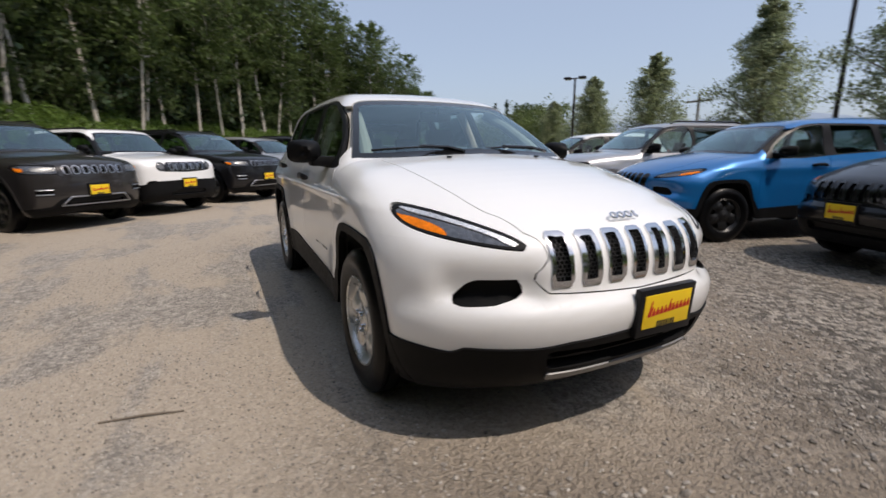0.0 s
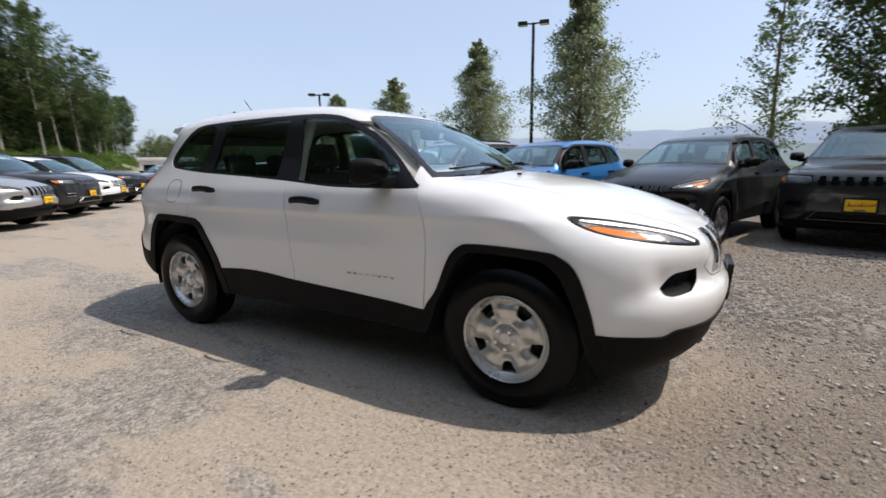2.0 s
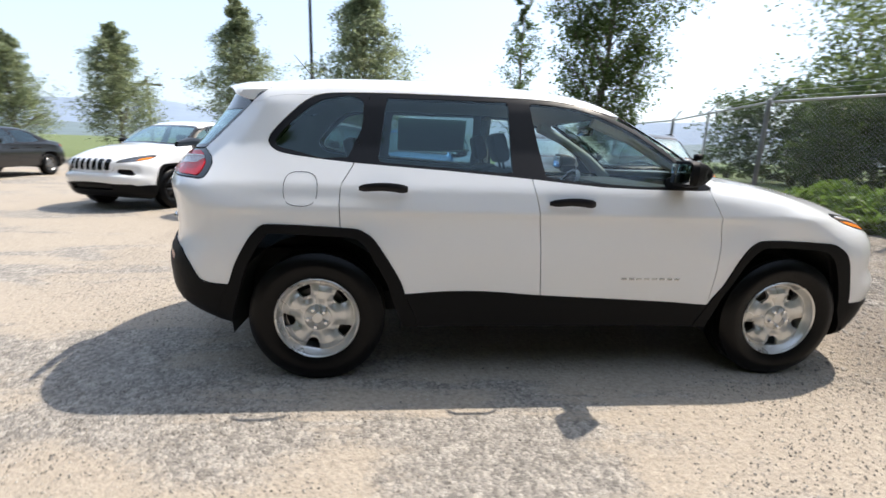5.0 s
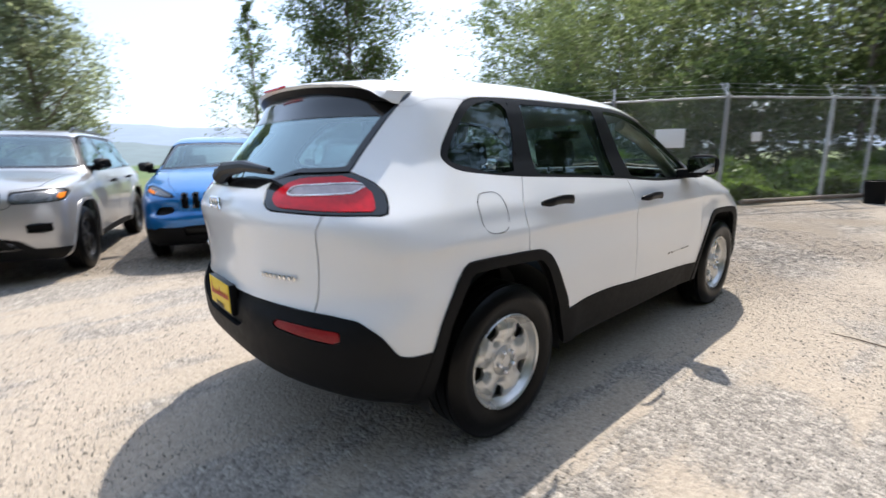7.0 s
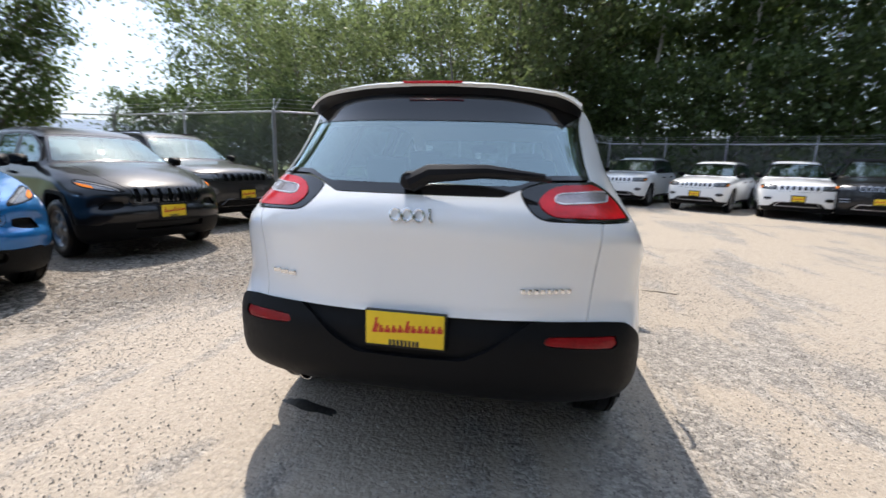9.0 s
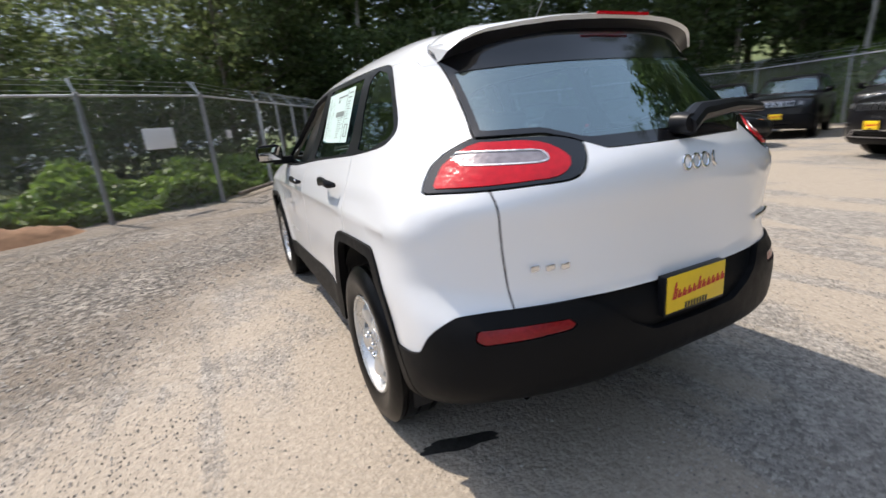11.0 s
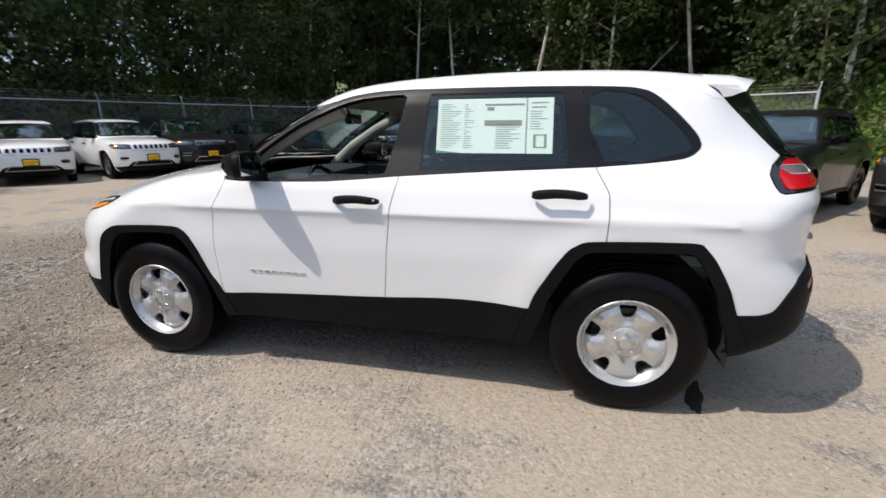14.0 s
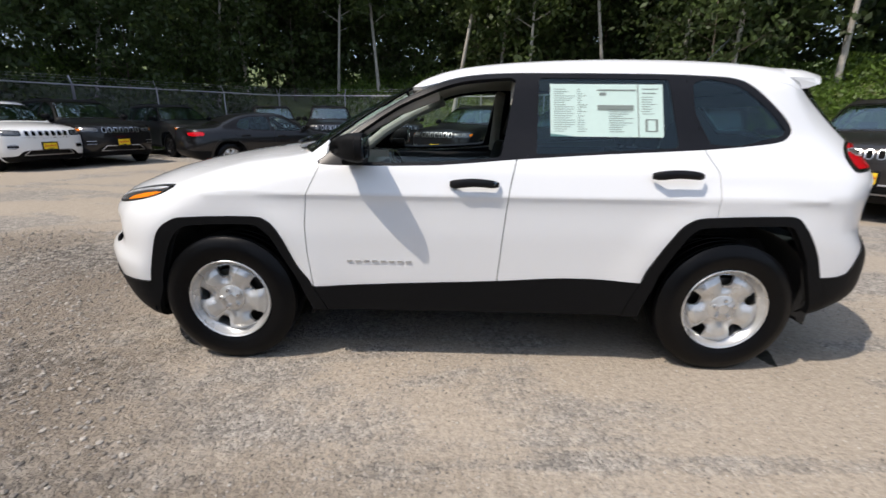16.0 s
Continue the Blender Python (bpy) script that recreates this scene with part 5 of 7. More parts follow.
def tree_meshes(seed, height, base, radius, leaves, size, bark, leaf, kind="oval", trunk=0.02, limbs=26):
    rng = np.random.default_rng(seed)
    bm = bmesh.new()
    bend = rng.normal(size=2) * 0.02 * height
    axis = lambda t: Vector((bend[0] * math.sin(2.2 * t), bend[1] * math.sin(1.7 * t + 0.5), height * t))
    r0 = trunk * height
    tube(bm, [axis(t) - (Vector((0, 0, 0.3)) if t == 0 else Vector()) for t in np.linspace(0, 0.97, 9)], [r0 * (1.25 - 1.18 * t) if i else r0 * 1.6 for i, t in enumerate(np.linspace(0, 1, 9))], 8)
    pts = []
    for k in range(limbs):
        t = base / height + (0.97 - base / height) * (k + rng.uniform(0, 0.9)) / limbs
        q = (t - base / height) / (1 - base / height)
        if kind == "cone":
            reach, lift = radius * (1 - q) ** 0.85 + 0.1, -0.1 + 0.25 * q
        elif kind == "flame":
            reach, lift = radius * min(1, 0.75 + 2.5 * q) * (1 - q) ** 1.0 * 1.15 + 0.10, 0.6 + 0.4 * q
        elif kind == "vase":
            reach, lift = radius * min(1, 0.55 + 1.6 * q) * (1 - 0.75 * q ** 2.2), 0.95 + 0.6 * q
        else:
            reach, lift = radius * (0.35 + 0.75 * math.sin(math.pi * (0.12 + 0.8 * q))), 0.35 + 0.5 * q
        reach *= rng.uniform(0.65, 1.15)
        a = k * 2.4 + rng.uniform(-0.5, 0.5)
        o = axis(t)
        dirn = Vector((math.cos(a), math.sin(a), lift))
        end = o + Vector((dirn.x * reach, dirn.y * reach, lift * reach))
        mid = o.lerp(end, 0.5) + Vector((0, 0, (0.06 if kind != "cone" else -0.04) * reach))
        rad = r0 * (1.05 - t) * 0.42
        tube(bm, [o, mid, end], [rad, rad * 0.6, rad * 0.2], 5, False)
        for j in range(5):
            f = 0.3 + 0.7 * (j + rng.uniform(0, 1)) / 5
            p = o.lerp(mid, f * 2) if f < 0.5 else mid.lerp(end, f * 2 - 1)
            tw = p + Vector(rng.normal(size=3) * (0.28, 0.28, 0.22)) * reach
            tube(bm, [p, tw], [rad * 0.3, rad * 0.1], 4, False)
            pts.append((p, tw, reach))
    per = max(leaves // len(pts), 1)
    P = []
    for p, tw, reach in pts:
        t = rng.uniform(0.1, 1.15, per)[:, None]
        c = np.array(p) * (1 - t) + np.array(tw) * t
        P.append(c + rng.normal(size=(per, 3)) * reach * np.array((0.13, 0.13, 0.10)))
    wood = finish(bm, "trunk", bark, 60)
    return wood, leaves_mesh("crown", np.concatenate(P), size, leaf, rng)


def make_tree(name, label, meshes, m, group=""):
    t = thing(name, label, "tree", m, group)
    child("trunk", meshes[0], t)
    child("crown", meshes[1], t)
    return t


def gz(x, y):
    return float(ground_height(np.array([float(x)]), np.array([float(y)]))[0][0])


YOUNG = [tree_meshes(11, 8.6, 1.0, 2.15, 34000, 0.062, BARK, LEAF_A, "flame", 0.012, 76), tree_meshes(12, 6.2, 0.9, 1.75, 22000, 0.058, BARK, LEAF_A, "flame", 0.012, 60)]
BROAD = tree_meshes(13, 9.4, 1.0, 2.3, 34000, 0.066, BARK, LEAF_B, "vase", 0.014, 56)
SPARSE = tree_meshes(14, 8.6, 1.0, 1.5, 5000, 0.06, BARK, LEAF_B, "flame", 0.010, 28)
UPRIGHT, BY_EDGE = "young upright maple tree behind the parked cars", "small upright maple tree by the lot's edge"
for nm, lab, ms, x, y, sc in (("young_maple_tree", UPRIGHT, YOUNG[0], -2.75, 18.0, 1.0), ("young_maple_tree", UPRIGHT, YOUNG[0], -8.9, 20.6, 0.9), ("young_maple_tree", BY_EDGE, YOUNG[1], -14.9, 21.0, 1.05),
                              ("young_maple_tree", BY_EDGE, YOUNG[1], -20.5, 21.8, 1.0), ("broadleaf_tree", "dark broad-crowned tree behind the parked cars", BROAD, 6.2, 14.2, 1.0),
                              ("sparse_tree", "thin tree with few leaves behind the parked cars", SPARSE, 4.4, 17.6, 1.0), ("young_maple_tree", BY_EDGE, YOUNG[1], -26.5, 23.5, 0.85)):
    t = make_tree(nm, lab, ms, pose(x, y, gz(x, y) - 0.05, 0, 0, (x * 57) % 360), "trees along the lot")
    t.scale = (sc, sc, sc)

WOODS = [tree_meshes(21, 19, 5.0, 3.0, 5200, 0.18, BIRCH, LEAF_B, "oval", 0.0046, 34), tree_meshes(22, 17, 4.2, 2.7, 4800, 0.17, BIRCH, LEAF_B, "oval", 0.0046, 32),
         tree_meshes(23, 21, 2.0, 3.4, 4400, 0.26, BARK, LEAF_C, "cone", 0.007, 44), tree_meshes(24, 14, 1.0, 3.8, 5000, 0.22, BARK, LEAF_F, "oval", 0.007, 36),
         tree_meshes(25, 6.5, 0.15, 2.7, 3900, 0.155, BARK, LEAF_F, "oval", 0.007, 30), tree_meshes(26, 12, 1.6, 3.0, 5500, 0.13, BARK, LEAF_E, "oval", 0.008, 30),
         tree_meshes(27, 6.0, 0.1, 3.0, 5200, 0.15, BARK, LEAF_H, "oval", 0.006, 34),
         tree_meshes(28, 14, 2.0, 3.0, 4200, 0.15, BARK, LEAF_B, "vase", 0.008, 34)]
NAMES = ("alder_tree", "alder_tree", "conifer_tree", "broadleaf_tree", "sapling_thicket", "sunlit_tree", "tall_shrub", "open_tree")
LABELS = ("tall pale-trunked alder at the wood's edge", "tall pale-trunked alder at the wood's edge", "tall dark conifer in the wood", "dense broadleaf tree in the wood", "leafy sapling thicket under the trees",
          "open-crowned tree beyond the fence, leaf colour lightened as if backlit", "tall light green shrub at the end of the lot", "open-crowned tree with sky showing through")
rng = random.Random(5)
edge_len = [math.dist(a, b) for a, b in zip(EDGE, EDGE[1:])]


def plant(k, x, y, s, lean=3.0):
    t = make_tree(NAMES[k], LABELS[k], WOODS[k], pose(x, y, gz(x, y) - 0.1, rng.uniform(-lean, lean), rng.uniform(-lean, lean), rng.uniform(0, 360)), "wood round the lot")
    t.scale = (s, s, s)


for leg, ((a, b), ln) in enumerate(zip(zip(EDGE, EDGE[1:]), edge_len)):
    nrm = Vector((b[1] - a[1], -(b[0] - a[0]))).normalized() * -1
    # alders in front, a thicket behind them, then the dark depth of the wood
    for row, off, step in ((0, 4.2, 3.4), (4, 7.6, 2.9), (1, 10.5, 3.6), (3, 16.5, 5.2), (7, 22.5, 5.0)):
        k = 0.0
        while k < ln:
            t = (k + rng.uniform(0, step * 0.6)) / ln
            o = off + rng.uniform(-1.2, 1.2) + (1.5 if leg > 4 and row in (0, 4) else 0)
            k += step * (0.9 if leg > 6 else 1.5 if row == 0 and leg < 3 else 1)
            x, y = a[0] + (b[0] - a[0]) * t + nrm.x * o, a[1] + (b[1] - a[1]) * t + nrm.y * o
            if sdf_poly(LOT, np.array([x]), np.array([y]))[0] < 1.5:
                continue
            if row == 7 and leg < 3:
                continue
            kind = 4 if row == 4 else 3 if row == 7 else rng.choice((0, 1)) if row == 0 else rng.choice((3, 2, 3, 2) if leg > 5 else (3, 3, 2, 0) if leg > 2 else (7, 5, 7, 0))
            plant(kind, x, y, rng.uniform(0.88, 1.15) * (1, 1, 1, 1, 1, 1.15, 1.2, 1.28, 1.08 - 0.36 * t, 0.55)[leg], 9.0 if row == 0 else 3.0)
# the wood closes round its corners
for p, q, r in zip(EDGE[2:], EDGE[3:], EDGE[4:7]):
    n1, n2 = (Vector((b[1] - a[1], -(b[0] - a[0]))).normalized() * -1 for a, b in ((p, q), (q, r)))
    for off, kinds in ((5.0, (0, 4)), (8.5, (4, 3, 4)), (12.5, (3, 2, 3, 4)), (18.0, (3, 2, 3, 3))):
        for i, kind in enumerate(kinds):
            d = n1.lerp(n2, (i + 0.5) / len(kinds)).normalized() * (off + rng.uniform(-1, 1))
            plant(kind, q[0] + d.x, q[1] + d.y, rng.uniform(0.9, 1.15))
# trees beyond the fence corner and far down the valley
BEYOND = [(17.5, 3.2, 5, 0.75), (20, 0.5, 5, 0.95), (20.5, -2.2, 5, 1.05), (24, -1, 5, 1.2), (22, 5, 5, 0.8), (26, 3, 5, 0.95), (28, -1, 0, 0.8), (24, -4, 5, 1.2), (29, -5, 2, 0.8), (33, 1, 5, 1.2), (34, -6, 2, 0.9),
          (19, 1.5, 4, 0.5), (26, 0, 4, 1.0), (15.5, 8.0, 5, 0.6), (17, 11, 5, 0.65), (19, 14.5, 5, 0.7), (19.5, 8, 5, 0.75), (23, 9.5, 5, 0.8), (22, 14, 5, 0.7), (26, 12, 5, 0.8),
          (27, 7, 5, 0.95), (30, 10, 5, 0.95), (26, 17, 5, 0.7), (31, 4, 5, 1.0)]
wide = random.Random(8)
# thicket that closes the foot of the wood behind the fence corner
BEYOND += [(19.5, -5.5, 4, 0.8), (19.0, -8.0, 4, 0.8), (18.0, -10.5, 4, 0.8), (22.0, -3.6, 4, 0.8), (17.0, -13.0, 4, 0.8), (14.5, -17.0, 4, 0.8), (12.0, -20.5, 4, 0.8)]
BEYOND += [(wide.uniform(14.5, 18.5), 2.5 + 1.25 * i, 4, wide.uniform(0.42, 0.6)) for i in range(13)]
BEYOND += [(24, 22, 5, 1.0), (27.5, 20, 5, 1.15), (30, 15, 5, 1.2), (33, 21, 5, 1.2)]
# hedge and a clump of conifers at the far end of the lot
BEYOND += [(-46.6, 31.4, 2, 0.36), (-45.7, 32.2, 2, 0.37), (-44.9, 33.0, 2, 0.35), (-44.2, 33.6, 3, 0.46), (-43.0, 34.2, 3, 0.46), (-47.5, 31.0, 3, 0.38), (-41.3, 34.2, 2, 0.29)]
BEYOND += [(-60 + 2.6 * i + wide.uniform(-0.8, 0.8), 30 - 0.25 * i + wide.uniform(-1.5, 1.5), 6, wide.uniform(0.55, 0.8)) for i in range(12)]
BEYOND += [(-64 + 4 * i, 42 - 0.3 * i + wide.uniform(-2, 2), 3, wide.uniform(0.3, 0.42)) for i in range(8)]
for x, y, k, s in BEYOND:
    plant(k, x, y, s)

# brambles and ivy on the bank, grass along the fence
nr = np.random.default_rng(9)
P = []
for (a, b), ln in zip(zip(EDGE, EDGE[1:]), edge_len):
    n_ = int(min(ln, 45) * 1350)
    nrm = Vector((b[1] - a[1], -(b[0] - a[0]))).normalized() * -1
    t, o = nr.uniform(0, min(1, 45 / ln), n_), 0.4 + 8.6 * nr.uniform(0, 1, n_) ** 1.2
    x, y = a[0] + (b[0] - a[0]) * t + nrm.x * o, a[1] + (b[1] - a[1]) * t + nrm.y * o
    hgt = np.array([max(0.1, 0.8 + 1.0 * noise.noise(Vector((u * 0.5, v * 0.5, 0)))) for u, v in zip(x, y)])
    P.append(np.stack([x, y, ground_height(x, y)[0] + nr.uniform(0, 1, n_) ** 0.6 * hgt * sstep(o, 0.3, 2.5)], 1))
# weeds just outside the fence
for a, b in (((6.4, 5.6), (8.6, 1.4)), ((8.6, 1.4), (11.2, 0.0)), ((11.2, 0.0), (14.5, -1.9)), ((14.5, -1.9), (17.9, -4.1))):
    n_ = int(math.dist(a, b) * 1500)
    nrm = Vector((b[1] - a[1], -(b[0] - a[0]))).normalized() * -1
    t, o = nr.uniform(0, 1, n_), 0.25 + 3.2 * nr.uniform(0, 1, n_) ** 1.4
    x, y = a[0] + (b[0] - a[0]) * t + nrm.x * o, a[1] + (b[1] - a[1]) * t + nrm.y * o
    hgt = np.array([max(0.12, 0.45 + 0.9 * noise.noise(Vector((u * 0.8, v * 0.8, 5)))) for u, v in zip(x, y)])
    P.append(np.stack([x, y, ground_height(x, y)[0] + nr.uniform(0, 1, n_) ** 0.7 * hgt], 1))
tagged(new("brambles", leaves_mesh("brambles", np.concatenate(P), 0.11, LEAF_D, nr, -0.1)), "green brambles, ivy and weeds on the bank and along the fence", "undergrowth", kind="stuff")

# ---- chain-link fence ----
GALV = plain("galvanised_steel", (0.48, 0.49, 0.49), 0.5, 0.25, grain=0.2, scale=30)


def fence_run(a, b, hgt=2.4, barbed=True, step=3.0, coil=False):
    f = thing("chain_link_fence", "galvanised chain-link fence with steel posts and top rail", "fence")
    ln = math.dist(a, b)
    u = Vector((b[0] - a[0], b[1] - a[1], 0)).normalized()
    n = max(1, round(ln / step))
    za, zb = gz(*a), gz(*b)
    at_ = lambda d, z: Vector((a[0], a[1], 0)) + u * d + Vector((0, 0, za + (zb - za) * d / ln + z))
    side_ = Vector((-u.y, u.x, 0))
    for k in range(n + 1):
        bm = bmesh.new()
        r = 0.045 if k in (0, n) else 0.03
        tube(bm, [at_(ln * k / n, -0.2), at_(ln * k / n, hgt + 0.03)], r, 10)
        lathe(bm, [(r + 0.004, 0), (r + 0.004, 0.02), (r * 0.6, 0.045), (0.001, 0.05)], 10, "z", at_(ln * k / n, hgt + 0.02))
        if barbed:
            tube(bm, [at_(ln * k / n, hgt), at_(ln * k / n, hgt + 0.32) + side_ * 0.22], 0.014, 6)
        part("post", bm, GALV, f)
    bm = bmesh.new()
    tube(bm, [at_(0, hgt), at_(ln, hgt)], 0.024, 8)
    part("top_rail", bm, GALV, f)
    if barbed:
        for q in (0.35, 0.7, 1.0):
            bm = bmesh.new()
            tube(bm, [at_(ln * k / n, hgt + 0.32 * q - (0.03 if k % 2 else 0)) + side_ * 0.22 * q for k in range(n + 1)], 0.004, 4)
            part("barbed_wire", bm, GALV, f)
    if coil:
        bm = bmesh.new()
        n_ = int(ln / 0.03)
        tube(bm, [at_(ln * k / n_, hgt + 0.16 + 0.14 * math.sin(k * 0.75)) + side_ * 0.14 * math.cos(k * 0.75) for k in range(n_ + 1)], 0.004, 3)
        part("wire_coil", bm, GALV, f, "coiled wire along the top")
    # woven mesh: zigzag wires
    pitch, w = 0.075, 0.0022
    cols, rows_ = int(ln / pitch), int(hgt / pitch)
    V, F = [], []
    i, j = np.meshgrid(np.arange(cols), np.arange(rows_), indexing="ij")
    i, j = i.ravel(), j.ravel()
    for up in (0, 1):
        d0 = (i + ((j + up) % 2)) * pitch
        d1 = (i + ((j + 1 + up) % 2)) * pitch
        z0, z1 = j * pitch + 0.03, (j + 1) * pitch + 0.03
        base_ = np.array([a[0], a[1], 0.0])
        uu = np.array(u)
        zz = lambda d: za + (zb - za) * d / ln
        p0 = base_ + uu * d0[:, None] + np.stack([0 * d0, 0 * d0, zz(d0) + z0], 1)
        p1 = base_ + uu * d1[:, None] + np.stack([0 * d1, 0 * d1, zz(d1) + z1], 1)
        q = uu * w
        blk = np.stack([p0 - q, p0 + q, p1 + q, p1 - q], 1).reshape(-1, 3)
        F += (np.arange(len(blk)).reshape(-1, 4) + len(V)).tolist()
        V += blk.tolist()
    me = bpy.data.meshes.new("wire_mesh")
    me.from_pydata(V, [], F)
    me.materials.append(GALV)
    o = child("wire_mesh", me, f, "woven wire mesh")
    o["kind"] = "stuff"
    return f


FENCE = [(8.6, 27), (8.3, 12), (6.4, 5.6), (7.4, 3.4), (8.6, 1.4), (11.2, 0.0), (14.5, -1.9), (17.9, -4.1), (16.8, -8.5), (14.0, -13.5), (9, -20), (-1, -19.5), (-9, -14)]
for a, b in zip(FENCE, FENCE[1:]):
    by_gate = a[0] > 11 and b[1] > -5
    fence_run(a, b, step=1.25 if by_gate else 3.0, coil=by_gate)
# sign boards wired to the gate
for (x, y), w, h_ in (((8.05, 2.35), 0.62, 0.42), ((9.3, 0.98), 0.25, 0.2)):
    bm = bmesh.new()
    add_box(bm, (0, 0, 0), (w, 0.006, h_), 0.002, pose(x - 0.04, y - 0.03, 1.55, 0, 0, -58 if x < 9 else -28))
    tagged(new("sign_board", finish(bm, "sign_board", plain("white_sign_face", (0.75, 0.76, 0.76), 0.5, grain=0.05))), "blank-looking white sign board wired to the fence", "sign")

# ---- lamp posts ----
POLE = plain("dark_bronze_paint", (0.035, 0.03, 0.027), 0.5, 0.4, grain=0.2)


def lamp_post(x, y, hgt, turn):
    l_ = thing("street_lamp", "tall dark lamp post with two box heads", "street lamp", pose(x, y, gz(x, y), 0, 0, turn), "lot lamps")
    bm = bmesh.new()
    tube(bm, [(0, 0, -0.3), (0, 0, hgt)], [0.09, 0.065], 12)
    part("pole", bm, POLE, l_)
    bm = bmesh.new()
    lathe(bm, [(0.25, -0.3), (0.25, 0.55), (0.22, 0.6), (0.001, 0.61)], 20, "z")
    part("footing", bm, plain("concrete", (0.42, 0.41, 0.39), 0.9, grain=0.2, bump=0.003), l_)
    for s in (1, -1):
        bm = bmesh.new()
        add_box(bm, (s * 0.48, 0, hgt - 0.02), (0.42, 0.36, 0.16), 0.03)
        tube(bm, [(0, 0, hgt - 0.05), (s * 0.3, 0, hgt - 0.02)], 0.035, 8)
        part("lamp_head", bm, POLE, l_)
        bm = bmesh.new()
        add_box(bm, (s * 0.48, 0, hgt - 0.104), (0.34, 0.28, 0.012), 0.003)
        part("lens", bm, CLEAR_LENS, l_)


lamp_post(-5.0, 18.2, 7.35, 15)
lamp_post(-20.2, 20.0, 5.9, 30)


# ---- utility pole ----
up = thing("utility_pole", "grey wooden utility pole with a cross-arm", "utility pole", pose(-17.4, 28.6, gz(-17.4, 28.6) - 3.1))
bm = bmesh.new()
tube(bm, [(0, 0, -0.3), (0, 0, 8.0)], [0.11, 0.08], 10)
part("pole", bm, BARK, up)
bm = bmesh.new()
add_box(bm, (0, 0, 7.5), (1.9, 0.10, 0.12), 0.01)
part("cross_arm", bm, BARK, up)
for x in (-0.8, -0.3, 0.3, 0.8):
    bm = bmesh.new()
    lathe(bm, [(0.001, 0.14), (0.035, 0.12), (0.045, 0.06), (0.03, 0.0)], 10, "z", (x, 0, 7.56))
    part("insulator", bm, GALV, up)


# ---- low office cabin at the end of the lot ----
of = thing("office_cabin", "low white cabin with dark windows and a flat roof", "building", pose(-42.3, 22.0, gz(-42.3, 22.0) - 0.35, 0, 0, 58))
CABIN = plain("white_cabin_wall", (0.72, 0.71, 0.68), 0.7, grain=0.1, scale=6)
bm = bmesh.new()
add_box(bm, (0, 0, 1.2), (4.4, 3.0, 2.2), 0.03)
part("wall", bm, CABIN, of)
bm = bmesh.new()
add_box(bm, (0, 0, 2.42), (4.7, 3.3, 0.35), 0.08)
part("roof", bm, plain("pale_roof_sheet", (0.62, 0.60, 0.55), 0.6, grain=0.15, scale=5), of)
for s_ in (1, -1):
    for x in (-1.4, 0.0, 1.4):
        bm = bmesh.new()
        add_box(bm, (x, s_ * 1.505, 1.6), (1.1, 0.06, 0.85), 0.01)
        w_ = part("window", bm, CABIN, of)
        bm = bmesh.new()
        add_box(bm, (x, s_ * 1.535, 1.6), (0.96, 0.02, 0.72), 0.004)
        part("pane", bm, GLOSS_BLACK, w_)


# ---- mound of reddish earth by the fence corner ----
bm = bmesh.new()
grid = {}
for i in range(25):
    for j in range(15):
        u, v = -1.1 + 2.2 * i / 24, -0.55 + 1.1 * j / 14
        f = max(0.0, 1 - (u / 1.05) ** 2 - (v / 0.5) ** 2)
        grid[i, j] = bm.verts.new((u, v, -0.02 + 0.30 * f ** 0.7 * (1 + 0.5 * noise.noise(Vector((u * 4, v * 4, 1)))) + 0.03 * f * noise.noise(Vector((u * 14, v * 14, 2)))))
for i in range(24):
    for j in range(14):
        bm.faces.new((grid[i, j], grid[i + 1, j], grid[i + 1, j + 1], grid[i, j + 1]))
tagged(new("earth_mound", finish(bm, "earth_mound", plain("reddish_earth", (0.24, 0.135, 0.075), 0.95, grain=0.35, scale=9, bump=0.02), 60)), "low mound of reddish-brown earth by the fence", "earth mound")
mound = bpy.data.objects["earth_mound"]
mound.matrix_world = pose(6.55, 4.7, gz(6.55, 4.7), 0, 0, -62)


# ---- the parked cars ----
def repaint(car, paint):
    for o in car.children_recursive:
        if o.type == "MESH" and o.material_slots and o.data.materials[0] == WHITE:
            o.material_slots[0].link = "OBJECT"
            o.material_slots[0].material = paint


def placed(plate, heading, reach):
    """The pose of a car whose front plate is at the given spot."""
    h_ = Vector((*heading, 0)).normalized()
    c = Vector((*plate, 0)) - h_ * reach
    return pose(c.x, c.y, 0, 0, 0, math.degrees(math.atan2(h_.y, h_.x)))


BLUE = car_paint("bright_blue_paint", (0.0, 0.145, 0.43), 0.35, dust=0.02)
BLACK = car_paint("black_paint", (0.007, 0.007, 0.009), 0.1, dust=0.008, gloss=0.55)
GREY = car_paint("dark_grey_paint", (0.030, 0.030, 0.032), 0.4, dust=0.015, gloss=0.7)
BRONZE = car_paint("brown_grey_paint", (0.034, 0.031, 0.031), 0.4, dust=0.015, gloss=0.7)
SILVERP = car_paint("silver_paint", (0.45, 0.45, 0.46), 0.6)
BLACKRIM = plain("black_wheel_paint", (0.02, 0.02, 0.021), 0.3, 0.4)
GREYRIM = plain("grey_wheel_paint", (0.2, 0.2, 0.2), 0.3, 0.7)


def shifted(P, fx=1.0, dz=0.0, fz=1.0, dx=0.0, z0=0.0):
    return [(x * fx + dx, z0 + (z - z0) * fz + dz) for x, z in P]


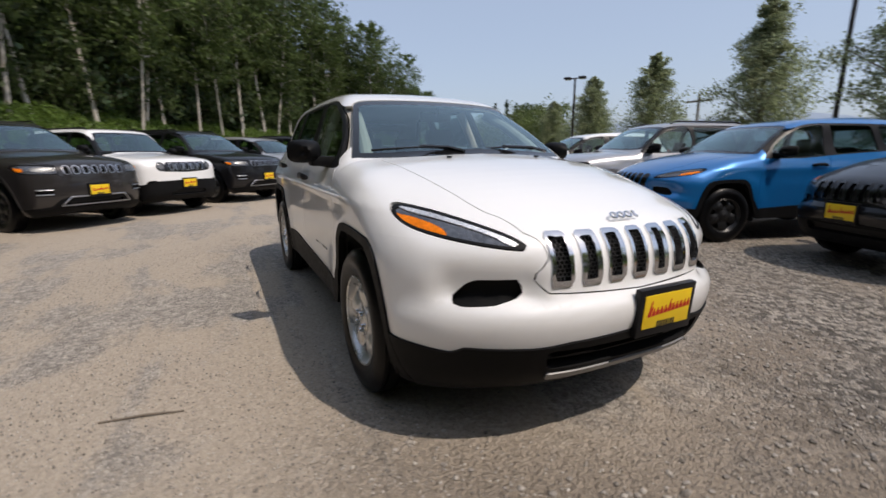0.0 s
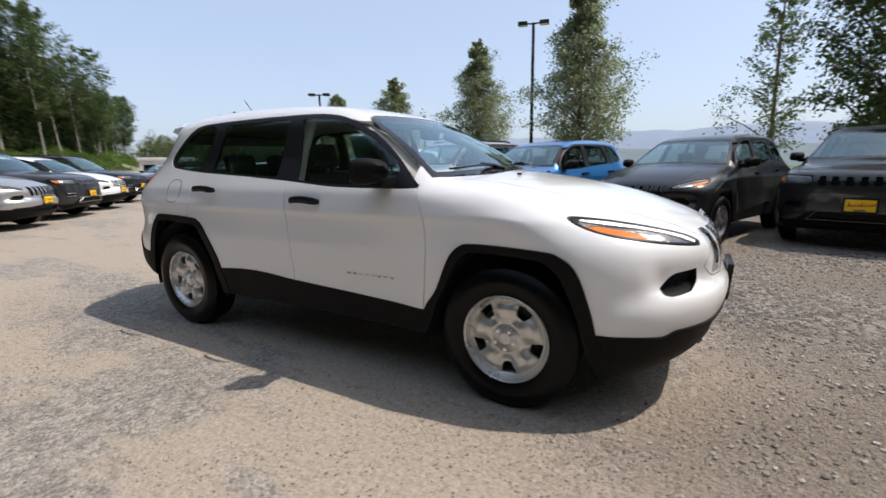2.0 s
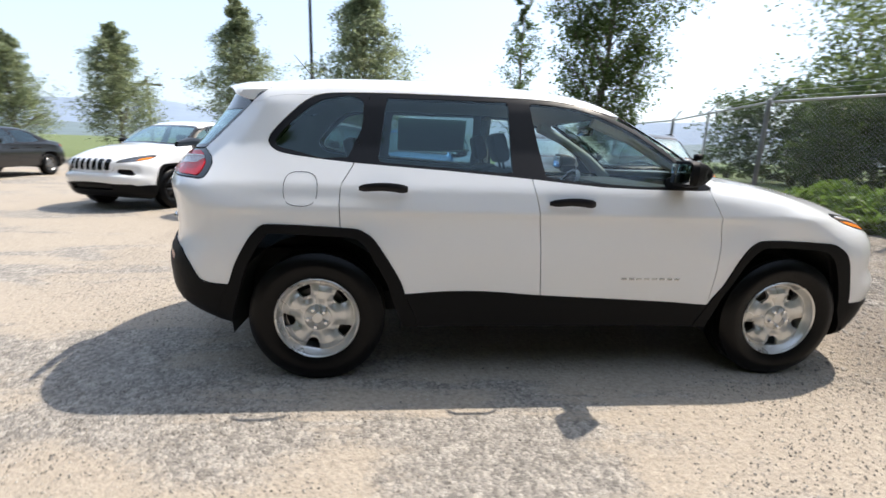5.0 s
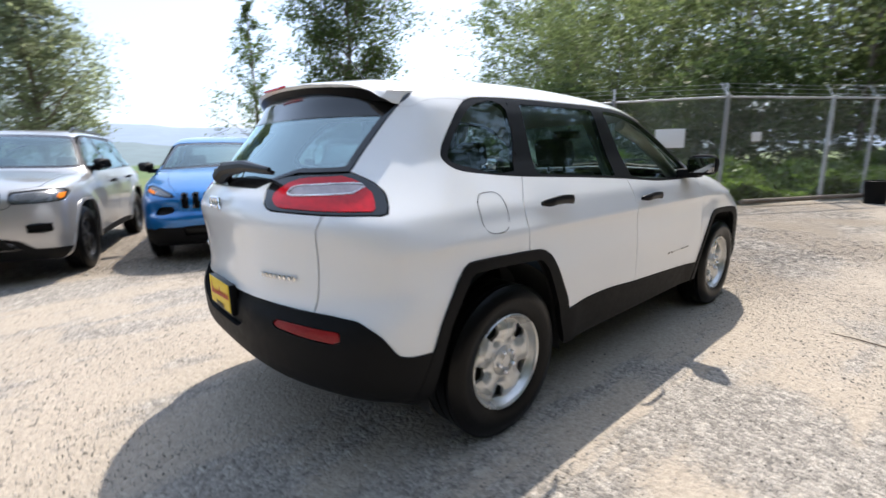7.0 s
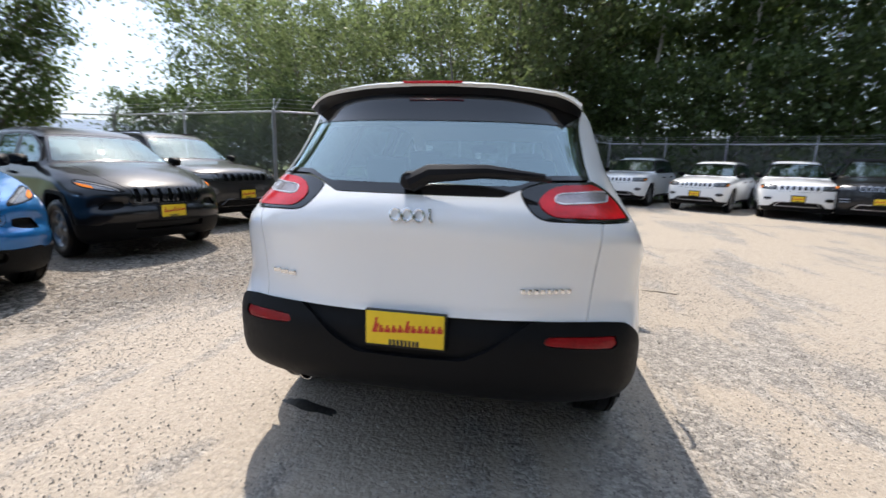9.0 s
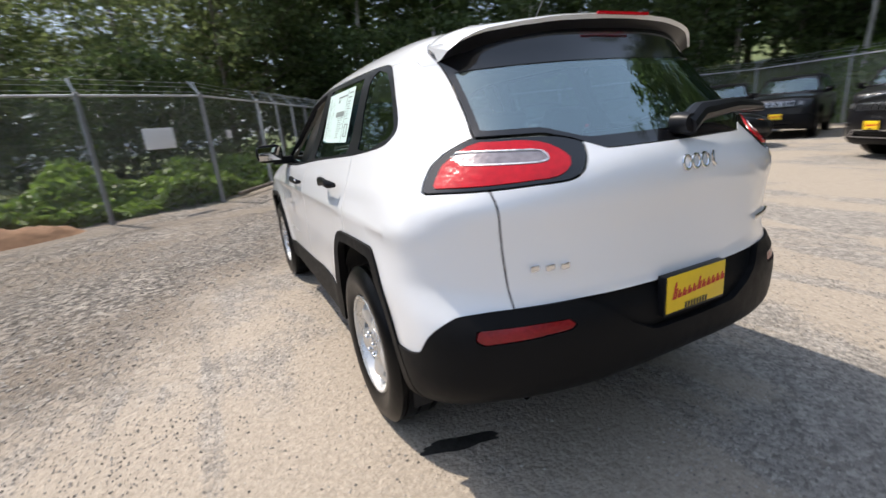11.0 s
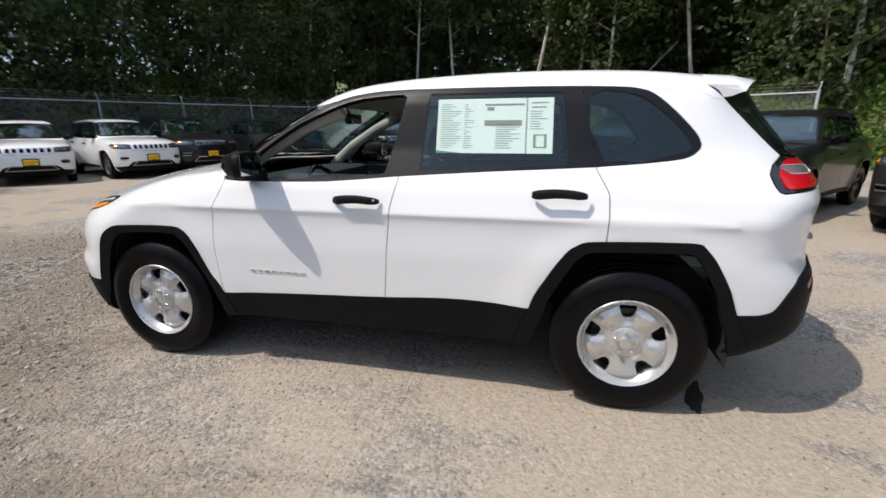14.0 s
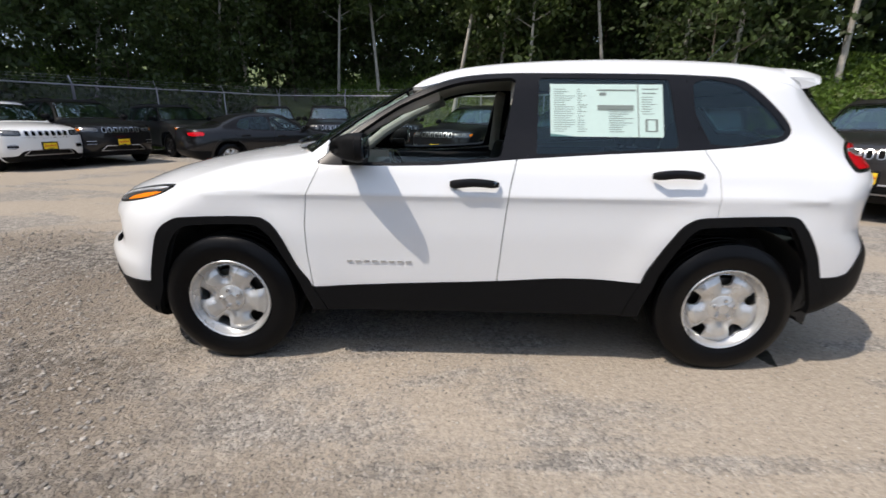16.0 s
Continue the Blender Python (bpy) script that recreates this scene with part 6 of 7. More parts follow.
LARGE = dict(CROSSOVER)
LARGE.update(
    profile=[(2.36, 0.55), (2.34, 0.45), (2.28, 0.34), (2.15, 0.28), (1.85, 0.27), (0, 0.27), (-1.8, 0.30), (-2.1, 0.34), (-2.36, 0.45), (-2.42, 0.57), (-2.42, 0.72), (-2.38, 0.80), (-2.37, 1.0), (-2.36, 1.14),
             (-2.30, 1.24), (-2.20, 1.42), (-2.08, 1.62), (-2.02, 1.69), (-1.6, 1.735), (-1.1, 1.76), (-0.6, 1.765), (-0.1, 1.75), (0.2, 1.71), (0.5, 1.59), (0.85, 1.36), (1.05, 1.235), (1.15, 1.21), (1.5, 1.18),
             (1.85, 1.145), (2.12, 1.095), (2.27, 1.03), (2.33, 0.95), (2.35, 0.85), (2.36, 0.70)],
    section=[(0.2, 0.88), (0.32, 0.90), (0.5, 0.93), (0.75, 0.955), (0.95, 0.957), (1.05, 0.945), (1.14, 0.915), (1.35, 0.81), (1.6, 0.70), (1.7, 0.64), (1.9, 0.5)],
    front_curve=0.30, rear_curve=0.30, crown=0.06, round=0.12, lo=-2.5, hi=2.45, top=1.85, wheels=(1.46, -1.46), wheel_r=0.385, track=0.83,
    archF_out=[(1.97, 0.2), (1.95, 0.5), (1.87, 0.70), (1.76, 0.83), (1.62, 0.875), (1.30, 0.875), (1.17, 0.83), (1.05, 0.70), (0.97, 0.5), (0.95, 0.2)],
    archF_in=[(1.93, 0.15), (1.91, 0.48), (1.83, 0.67), (1.73, 0.79), (1.61, 0.835), (1.31, 0.835), (1.19, 0.79), (1.09, 0.67), (1.01, 0.48), (0.99, 0.15)],
    archR_out=[(-0.95, 0.2), (-0.97, 0.5), (-1.05, 0.70), (-1.17, 0.83), (-1.30, 0.875), (-1.62, 0.875), (-1.76, 0.83), (-1.87, 0.70), (-1.95, 0.5), (-1.97, 0.2)],
    archR_in=[(-0.99, 0.15), (-1.01, 0.48), (-1.09, 0.67), (-1.19, 0.79), (-1.31, 0.835), (-1.61, 0.835), (-1.73, 0.79), (-1.83, 0.67), (-1.91, 0.48), (-1.93, 0.15)],
    sill=[(1.0, 0.36), (-1.0, 0.38), (-1.0, 0.1), (1.0, 0.1)],
    front_low=([0, 0.46, 0.56, 0.66, 0.95], [0.535, 0.53, 0.50, 0.40, 0.37]), rear_low=([-2.5, -2.0, -1.6], [0.52, 0.50, 0.45]),
    headlight=[(0.92, 1.0), (0.93, 0.93), (0.88, 0.885), (0.56, 0.88), (0.53, 0.90), (0.53, 0.985), (0.56, 1.005), (0.85, 1.02)], amber=[(0.93, 0.97), (0.93, 0.93), (0.89, 0.91), (0.875, 0.92), (0.88, 0.97)],
    led=[(0.80, 0.985), (0.80, 0.92), (0.58, 0.915), (0.58, 0.975)], fog=[(0.82, 0.60), (0.80, 0.66), (0.66, 0.67), (0.62, 0.62), (0.66, 0.57), (0.80, 0.57)],
    slots=7, slot_pitch=0.139, slot_w=0.052, slot_z=(0.868, 1.005), slot_r=0.018,
    nose=[(-0.52, 0.84), (0.52, 0.84), (0.52, 1.02), (0.8, 1.06), (0.8, 1.4), (-0.8, 1.4), (-0.8, 1.06), (-0.52, 1.02)],
    hood=[(0.98, -0.78), (1.4, -0.78), (2.0, -0.74), (2.6, -0.70), (2.6, 0.70), (2.0, 0.74), (1.4, 0.78), (0.98, 0.78)],
    windshield=[(0.0, 1.665), (0.50, 1.65), (0.62, 1.63), (0.66, 1.59), (0.80, 1.27), (0.78, 1.235), (0.55, 1.225), (0.0, 1.235)],
    dlo=[(0.80, 1.17), (0.2, 1.17), (-0.9, 1.185), (-1.75, 1.20), (-1.98, 1.23), (-2.02, 1.30), (-1.90, 1.50), (-1.80, 1.60), (-1.6, 1.64), (-0.8, 1.67), (-0.2, 1.67), (0.10, 1.65), (0.32, 1.58), (0.55, 1.44), (0.80, 1.24)],
    glass_front=[(0.66, 1.19), (-0.16, 1.19), (-0.2, 1.64), (0.06, 1.625), (0.28, 1.56), (0.5, 1.43), (0.68, 1.28)], glass_rear=[(-0.28, 1.19), (-1.1, 1.205), (-1.16, 1.24), (-1.1, 1.625), (-0.3, 1.645)],
    glass_quarter=[(-1.27, 1.215), (-1.20, 1.62), (-1.6, 1.60), (-1.76, 1.56), (-1.86, 1.45), (-1.94, 1.31), (-1.9, 1.25)],
    door_front=[(0.82, 1.18), (0.82, 1.1), (0.9, 0.9), (0.9, 0.38), (-0.2, 0.38), (-0.2, 1.3), (0.5, 1.3)], door_rear=[(-0.2, 1.3), (-0.2, 0.38), (-0.97, 0.38), (-1.2, 0.88), (-1.25, 1.1), (-1.2, 1.3)],
    taillight=[(0.60, 1.05), (0.60, 1.20), (0.95, 1.20), (0.95, 1.03), (0.8, 1.02)], tail_clear=[(0.64, 1.09), (0.64, 1.13), (0.74, 1.13), (0.74, 1.09)],
    rear_glass=[(-0.63, 1.60), (-0.74, 1.24), (0.74, 1.24), (0.63, 1.60)], tailgate=[(-0.68, 0.8), (-0.76, 1.2), (-0.68, 1.62), (0.68, 1.62), (0.76, 1.2), (0.68, 0.8)], flare=0.02, clad=False, tail_x=-2.0, scoop=0.0, wrap=1.4, reflector=None)

BOXY = dict(LARGE)
BOXY.update(
    profile=[(2.10, 0.55), (2.09, 0.42), (2.02, 0.33), (1.85, 0.28), (0, 0.28), (-1.7, 0.30), (-2.0, 0.36), (-2.10, 0.48), (-2.13, 0.65), (-2.10, 0.9), (-2.10, 1.15), (-2.06, 1.3), (-1.98, 1.55), (-1.90, 1.64), (-1.5, 1.675), (-0.9, 1.69),
             (-0.3, 1.685), (0.1, 1.665), (0.30, 1.61), (0.55, 1.44), (0.80, 1.24), (0.9, 1.19), (1.3, 1.155), (1.7, 1.12), (1.93, 1.08), (2.04, 1.02), (2.08, 0.92), (2.09, 0.75)],
    section=[(0.2, 0.86), (0.32, 0.88), (0.5, 0.895), (0.75, 0.905), (0.98, 0.90), (1.05, 0.89), (1.3, 0.80), (1.6, 0.70), (1.8, 0.6)],
    front_curve=0.28, rear_curve=0.25, round=0.10, lo=-2.25, hi=2.2, top=1.8, wheels=(1.28, -1.28), wheel_r=0.35, track=0.78, clad=True,
    hood=[(0.86, -0.70), (1.4, -0.70), (1.8, -0.66), (2.6, -0.62), (2.6, 0.62), (1.8, 0.66), (1.4, 0.70), (0.86, 0.70)],
    headlight=[(0.55 + 0.085 * math.cos(a), 0.93 + 0.085 * math.sin(a)) for a in [2 * math.pi * k / 12 for k in range(12)]], amber=[(0.79, 0.9), (0.79, 0.95), (0.82, 0.95), (0.82, 0.9)],
    led=[(0.55 + 0.055 * math.cos(a), 0.93 + 0.055 * math.sin(a)) for a in [2 * math.pi * k / 10 for k in range(10)]],
    slots=7, slot_pitch=0.115, slot_w=0.043, slot_z=(0.855, 1.0), slot_r=0.018, front_low=([0, 0.6, 0.95], [0.67, 0.66, 0.58]), band=[(-0.2, 0.84), (0.455, 0.84), (0.47, 0.86), (0.47, 0.995), (0.455, 1.012), (-0.2, 1.012)],
    windshield=[(0.0, 1.60), (0.50, 1.59), (0.60, 1.57), (0.64, 1.53), (0.76, 1.24), (0.74, 1.205), (0.5, 1.2), (0.0, 1.205)],
    dlo=[(0.72, 1.13), (0.2, 1.13), (-0.9, 1.15), (-1.6, 1.16), (-1.78, 1.2), (-1.80, 1.35), (-1.74, 1.50), (-1.6, 1.57), (-0.8, 1.60), (-0.1, 1.60), (0.15, 1.57), (0.32, 1.50), (0.52, 1.36), (0.7, 1.2)],
    glass_front=[(0.58, 1.15), (-0.16, 1.15), (-0.2, 1.575), (0.06, 1.565), (0.26, 1.49), (0.45, 1.35), (0.6, 1.22)], glass_rear=[(-0.28, 1.15), (-0.95, 1.165), (-1.1, 1.25), (-1.05, 1.57), (-0.3, 1.575)],
    glass_quarter=[(-1.3, 1.2), (-1.25, 1.55), (-1.6, 1.53), (-1.70, 1.48), (-1.74, 1.3), (-1.68, 1.21)], rear_glass=[(-0.62, 1.55), (-0.68, 1.2), (0.68, 1.2), (0.62, 1.55)],
    tailgate=[(-0.66, 0.8), (-0.70, 1.2), (-0.64, 1.58), (0.64, 1.58), (0.70, 1.2), (0.66, 0.8)])
for key in ("archF_out", "archF_in"):
    BOXY[key] = shifted(LARGE[key], 1.0, -0.02, 1.0, -0.18)
for key in ("archR_out", "archR_in"):
    BOXY[key] = shifted(LARGE[key], 1.0, -0.02, 1.0, 0.18)
BOXY["door_front"] = [(0.74, 1.15), (0.74, 1.1), (0.85, 0.9), (0.85, 0.44), (-0.2, 0.44), (-0.2, 1.3), (0.45, 1.3)]
BOXY["sill"] = [(0.85, 0.44), (-0.85, 0.46), (-0.85, 0.1), (0.85, 0.1)]

SEDAN = dict(LARGE)
SEDAN.update(
    profile=[(2.36, 0.50), (2.33, 0.36), (2.2, 0.24), (1.85, 0.21), (0, 0.21), (-1.8, 0.24), (-2.2, 0.30), (-2.38, 0.42), (-2.42, 0.6), (-2.40, 0.85), (-2.36, 1.0), (-2.28, 1.065), (-2.0, 1.10), (-1.75, 1.13), (-1.35, 1.29), (-0.95, 1.42), (-0.5, 1.465),
             (-0.05, 1.46), (0.3, 1.39), (0.7, 1.19), (1.0, 1.02), (1.15, 0.985), (1.5, 0.93), (1.9, 0.86), (2.2, 0.76), (2.32, 0.66)],
    section=[(0.15, 0.84), (0.3, 0.88), (0.5, 0.91), (0.7, 0.925), (0.85, 0.915), (0.95, 0.88), (1.15, 0.74), (1.4, 0.57), (1.6, 0.4)], front_curve=0.45, rear_curve=0.4, top=1.6, wheel_r=0.335, track=0.795, wheels=(1.42, -1.42),
    headlight=[(0.80, 0.78), (0.84, 0.70), (0.56, 0.64), (0.50, 0.67), (0.6, 0.73)], amber=[(0.83, 0.74), (0.83, 0.70), (0.79, 0.69), (0.78, 0.73)], led=[(0.74, 0.74), (0.74, 0.70), (0.58, 0.665), (0.6, 0.70)],
    slots=3, slot_pitch=0.26, slot_w=0.12, slot_z=(0.56, 0.70), fog=None, nose=[(-0.5, 0.75), (0.5, 0.75), (0.8, 0.82), (0.8, 1.4), (-0.8, 1.4), (-0.8, 0.82)],
    windshield=[(0.0, 1.385), (0.42, 1.375), (0.52, 1.35), (0.56, 1.31), (0.74, 1.03), (0.72, 1.0), (0.5, 1.0), (0.0, 1.01)],
    dlo=[(0.80, 0.98), (0.2, 0.98), (-0.9, 1.01), (-1.45, 1.04), (-1.55, 1.08), (-1.30, 1.22), (-0.95, 1.345), (-0.5, 1.395), (0.0, 1.385), (0.3, 1.31), (0.6, 1.16)],
    glass_front=[(0.6, 1.0), (-0.16, 1.0), (-0.2, 1.365), (0.06, 1.35), (0.26, 1.28), (0.5, 1.14)], glass_rear=[(-0.28, 1.01), (-1.0, 1.03), (-1.2, 1.08), (-1.05, 1.28), (-0.8, 1.35), (-0.3, 1.37)], glass_quarter=[(-1.35, 1.08), (-1.3, 1.14), (-1.4, 1.1)],
    rear_glass=[(-0.5, 1.37), (-0.66, 1.14), (0.66, 1.14), (0.5, 1.37)], tailgate=[(-0.66, 0.75), (-0.70, 1.05), (-0.66, 1.13), (0.66, 1.13), (0.70, 1.05), (0.66, 0.75)],
    taillight=[(0.52, 0.86), (0.50, 0.95), (0.85, 0.97), (0.9, 0.86)], tail_clear=[(0.55, 0.89), (0.55, 0.92), (0.62, 0.92), (0.62, 0.89)], clad=False, flare=0.0,
    door_front=[(0.82, 0.98), (0.9, 0.8), (0.9, 0.3), (-0.2, 0.3), (-0.2, 1.2), (0.4, 1.15)], door_rear=[(-0.2, 1.2), (-0.2, 0.3), (-0.97, 0.3), (-1.2, 0.78), (-1.3, 1.0), (-1.2, 1.1)])
for key in ("archF_out", "archF_in", "archR_out", "archR_in"):
    SEDAN[key] = shifted(LARGE[key], 1.0, -0.09, 0.98, -0.04 if "F" in key else 0.04)
SEDAN["sill"] = [(0.95, 0.28), (-0.95, 0.28), (-0.95, 0.1), (0.95, 0.1)]

SPECS = dict(crossover=CROSSOVER, large=LARGE, boxy=BOXY, sedan=SEDAN)
FRONT = dict(crossover=2.31, large=2.375, boxy=2.11, sedan=2.37)
PROTO = {}


def bumper_trim(car, sp):
    """Bright frame of the lower intake and light bars beside it, on the front bumper."""
    F = car_field(sp)
    xs = np.linspace(1.6, 2.45, 341)

    def at(y, z):
        k = np.nonzero(F(xs, np.full(341, y), np.full(341, z)) < 0)[0]
        return Vector((xs[k[-1]] + 0.012, y, z))
    corners = [(0.42, 0.535), (0.55, 0.41), (-0.55, 0.41), (-0.42, 0.535)]
    pts = []
    for (y0, z0), (y1, z1) in zip(corners, corners[1:] + corners[:1]):
        pts += [at(y0 + (y1 - y0) * k / 8, z0 + (z1 - z0) * k / 8) for k in range(8)]
    bm = bmesh.new()
    tube(bm, pts + pts[:1], 0.012, 6, False)
    part("intake_frame", bm, FAR_CHROME, car, "bright frame round the lower intake")
    for s in (1, -1):
        for z in (0.585, 0.655):
            bm = bmesh.new()
            tube(bm, [at(s * y, z) for y in (0.63, 0.68, 0.73, 0.78, 0.82)], 0.010, 6)
            part("fog_light_bar", bm, FAR_CHROME, car, "bright light bar")


def parked(kind, label, paint, plate, heading, rim=None, scale=(1, 1, 1), group="", plated=True, rings=None):
    sp = SPECS[kind]
    if kind not in PROTO:
        car, doors, gate = build_car(sp, "suv_car" if kind != "sedan" else "sedan_car", label, dict(crossover=0.042, large=0.042, boxy=0.05, sedan=0.07)[kind])
        add_wheels(car, sp, False)
        zm = {"crossover": 1.13, "large": 1.2, "boxy": 1.15, "sedan": 1.0}[kind]
        add_mirrors(car, 0.62 if kind == "crossover" else 0.66 if kind != "boxy" else 0.56, zm, 0.86 if kind != "large" else 0.88)
        door_handles(doors, (0.0, -1.0), (1.02, 1.04) if kind != "sedan" else (0.85, 0.87), float(np.interp(1.03 if kind != "sedan" else 0.86, *np.array(sp["section"]).T)))
        bm = bmesh.new()
        for y in (0.36, -0.36):
            add_box(bm, (0, 0, 0.3), (0.14, 0.48, 0.62), 0.04, pose(-0.1, y, 0.58, 0, -15, 0))
            add_box(bm, (0, 0, 0.72), (0.09, 0.26, 0.18), 0.03, pose(-0.1, y, 0.58, 0, -15, 0))
        add_box(bm, (0, 0, 0.3), (0.14, 1.2, 0.6), 0.04, pose(-1.0, 0, 0.55, 0, -15, 0))
        add_box(bm, (0.75, 0, 0.92 if kind != "sedan" else 0.8), (0.4, 1.3, 0.25), 0.05)
        part("cabin_seats", bm, CLOTH, car, "dark seats and dashboard")["kind"] = "stuff"
        if kind == "large":
            bumper_trim(car, sp)
        if kind in ("large", "boxy"):
            for s in (1, -1):
                bm = bmesh.new()
                zt = 1.73 if kind == "large" else 1.66
                tube(bm, [(0.1, s * 0.56, zt - 0.03), (0.0, s * 0.56, zt + 0.025), (-1.3, s * 0.56, zt + 0.02), (-1.5, s * 0.56, zt - 0.04)], 0.016, 6)
                part("roof_rail", bm, PILLAR, car, "roof rail")
        c = car
        c.matrix_basis = placed(plate, heading, FRONT[kind] * scale[0])
        PROTO[kind] = car
    else:
        c = copy_thing(PROTO[kind], Matrix())
        for o in list(c.children):
            if o.name.startswith("plate_holder"):
                for q in list(o.children_recursive) + [o]:
                    bpy.data.objects.remove(q)
        c.matrix_basis = placed(plate, heading, FRONT[kind] * scale[0])
    c.scale = scale
    if plated:
        add_plate(c, FRONT[kind], 0.0, {"crossover": 0.60, "large": 0.62, "boxy": 0.60, "sedan": 0.5}[kind], 1, 0.30, 0.15)
    for o in c.children_recursive:
        if o.name.startswith(("rim", "hub_cap")):
            o.material_slots[0].link = "OBJECT"
            o.material_slots[0].material = rim or SILVER
        if o.name.startswith(("slot_ring", "intake_frame", "fog_light_bar")):
            o.material_slots[0].link = "OBJECT"
            o.material_slots[0].material = rings or (GLOSS_BLACK if kind == "crossover" else FAR_CHROME)
    tagged(c, label, "car", group)
    repaint(c, paint)
    return c


NORTH, WEST, EAST = "row of cars by the young trees", "row of cars along the wood", "row of cars along the fence"
parked("crossover", "bright blue compact SUV with black wheels", BLUE, (-1.27, 3.85), (-0.30, -0.955), BLACKRIM, group=NORTH, plated=False)
parked("crossover", "black compact SUV with a yellow plate insert", BLACK, (1.27, 4.05), (-0.36, -0.93), GREYRIM, group=NORTH)
parked("large", "dark grey large SUV with a yellow plate insert", GREY, (3.95, 4.75), (-0.30, -0.95), BLACKRIM, group=NORTH, rings=GLOSS_BLACK)
parked("large", "silver large SUV with black wheels", SILVERP, (-3.68, 4.3), (-0.30, -0.955), BLACKRIM, group=NORTH, rings=GLOSS_BLACK)
parked("crossover", "white compact SUV in the row of parked cars", WHITE, (-6.3, 5.0), (-0.30, -0.955), BLACKRIM, group=NORTH, plated=False)
parked("boxy", "dark boxy off-roader parked behind the front row", BLACK, (5.2, 10.2), (-0.2, -0.98), BLACKRIM, group=NORTH)

parked("large", "brown-grey large SUV with a yellow plate insert", BRONZE, (-5.44, -3.16), (0.72, 0.69), BLACKRIM, (1.0, 0.95, 1.0), group=WEST)
parked("boxy", "small boxy white SUV with black bumpers", WHITE, (-6.94, -1.96), (0.74, 0.67), BLACKRIM, (1.0, 0.94, 1.0), group=WEST)
parked("large", "black large SUV with a paper in its window", BLACK, (-8.6, -0.3), (0.74, 0.67), GREYRIM, group=WEST)
parked("crossover", "silver compact SUV with a yellow plate insert", SILVERP, (-10.3, 1.4), (0.74, 0.67), GREYRIM, group=WEST)
parked("large", "dark grey large SUV in the row along the wood", GREY, (-12.1, 3.0), (0.74, 0.67), BLACKRIM, group=WEST)
parked("crossover", "white compact SUV in the row along the wood", WHITE, (-13.9, 4.6), (0.74, 0.67), GREYRIM, group=WEST)
parked("large", "black large SUV far down the row", BLACK, (-16.5, 6.5), (0.74, 0.67), BLACKRIM, group=WEST)
for i, (lab, paint) in enumerate((("black four-door car far down the lot", BLACK), ("white four-door car far down the lot", WHITE), ("dark grey four-door car far down the lot", GREY),
                                  ("black four-door car far down the lot", BLACK), ("dark grey four-door car far down the lot", GREY), ("black four-door car far down the lot", BLACK), ("silver four-door car far down the lot", SILVERP))):
    parked("sedan", lab, paint, (-12.9 - 2.35 * i, 8.6 + 0.35 * i), (0.05, -1.0), GREYRIM, group="row of cars far down the lot", plated=False)
parked("large", "black compact SUV with a bright grille line", BLACK, (-3.3, -4.4), (0.66, 0.75), BLACKRIM, (0.93, 0.96, 0.94), group=WEST)
parked("crossover", "black compact SUV by the bank", BLACK, (-1.5, -6.4), (0.52, 0.85), GREYRIM, group=WEST)
parked("large", "black large SUV by the bank", BLACK, (0.7, -9.0), (0.5, 0.86), BLACKRIM, group=WEST)

parked("large", "white large SUV in front of the fence", WHITE, (13.1, -3.6), (-0.86, 0.5), GREYRIM, group=EAST, plated=False)
parked("large", "white compact SUV in front of the fence", WHITE, (11.75, -5.75), (-0.82, 0.57), GREYRIM, (0.91, 0.94, 0.94), group=EAST)
parked("large", "white people carrier in front of the fence", WHITE, (10.2, -7.9), (-0.92, 0.39), GREYRIM, (1.0, 0.95, 0.97), group=EAST)
parked("large", "black large SUV in front of the fence", BLACK, (9.42, -9.4), (-0.88, 0.47), BLACKRIM, (1.06, 1.0, 1.03), group=EAST)
parked("large", "dark grey SUV in front of the fence", GREY, (8.6, -12.4), (-0.84, 0.54), BLACKRIM, group=EAST)
parked("sedan", "black four-door sedan seen from behind", BLACK, (4.0, -12.0), (-0.7, -0.7), None, group=EAST, plated=False)
parked("boxy", "dark boxy off-roader by the wood", BLACK, (4.6, -13.4), (-0.3, 0.95), BLACKRIM, (1.0, 1.0, 1.08), group=EAST)
parked("boxy", "dark boxy off-roader by the wood", GREY, (2.2, -14.0), (-0.2, 0.97), BLACKRIM, (1.0, 1.0, 1.08), group=EAST)
parked("boxy", "black boxy off-roader by the wood", BLACK, (6.9, -14.2), (-0.45, 0.9), BLACKRIM, (1.0, 1.0, 1.08), group=EAST)


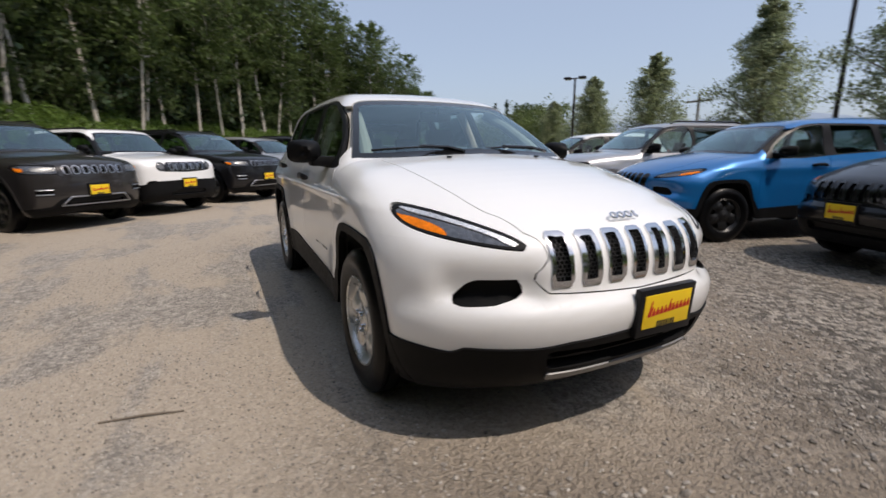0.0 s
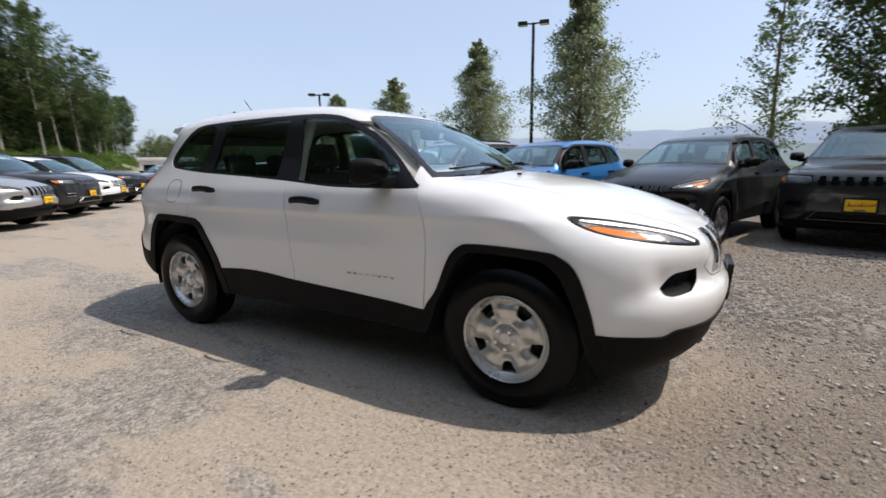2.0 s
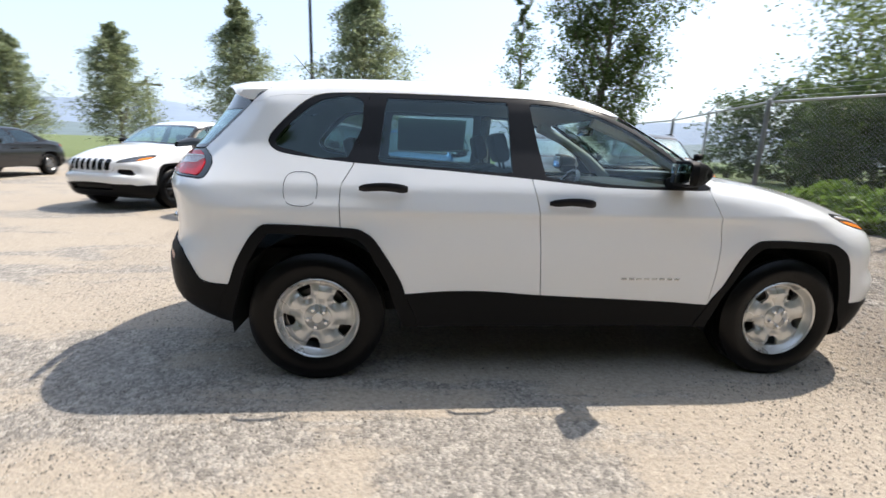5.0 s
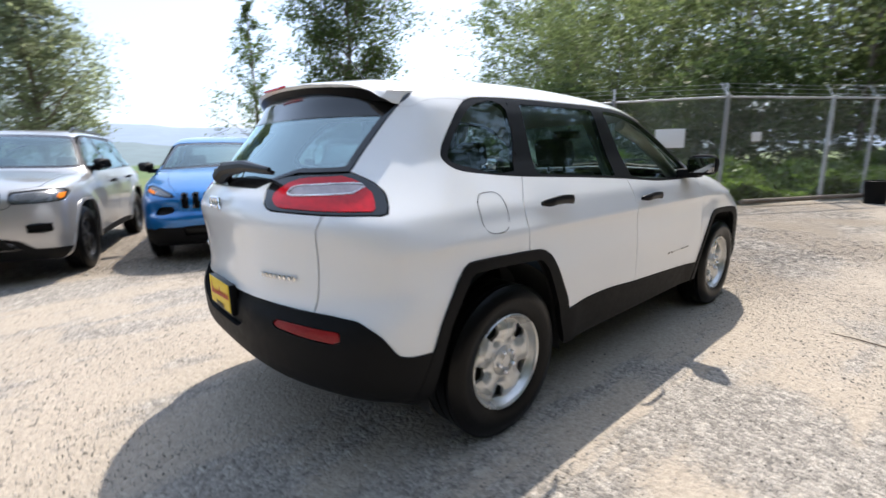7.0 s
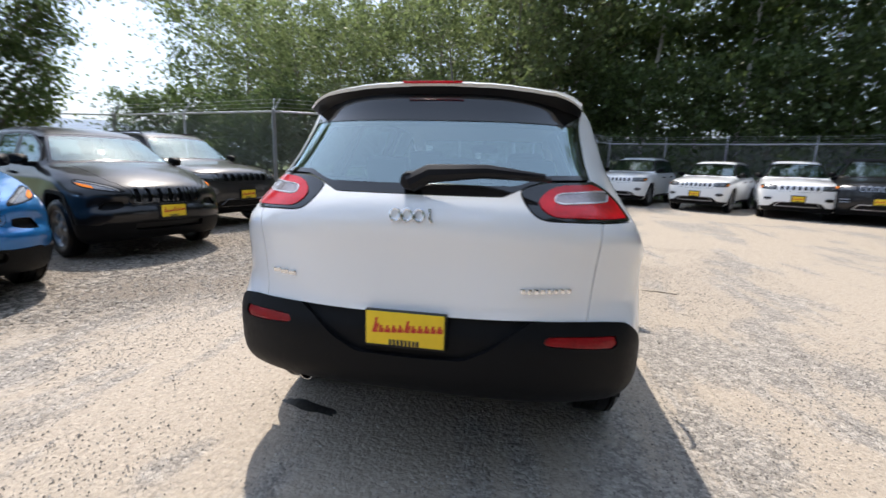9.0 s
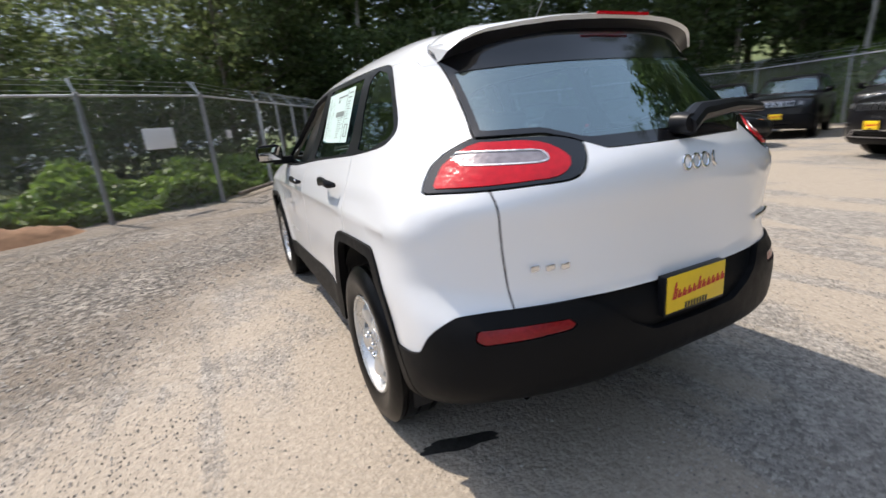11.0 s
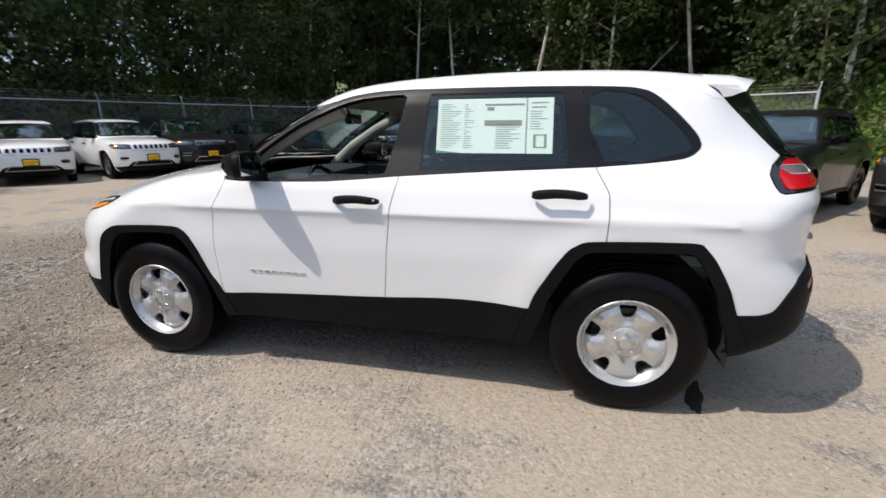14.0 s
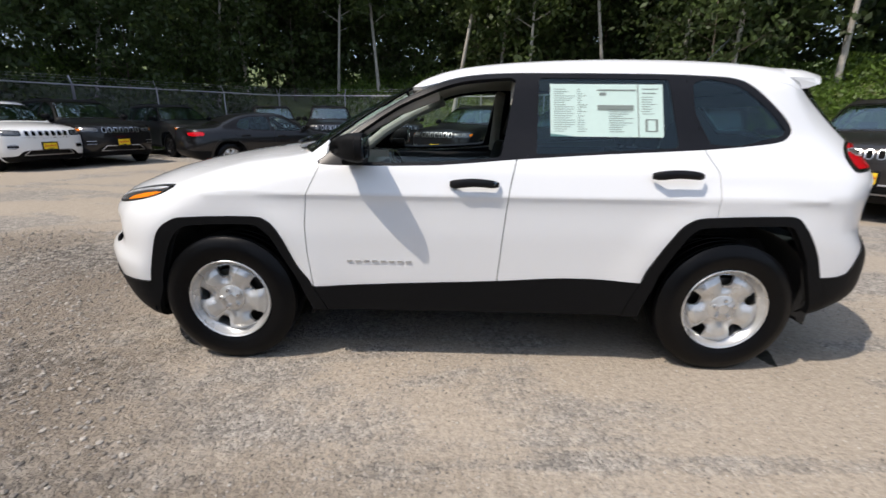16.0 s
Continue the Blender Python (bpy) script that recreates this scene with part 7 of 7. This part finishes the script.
# ---- loose stones ----
def stones():
    rs = np.random.default_rng(31)
    kinds = []
    for k in range(6):
        bm = bmesh.new()
        bmesh.ops.create_icosphere(bm, subdivisions=1, radius=1)
        for v in bm.verts:
            v.co = Vector(v.co * (0.75 + 0.5 * rs.random())) * 1.0
            v.co.z *= 0.62
        kinds.append((np.array([v.co[:] for v in bm.verts]), np.array([[v.index for v in f.verts] for f in bm.faces])))
        bm.free()
    n = 46000
    x, y = rs.uniform(-4, 6, n), rs.uniform(-4.5, 5, n)
    keep = rs.random(n) < 0.10 + 0.90 * loose_gravel(x, y)
    x, y = x[keep], y[keep]
    sz = (0.004 + 0.0125 * rs.random(len(x)) ** 2.2) * (0.55 + 0.45 * loose_gravel(x, y))
    # fine chips, in patches, between the packed sandy spots
    n = 120000
    fx, fy = rs.uniform(-4.2, 4.2, n), rs.uniform(-3.6, 3.6, n)
    grit = np.sin(1.7 * fx + 0.8 * fy) + np.sin(2.3 * fy - 1.1 * fx + 1.0) + np.sin(4.1 * fx + 3.3 * fy) * 0.6
    keep = (rs.random(n) < 0.12 + 0.50 * sstep(grit, -0.9, 0.7)) & ((np.abs(fx) > 2.1) | (np.abs(fy) > 0.75))
    coarse = len(x)
    x, y = np.concatenate([x, fx[keep]]), np.concatenate([y, fy[keep]])
    sz = np.concatenate([sz, 0.0036 + 0.005 * rs.random(int(keep.sum())) ** 1.8])
    chip = (np.array([(1, 0, 0), (-0.9, 0.1, 0), (0.1, 0.9, 0), (0, -1, 0), (0.1, 0, 0.75)], float), np.array([(0, 2, 4), (2, 1, 4), (1, 3, 4), (3, 0, 4)]))
    V, F, off = [], [], 0
    turn = rs.uniform(0, 6.28, len(x))
    at_all = np.arange(len(x))
    for k, (v, f) in enumerate(kinds + [chip]):
        i = at_all[(at_all % 6 == k) & (at_all < coarse)] if k < 6 else at_all[coarse:]
        c, s_ = (np.cos(turn[i]) * sz[i])[:, None], (np.sin(turn[i]) * sz[i])[:, None]
        z = v[None, :, 2] * sz[i][:, None] + sz[i][:, None] * 0.25
        V.append(np.stack([v[None, :, 0] * c - v[None, :, 1] * s_ + x[i][:, None], v[None, :, 0] * s_ + v[None, :, 1] * c + y[i][:, None], z], -1).reshape(-1, 3))
        F.append((f[None] + off + (np.arange(len(i)) * len(v))[:, None, None]).reshape(-1, 3))
        off += len(i) * len(v)
    me = bpy.data.meshes.new("gravel_stones")
    me.from_pydata(np.concatenate(V).tolist(), [], np.concatenate(F).tolist())
    m, nd, l, p = shader("loose_stone")
    geo, cr = nd.new("ShaderNodeNewGeometry"), nd.new("ShaderNodeValToRGB")
    cr.color_ramp.elements[0].color, cr.color_ramp.elements[1].color = (0.13, 0.115, 0.10, 1), (0.46, 0.42, 0.37, 1)
    l.new(geo.outputs["Random Per Island"], cr.inputs[0]), l.new(cr.outputs[0], p.inputs["Base Color"])
    p.inputs["Roughness"].default_value = 0.85
    me.materials.append(m)
    tagged(new("gravel_stones", me), "loose grey gravel stones strewn over the lot", "gravel", kind="stuff")


stones()

# ---- damp patch, stick, bin ----
bm = bmesh.new()
STAIN, STICK = (-1.76, 0.66, 0.25, 0.97), ((1.15, -2.05), (1.21, -1.71))
pts = []
for k in range(28):
    a = 2 * math.pi * k / 28
    r = 1 + 0.5 * noise.noise(Vector((math.cos(a) * 1.7, math.sin(a) * 1.7, 3.3)))
    u, v = 0.19 * r * math.cos(a), 0.04 * r * math.sin(a)
    pts.append(bm.verts.new((STAIN[0] + u * STAIN[2] - v * STAIN[3], STAIN[1] + u * STAIN[3] + v * STAIN[2], 0.003)))
bm.faces.new(pts)
tagged(new("damp_patch", finish(bm, "damp_patch", plain("wet_dirt", (0.035, 0.033, 0.03), 0.35, grain=0.4, scale=30, bump=0.004))), "dark damp patch on the gravel", "stain")
bm = bmesh.new()
tube(bm, [(STICK[0][0], STICK[0][1], 0.006), ((STICK[0][0] + STICK[1][0]) / 2, (STICK[0][1] + STICK[1][1]) / 2 + 0.02, 0.012), (STICK[1][0], STICK[1][1], 0.006)], [0.004, 0.006, 0.003], 6)
tagged(new("stick", finish(bm, "stick", BARK)), "thin dry stick lying on the dirt", "stick")
bn = thing("waste_bin", "small black plastic bin by the fence", "bin", pose(11.45, -0.97, gz(11.45, -0.97) - 0.01))
bm = bmesh.new()
lathe(bm, [(0.001, 0.0), (0.20, 0.0), (0.25, 0.5), (0.265, 0.52), (0.25, 0.53), (0.235, 0.5), (0.19, 0.03), (0.001, 0.03)], 24, "z")
part("bin_body", bm, CLAD, bn)
bm = bmesh.new()
tube(bm, [(0.25, -0.05, 0.42), (0.30, -0.05, 0.4), (0.30, 0.05, 0.4), (0.25, 0.05, 0.42)], 0.012, 6)
part("bin_handle", bm, CLAD, bn)
# a pipe rail along the foot of the fence
bm = bmesh.new()
tube(bm, [(8.9, 1.0, 0.12), (11.1, -0.35, 0.15), (14.2, -2.2, 0.15)], 0.05, 8)
tagged(new("ground_pipe", finish(bm, "ground_pipe", BARK)), "dark pipe along the foot of the fence", "pipe")
